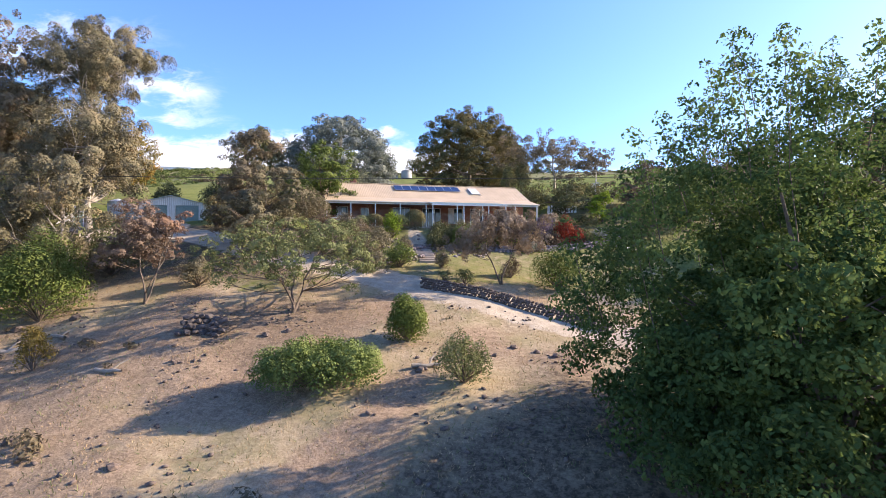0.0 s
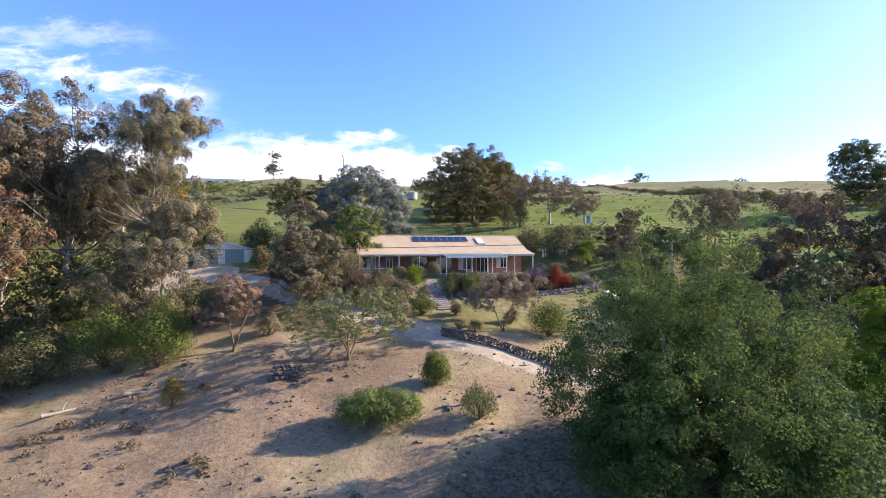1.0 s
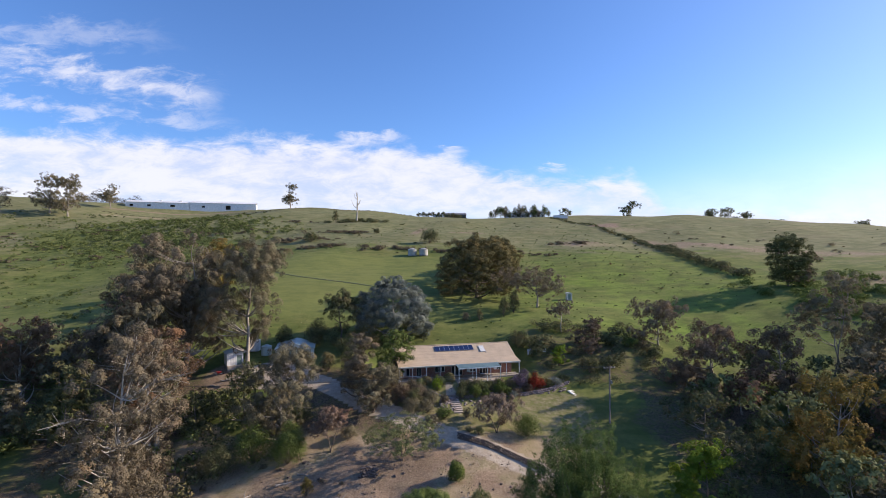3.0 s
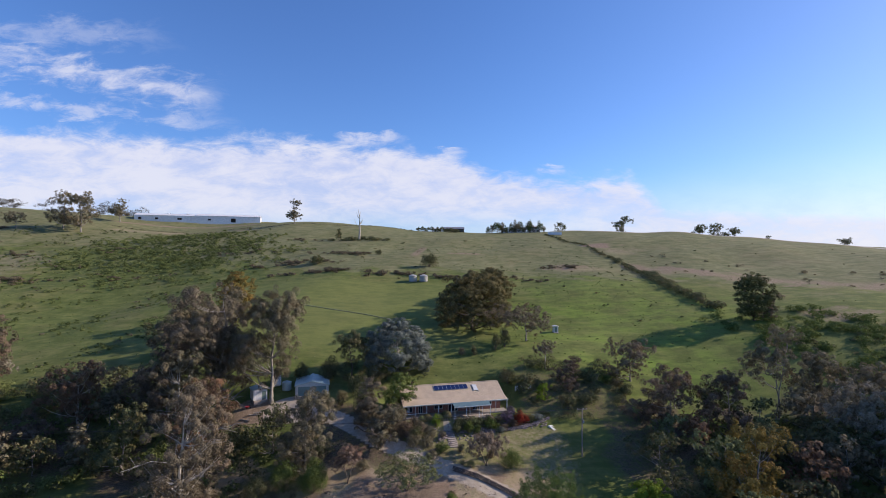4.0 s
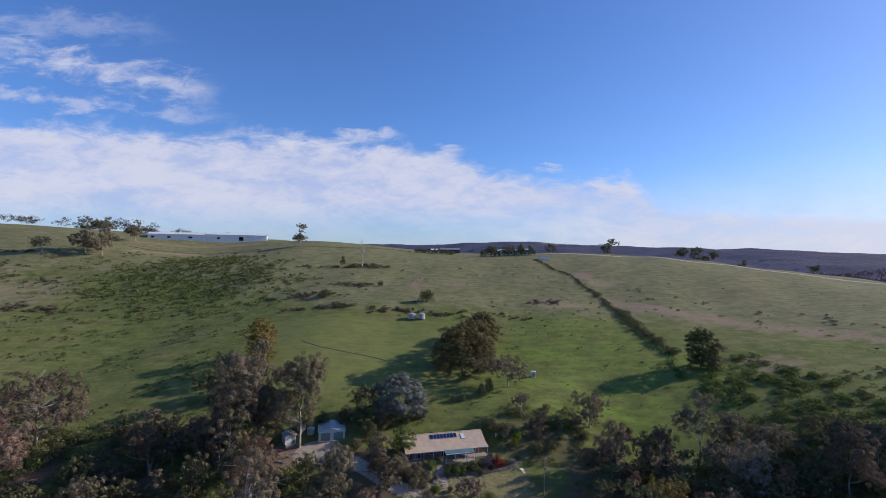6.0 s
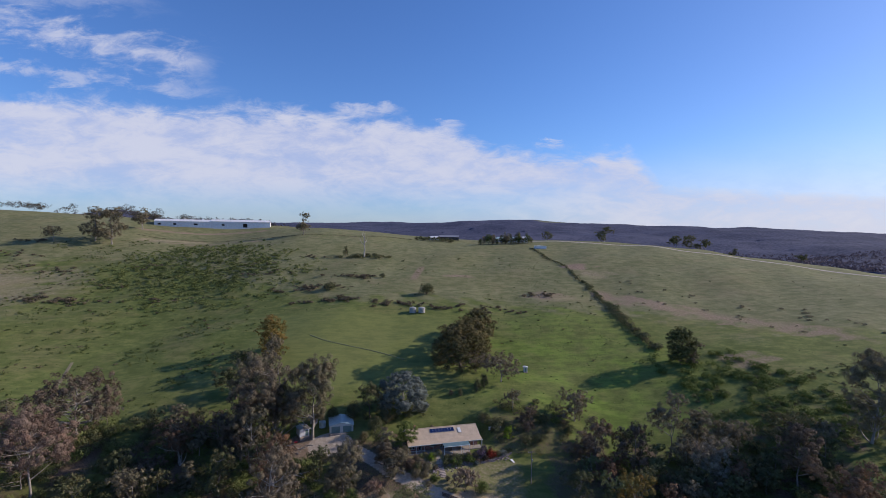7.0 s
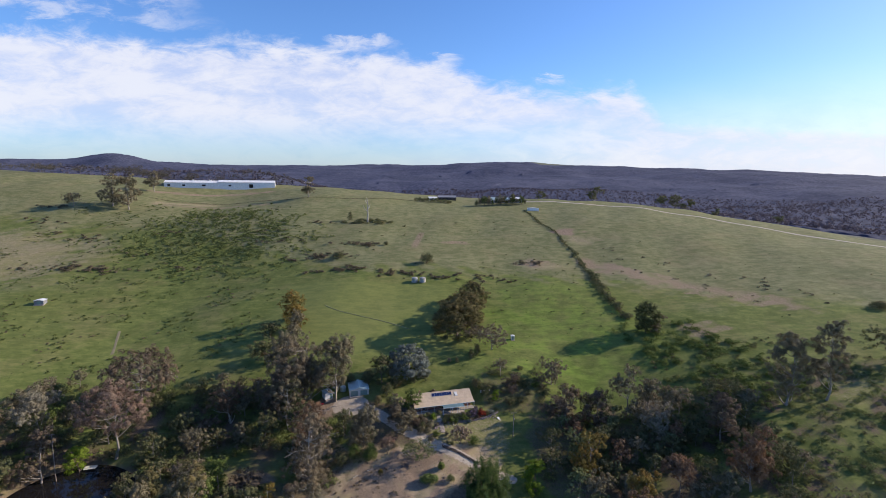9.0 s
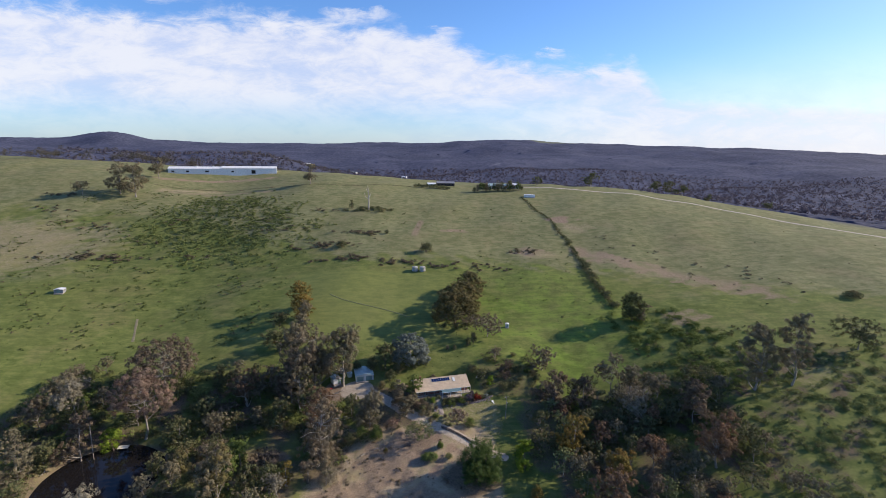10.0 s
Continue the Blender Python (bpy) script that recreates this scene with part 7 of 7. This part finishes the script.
for k, (lx, ly, w, tall, leaf, neat) in enumerate([
        (-8.6, -8.4, 1.5, 1.3, "olive", True), (-7.3, -8.2, 1.9, 1.4, "dark", True), (-4.6, -8.6, 1.7, 1.5, "olive", True), (-3.0, -8.4, 2.1, 1.9, "dark", True),
        (0.6, -9.6, 3.4, 1.6, "dark", False), (3.0, -9.6, 3.2, 1.6, "olive", False), (1.2, -11.2, 2.6, 2.3, "green", False), (-1.4, -11.0, 2.4, 1.8, "dark", False), (3.2, -11.2, 2.0, 1.5, "green", False),
        (-5.6, -9.4, 2.2, 2.3, "lime", False), (-9.3, -10.6, 3.6, 2.3, "brown", False), (-7.4, -12.0, 3.0, 2.0, "gum", False), (-10.8, -12.4, 3.4, 2.6, "dark", False), (-4.9, -12.2, 1.7, 1.5, "brown", False),
        (-12.4, -11.0, 3.6, 2.8, "plum", False), (-8.8, -14.6, 2.8, 1.9, "gum", False), (6.2, -10.6, 2.8, 2.2, "green", False), (8.6, -9.6, 2.4, 1.5, "gum", False),
        (10.6, -9.4, 3.6, 1.9, "violet", False), (12.2, -8.2, 2.4, 1.4, "violet", False), (13.4, -10.2, 2.7, 2.6, "red", False), (14.8, -10.0, 2.4, 1.8, "red", False), (16.3, -9.6, 2.8, 1.3, "dark", False),
        (18.4, -9.4, 3.2, 1.2, "silver", False), (20.6, -8.6, 2.4, 1.0, "dark", False), (8.4, -11.8, 2.0, 1.2, "silver", False), (-6.2, -16.6, 3.2, 1.9, "green", False), (-8.8, -18.4, 2.6, 1.6, "gum", False),
        (-13.6, -8.0, 4.0, 3.2, "gum", False), (-2.4, -16.8, 1.6, 1.4, "gum", False),
        (-0.6, -9.5, 2.2, 1.7, "dark", False), (1.9, -9.4, 2.2, 1.6, "gum", False), (4.6, -9.6, 2.6, 1.6, "dark", False), (6.6, -9.4, 2.4, 1.5, "brown", False), (7.6, -11.0, 2.0, 1.6, "green", False),
        (14.1, -9.0, 2.2, 1.9, "dark", False), (11.8, -10.6, 2.4, 1.5, "plum", False), (9.4, -11.2, 2.2, 1.3, "plum", False), (-10.2, -9.0, 2.4, 1.8, "brown", False), (-11.6, -14.4, 3.4, 2.2, "gum", False)]):
    bx, by = house_point(lx, ly)
    bush({"olive": "olive-green garden shrub", "dark": "dark green garden shrub", "green": "fresh green garden shrub", "lime": "bright yellow-green garden shrub", "brown": "brown-leaved garden shrub",
          "gum": "olive-brown garden shrub", "plum": "dusky purple garden shrub", "violet": "violet-flowering garden shrub", "red": "scarlet-flowering garden shrub", "silver": "silver-leaved garden shrub"}[leaf]
         + (" clipped into a ball" if neat else "") + " below the verandah", bx, by, w * 1.08, tall * (1.12 if neat else 1.25), leaf, 300 + k, 0.06 if neat else 0.09, 1.5 if neat else 1.25, 24, neat=neat, group="garden shrubs")


def garden_steps():
    root = new("garden_steps")
    for k in range(9):
        x, y = house_point(-3.2 + 0.05 * k, -15.0 + k * 0.62)
        z = h(x, y)
        bm = bmesh.new()
        box(bm, -0.85, 0.85, -0.36, 0.36, -0.25, 0.12, bevel=0.03)
        ob = part("step", bm, PAVE, root)
        ob.matrix_basis = pose(x, y, z, 0, 0, HOUSE_TURN + (k % 3 - 1) * 3)
    tagged(root, "pale stone garden steps up to the verandah", "steps")


garden_steps()


def picket_fence(x, y, turn, n):
    root = new("picket_fence")
    root.matrix_basis = pose(x, y, h(x, y), 0, 0, turn)
    for k in range(n):
        part("picket", boxes((k * 0.5 - 0.17, k * 0.5 + 0.17, 0, 0.03, 0.12, 1.25 + 0.1 * (k % 2)), bevel=0.01), WHITE, root)
    for z in (0.35, 0.95):
        part("rail", boxes((-0.2, n * 0.5 - 0.3, 0.03, 0.07, z, z + 0.09)), WHITE, root)
    for k in (0, n // 2, n - 1):
        part("post", boxes((k * 0.5 - 0.05, k * 0.5 + 0.05, 0.07, 0.17, -0.2, 1.3)), WHITE, root)
    return tagged(root, "short white picket fence behind the house", "fence")


picket_fence(14.4, 68.2, 15, 9)


def concrete_steps(x, y, turn):
    root = new("concrete_steps")
    root.matrix_basis = pose(x, y, h(x, y) - 0.1, 0, 0, turn)
    for k in range(4):
        part("tread", boxes((-0.8, 0.8, k * 0.42, k * 0.42 + 0.5, -0.2 + k * 0.17, 0.06 + k * 0.17), bevel=0.02), WHITE, root, "pale concrete tread")
    return tagged(root, "pale concrete steps up the garden bank", "steps")


concrete_steps(21.6, 55.2, 40)


def wheelbarrow(x, y, turn):
    root = new("wheelbarrow")
    root.matrix_basis = pose(x, y, h(x, y), 0, 0, turn)
    bm = bmesh.new()
    bmesh.ops.create_cone(bm, cap_ends=True, segments=4, radius1=0.42, radius2=0.72, depth=0.35, matrix=Matrix.Translation((0, 0, 0.6)) @ Matrix.Rotation(radians(45), 4, "Z"))
    part("tray", bm, RED_PAINT, root, "red steel tray")
    bm = bmesh.new()
    bmesh.ops.create_cone(bm, cap_ends=True, segments=16, radius1=0.2, radius2=0.2, depth=0.08, matrix=Matrix.Translation((0.75, 0, 0.2)) @ Matrix.Rotation(radians(90), 4, "X"))
    part("wheel", bm, RUBBER, root)
    for s in (-0.25, 0.25):
        v, f = tubes([(np.array([[0.75, s * 0.3, 0.2], [0, s, 0.42], [-1.0, s * 1.2, 0.6]]), [0.025, 0.025, 0.025])], 6)
        mesh_part("handle", v, f, METAL, root)
        part("leg", boxes((-0.42, -0.38, s - 0.02, s + 0.02, 0, 0.45)), METAL, root)
    return tagged(root, "red garden wheelbarrow on bare earth", "wheelbarrow")


wheelbarrow(-49.5, 62.0, 30)
for a in ((-46.8, 59.5, 2.4, 10, 0.2), (-46.2, 60.2, 2.1, 20, 0.18), (-48.2, 57.6, 2.6, -20, 0.2), (-44.6, 60.8, 2.0, 5, 0.17)):
    log(*a)
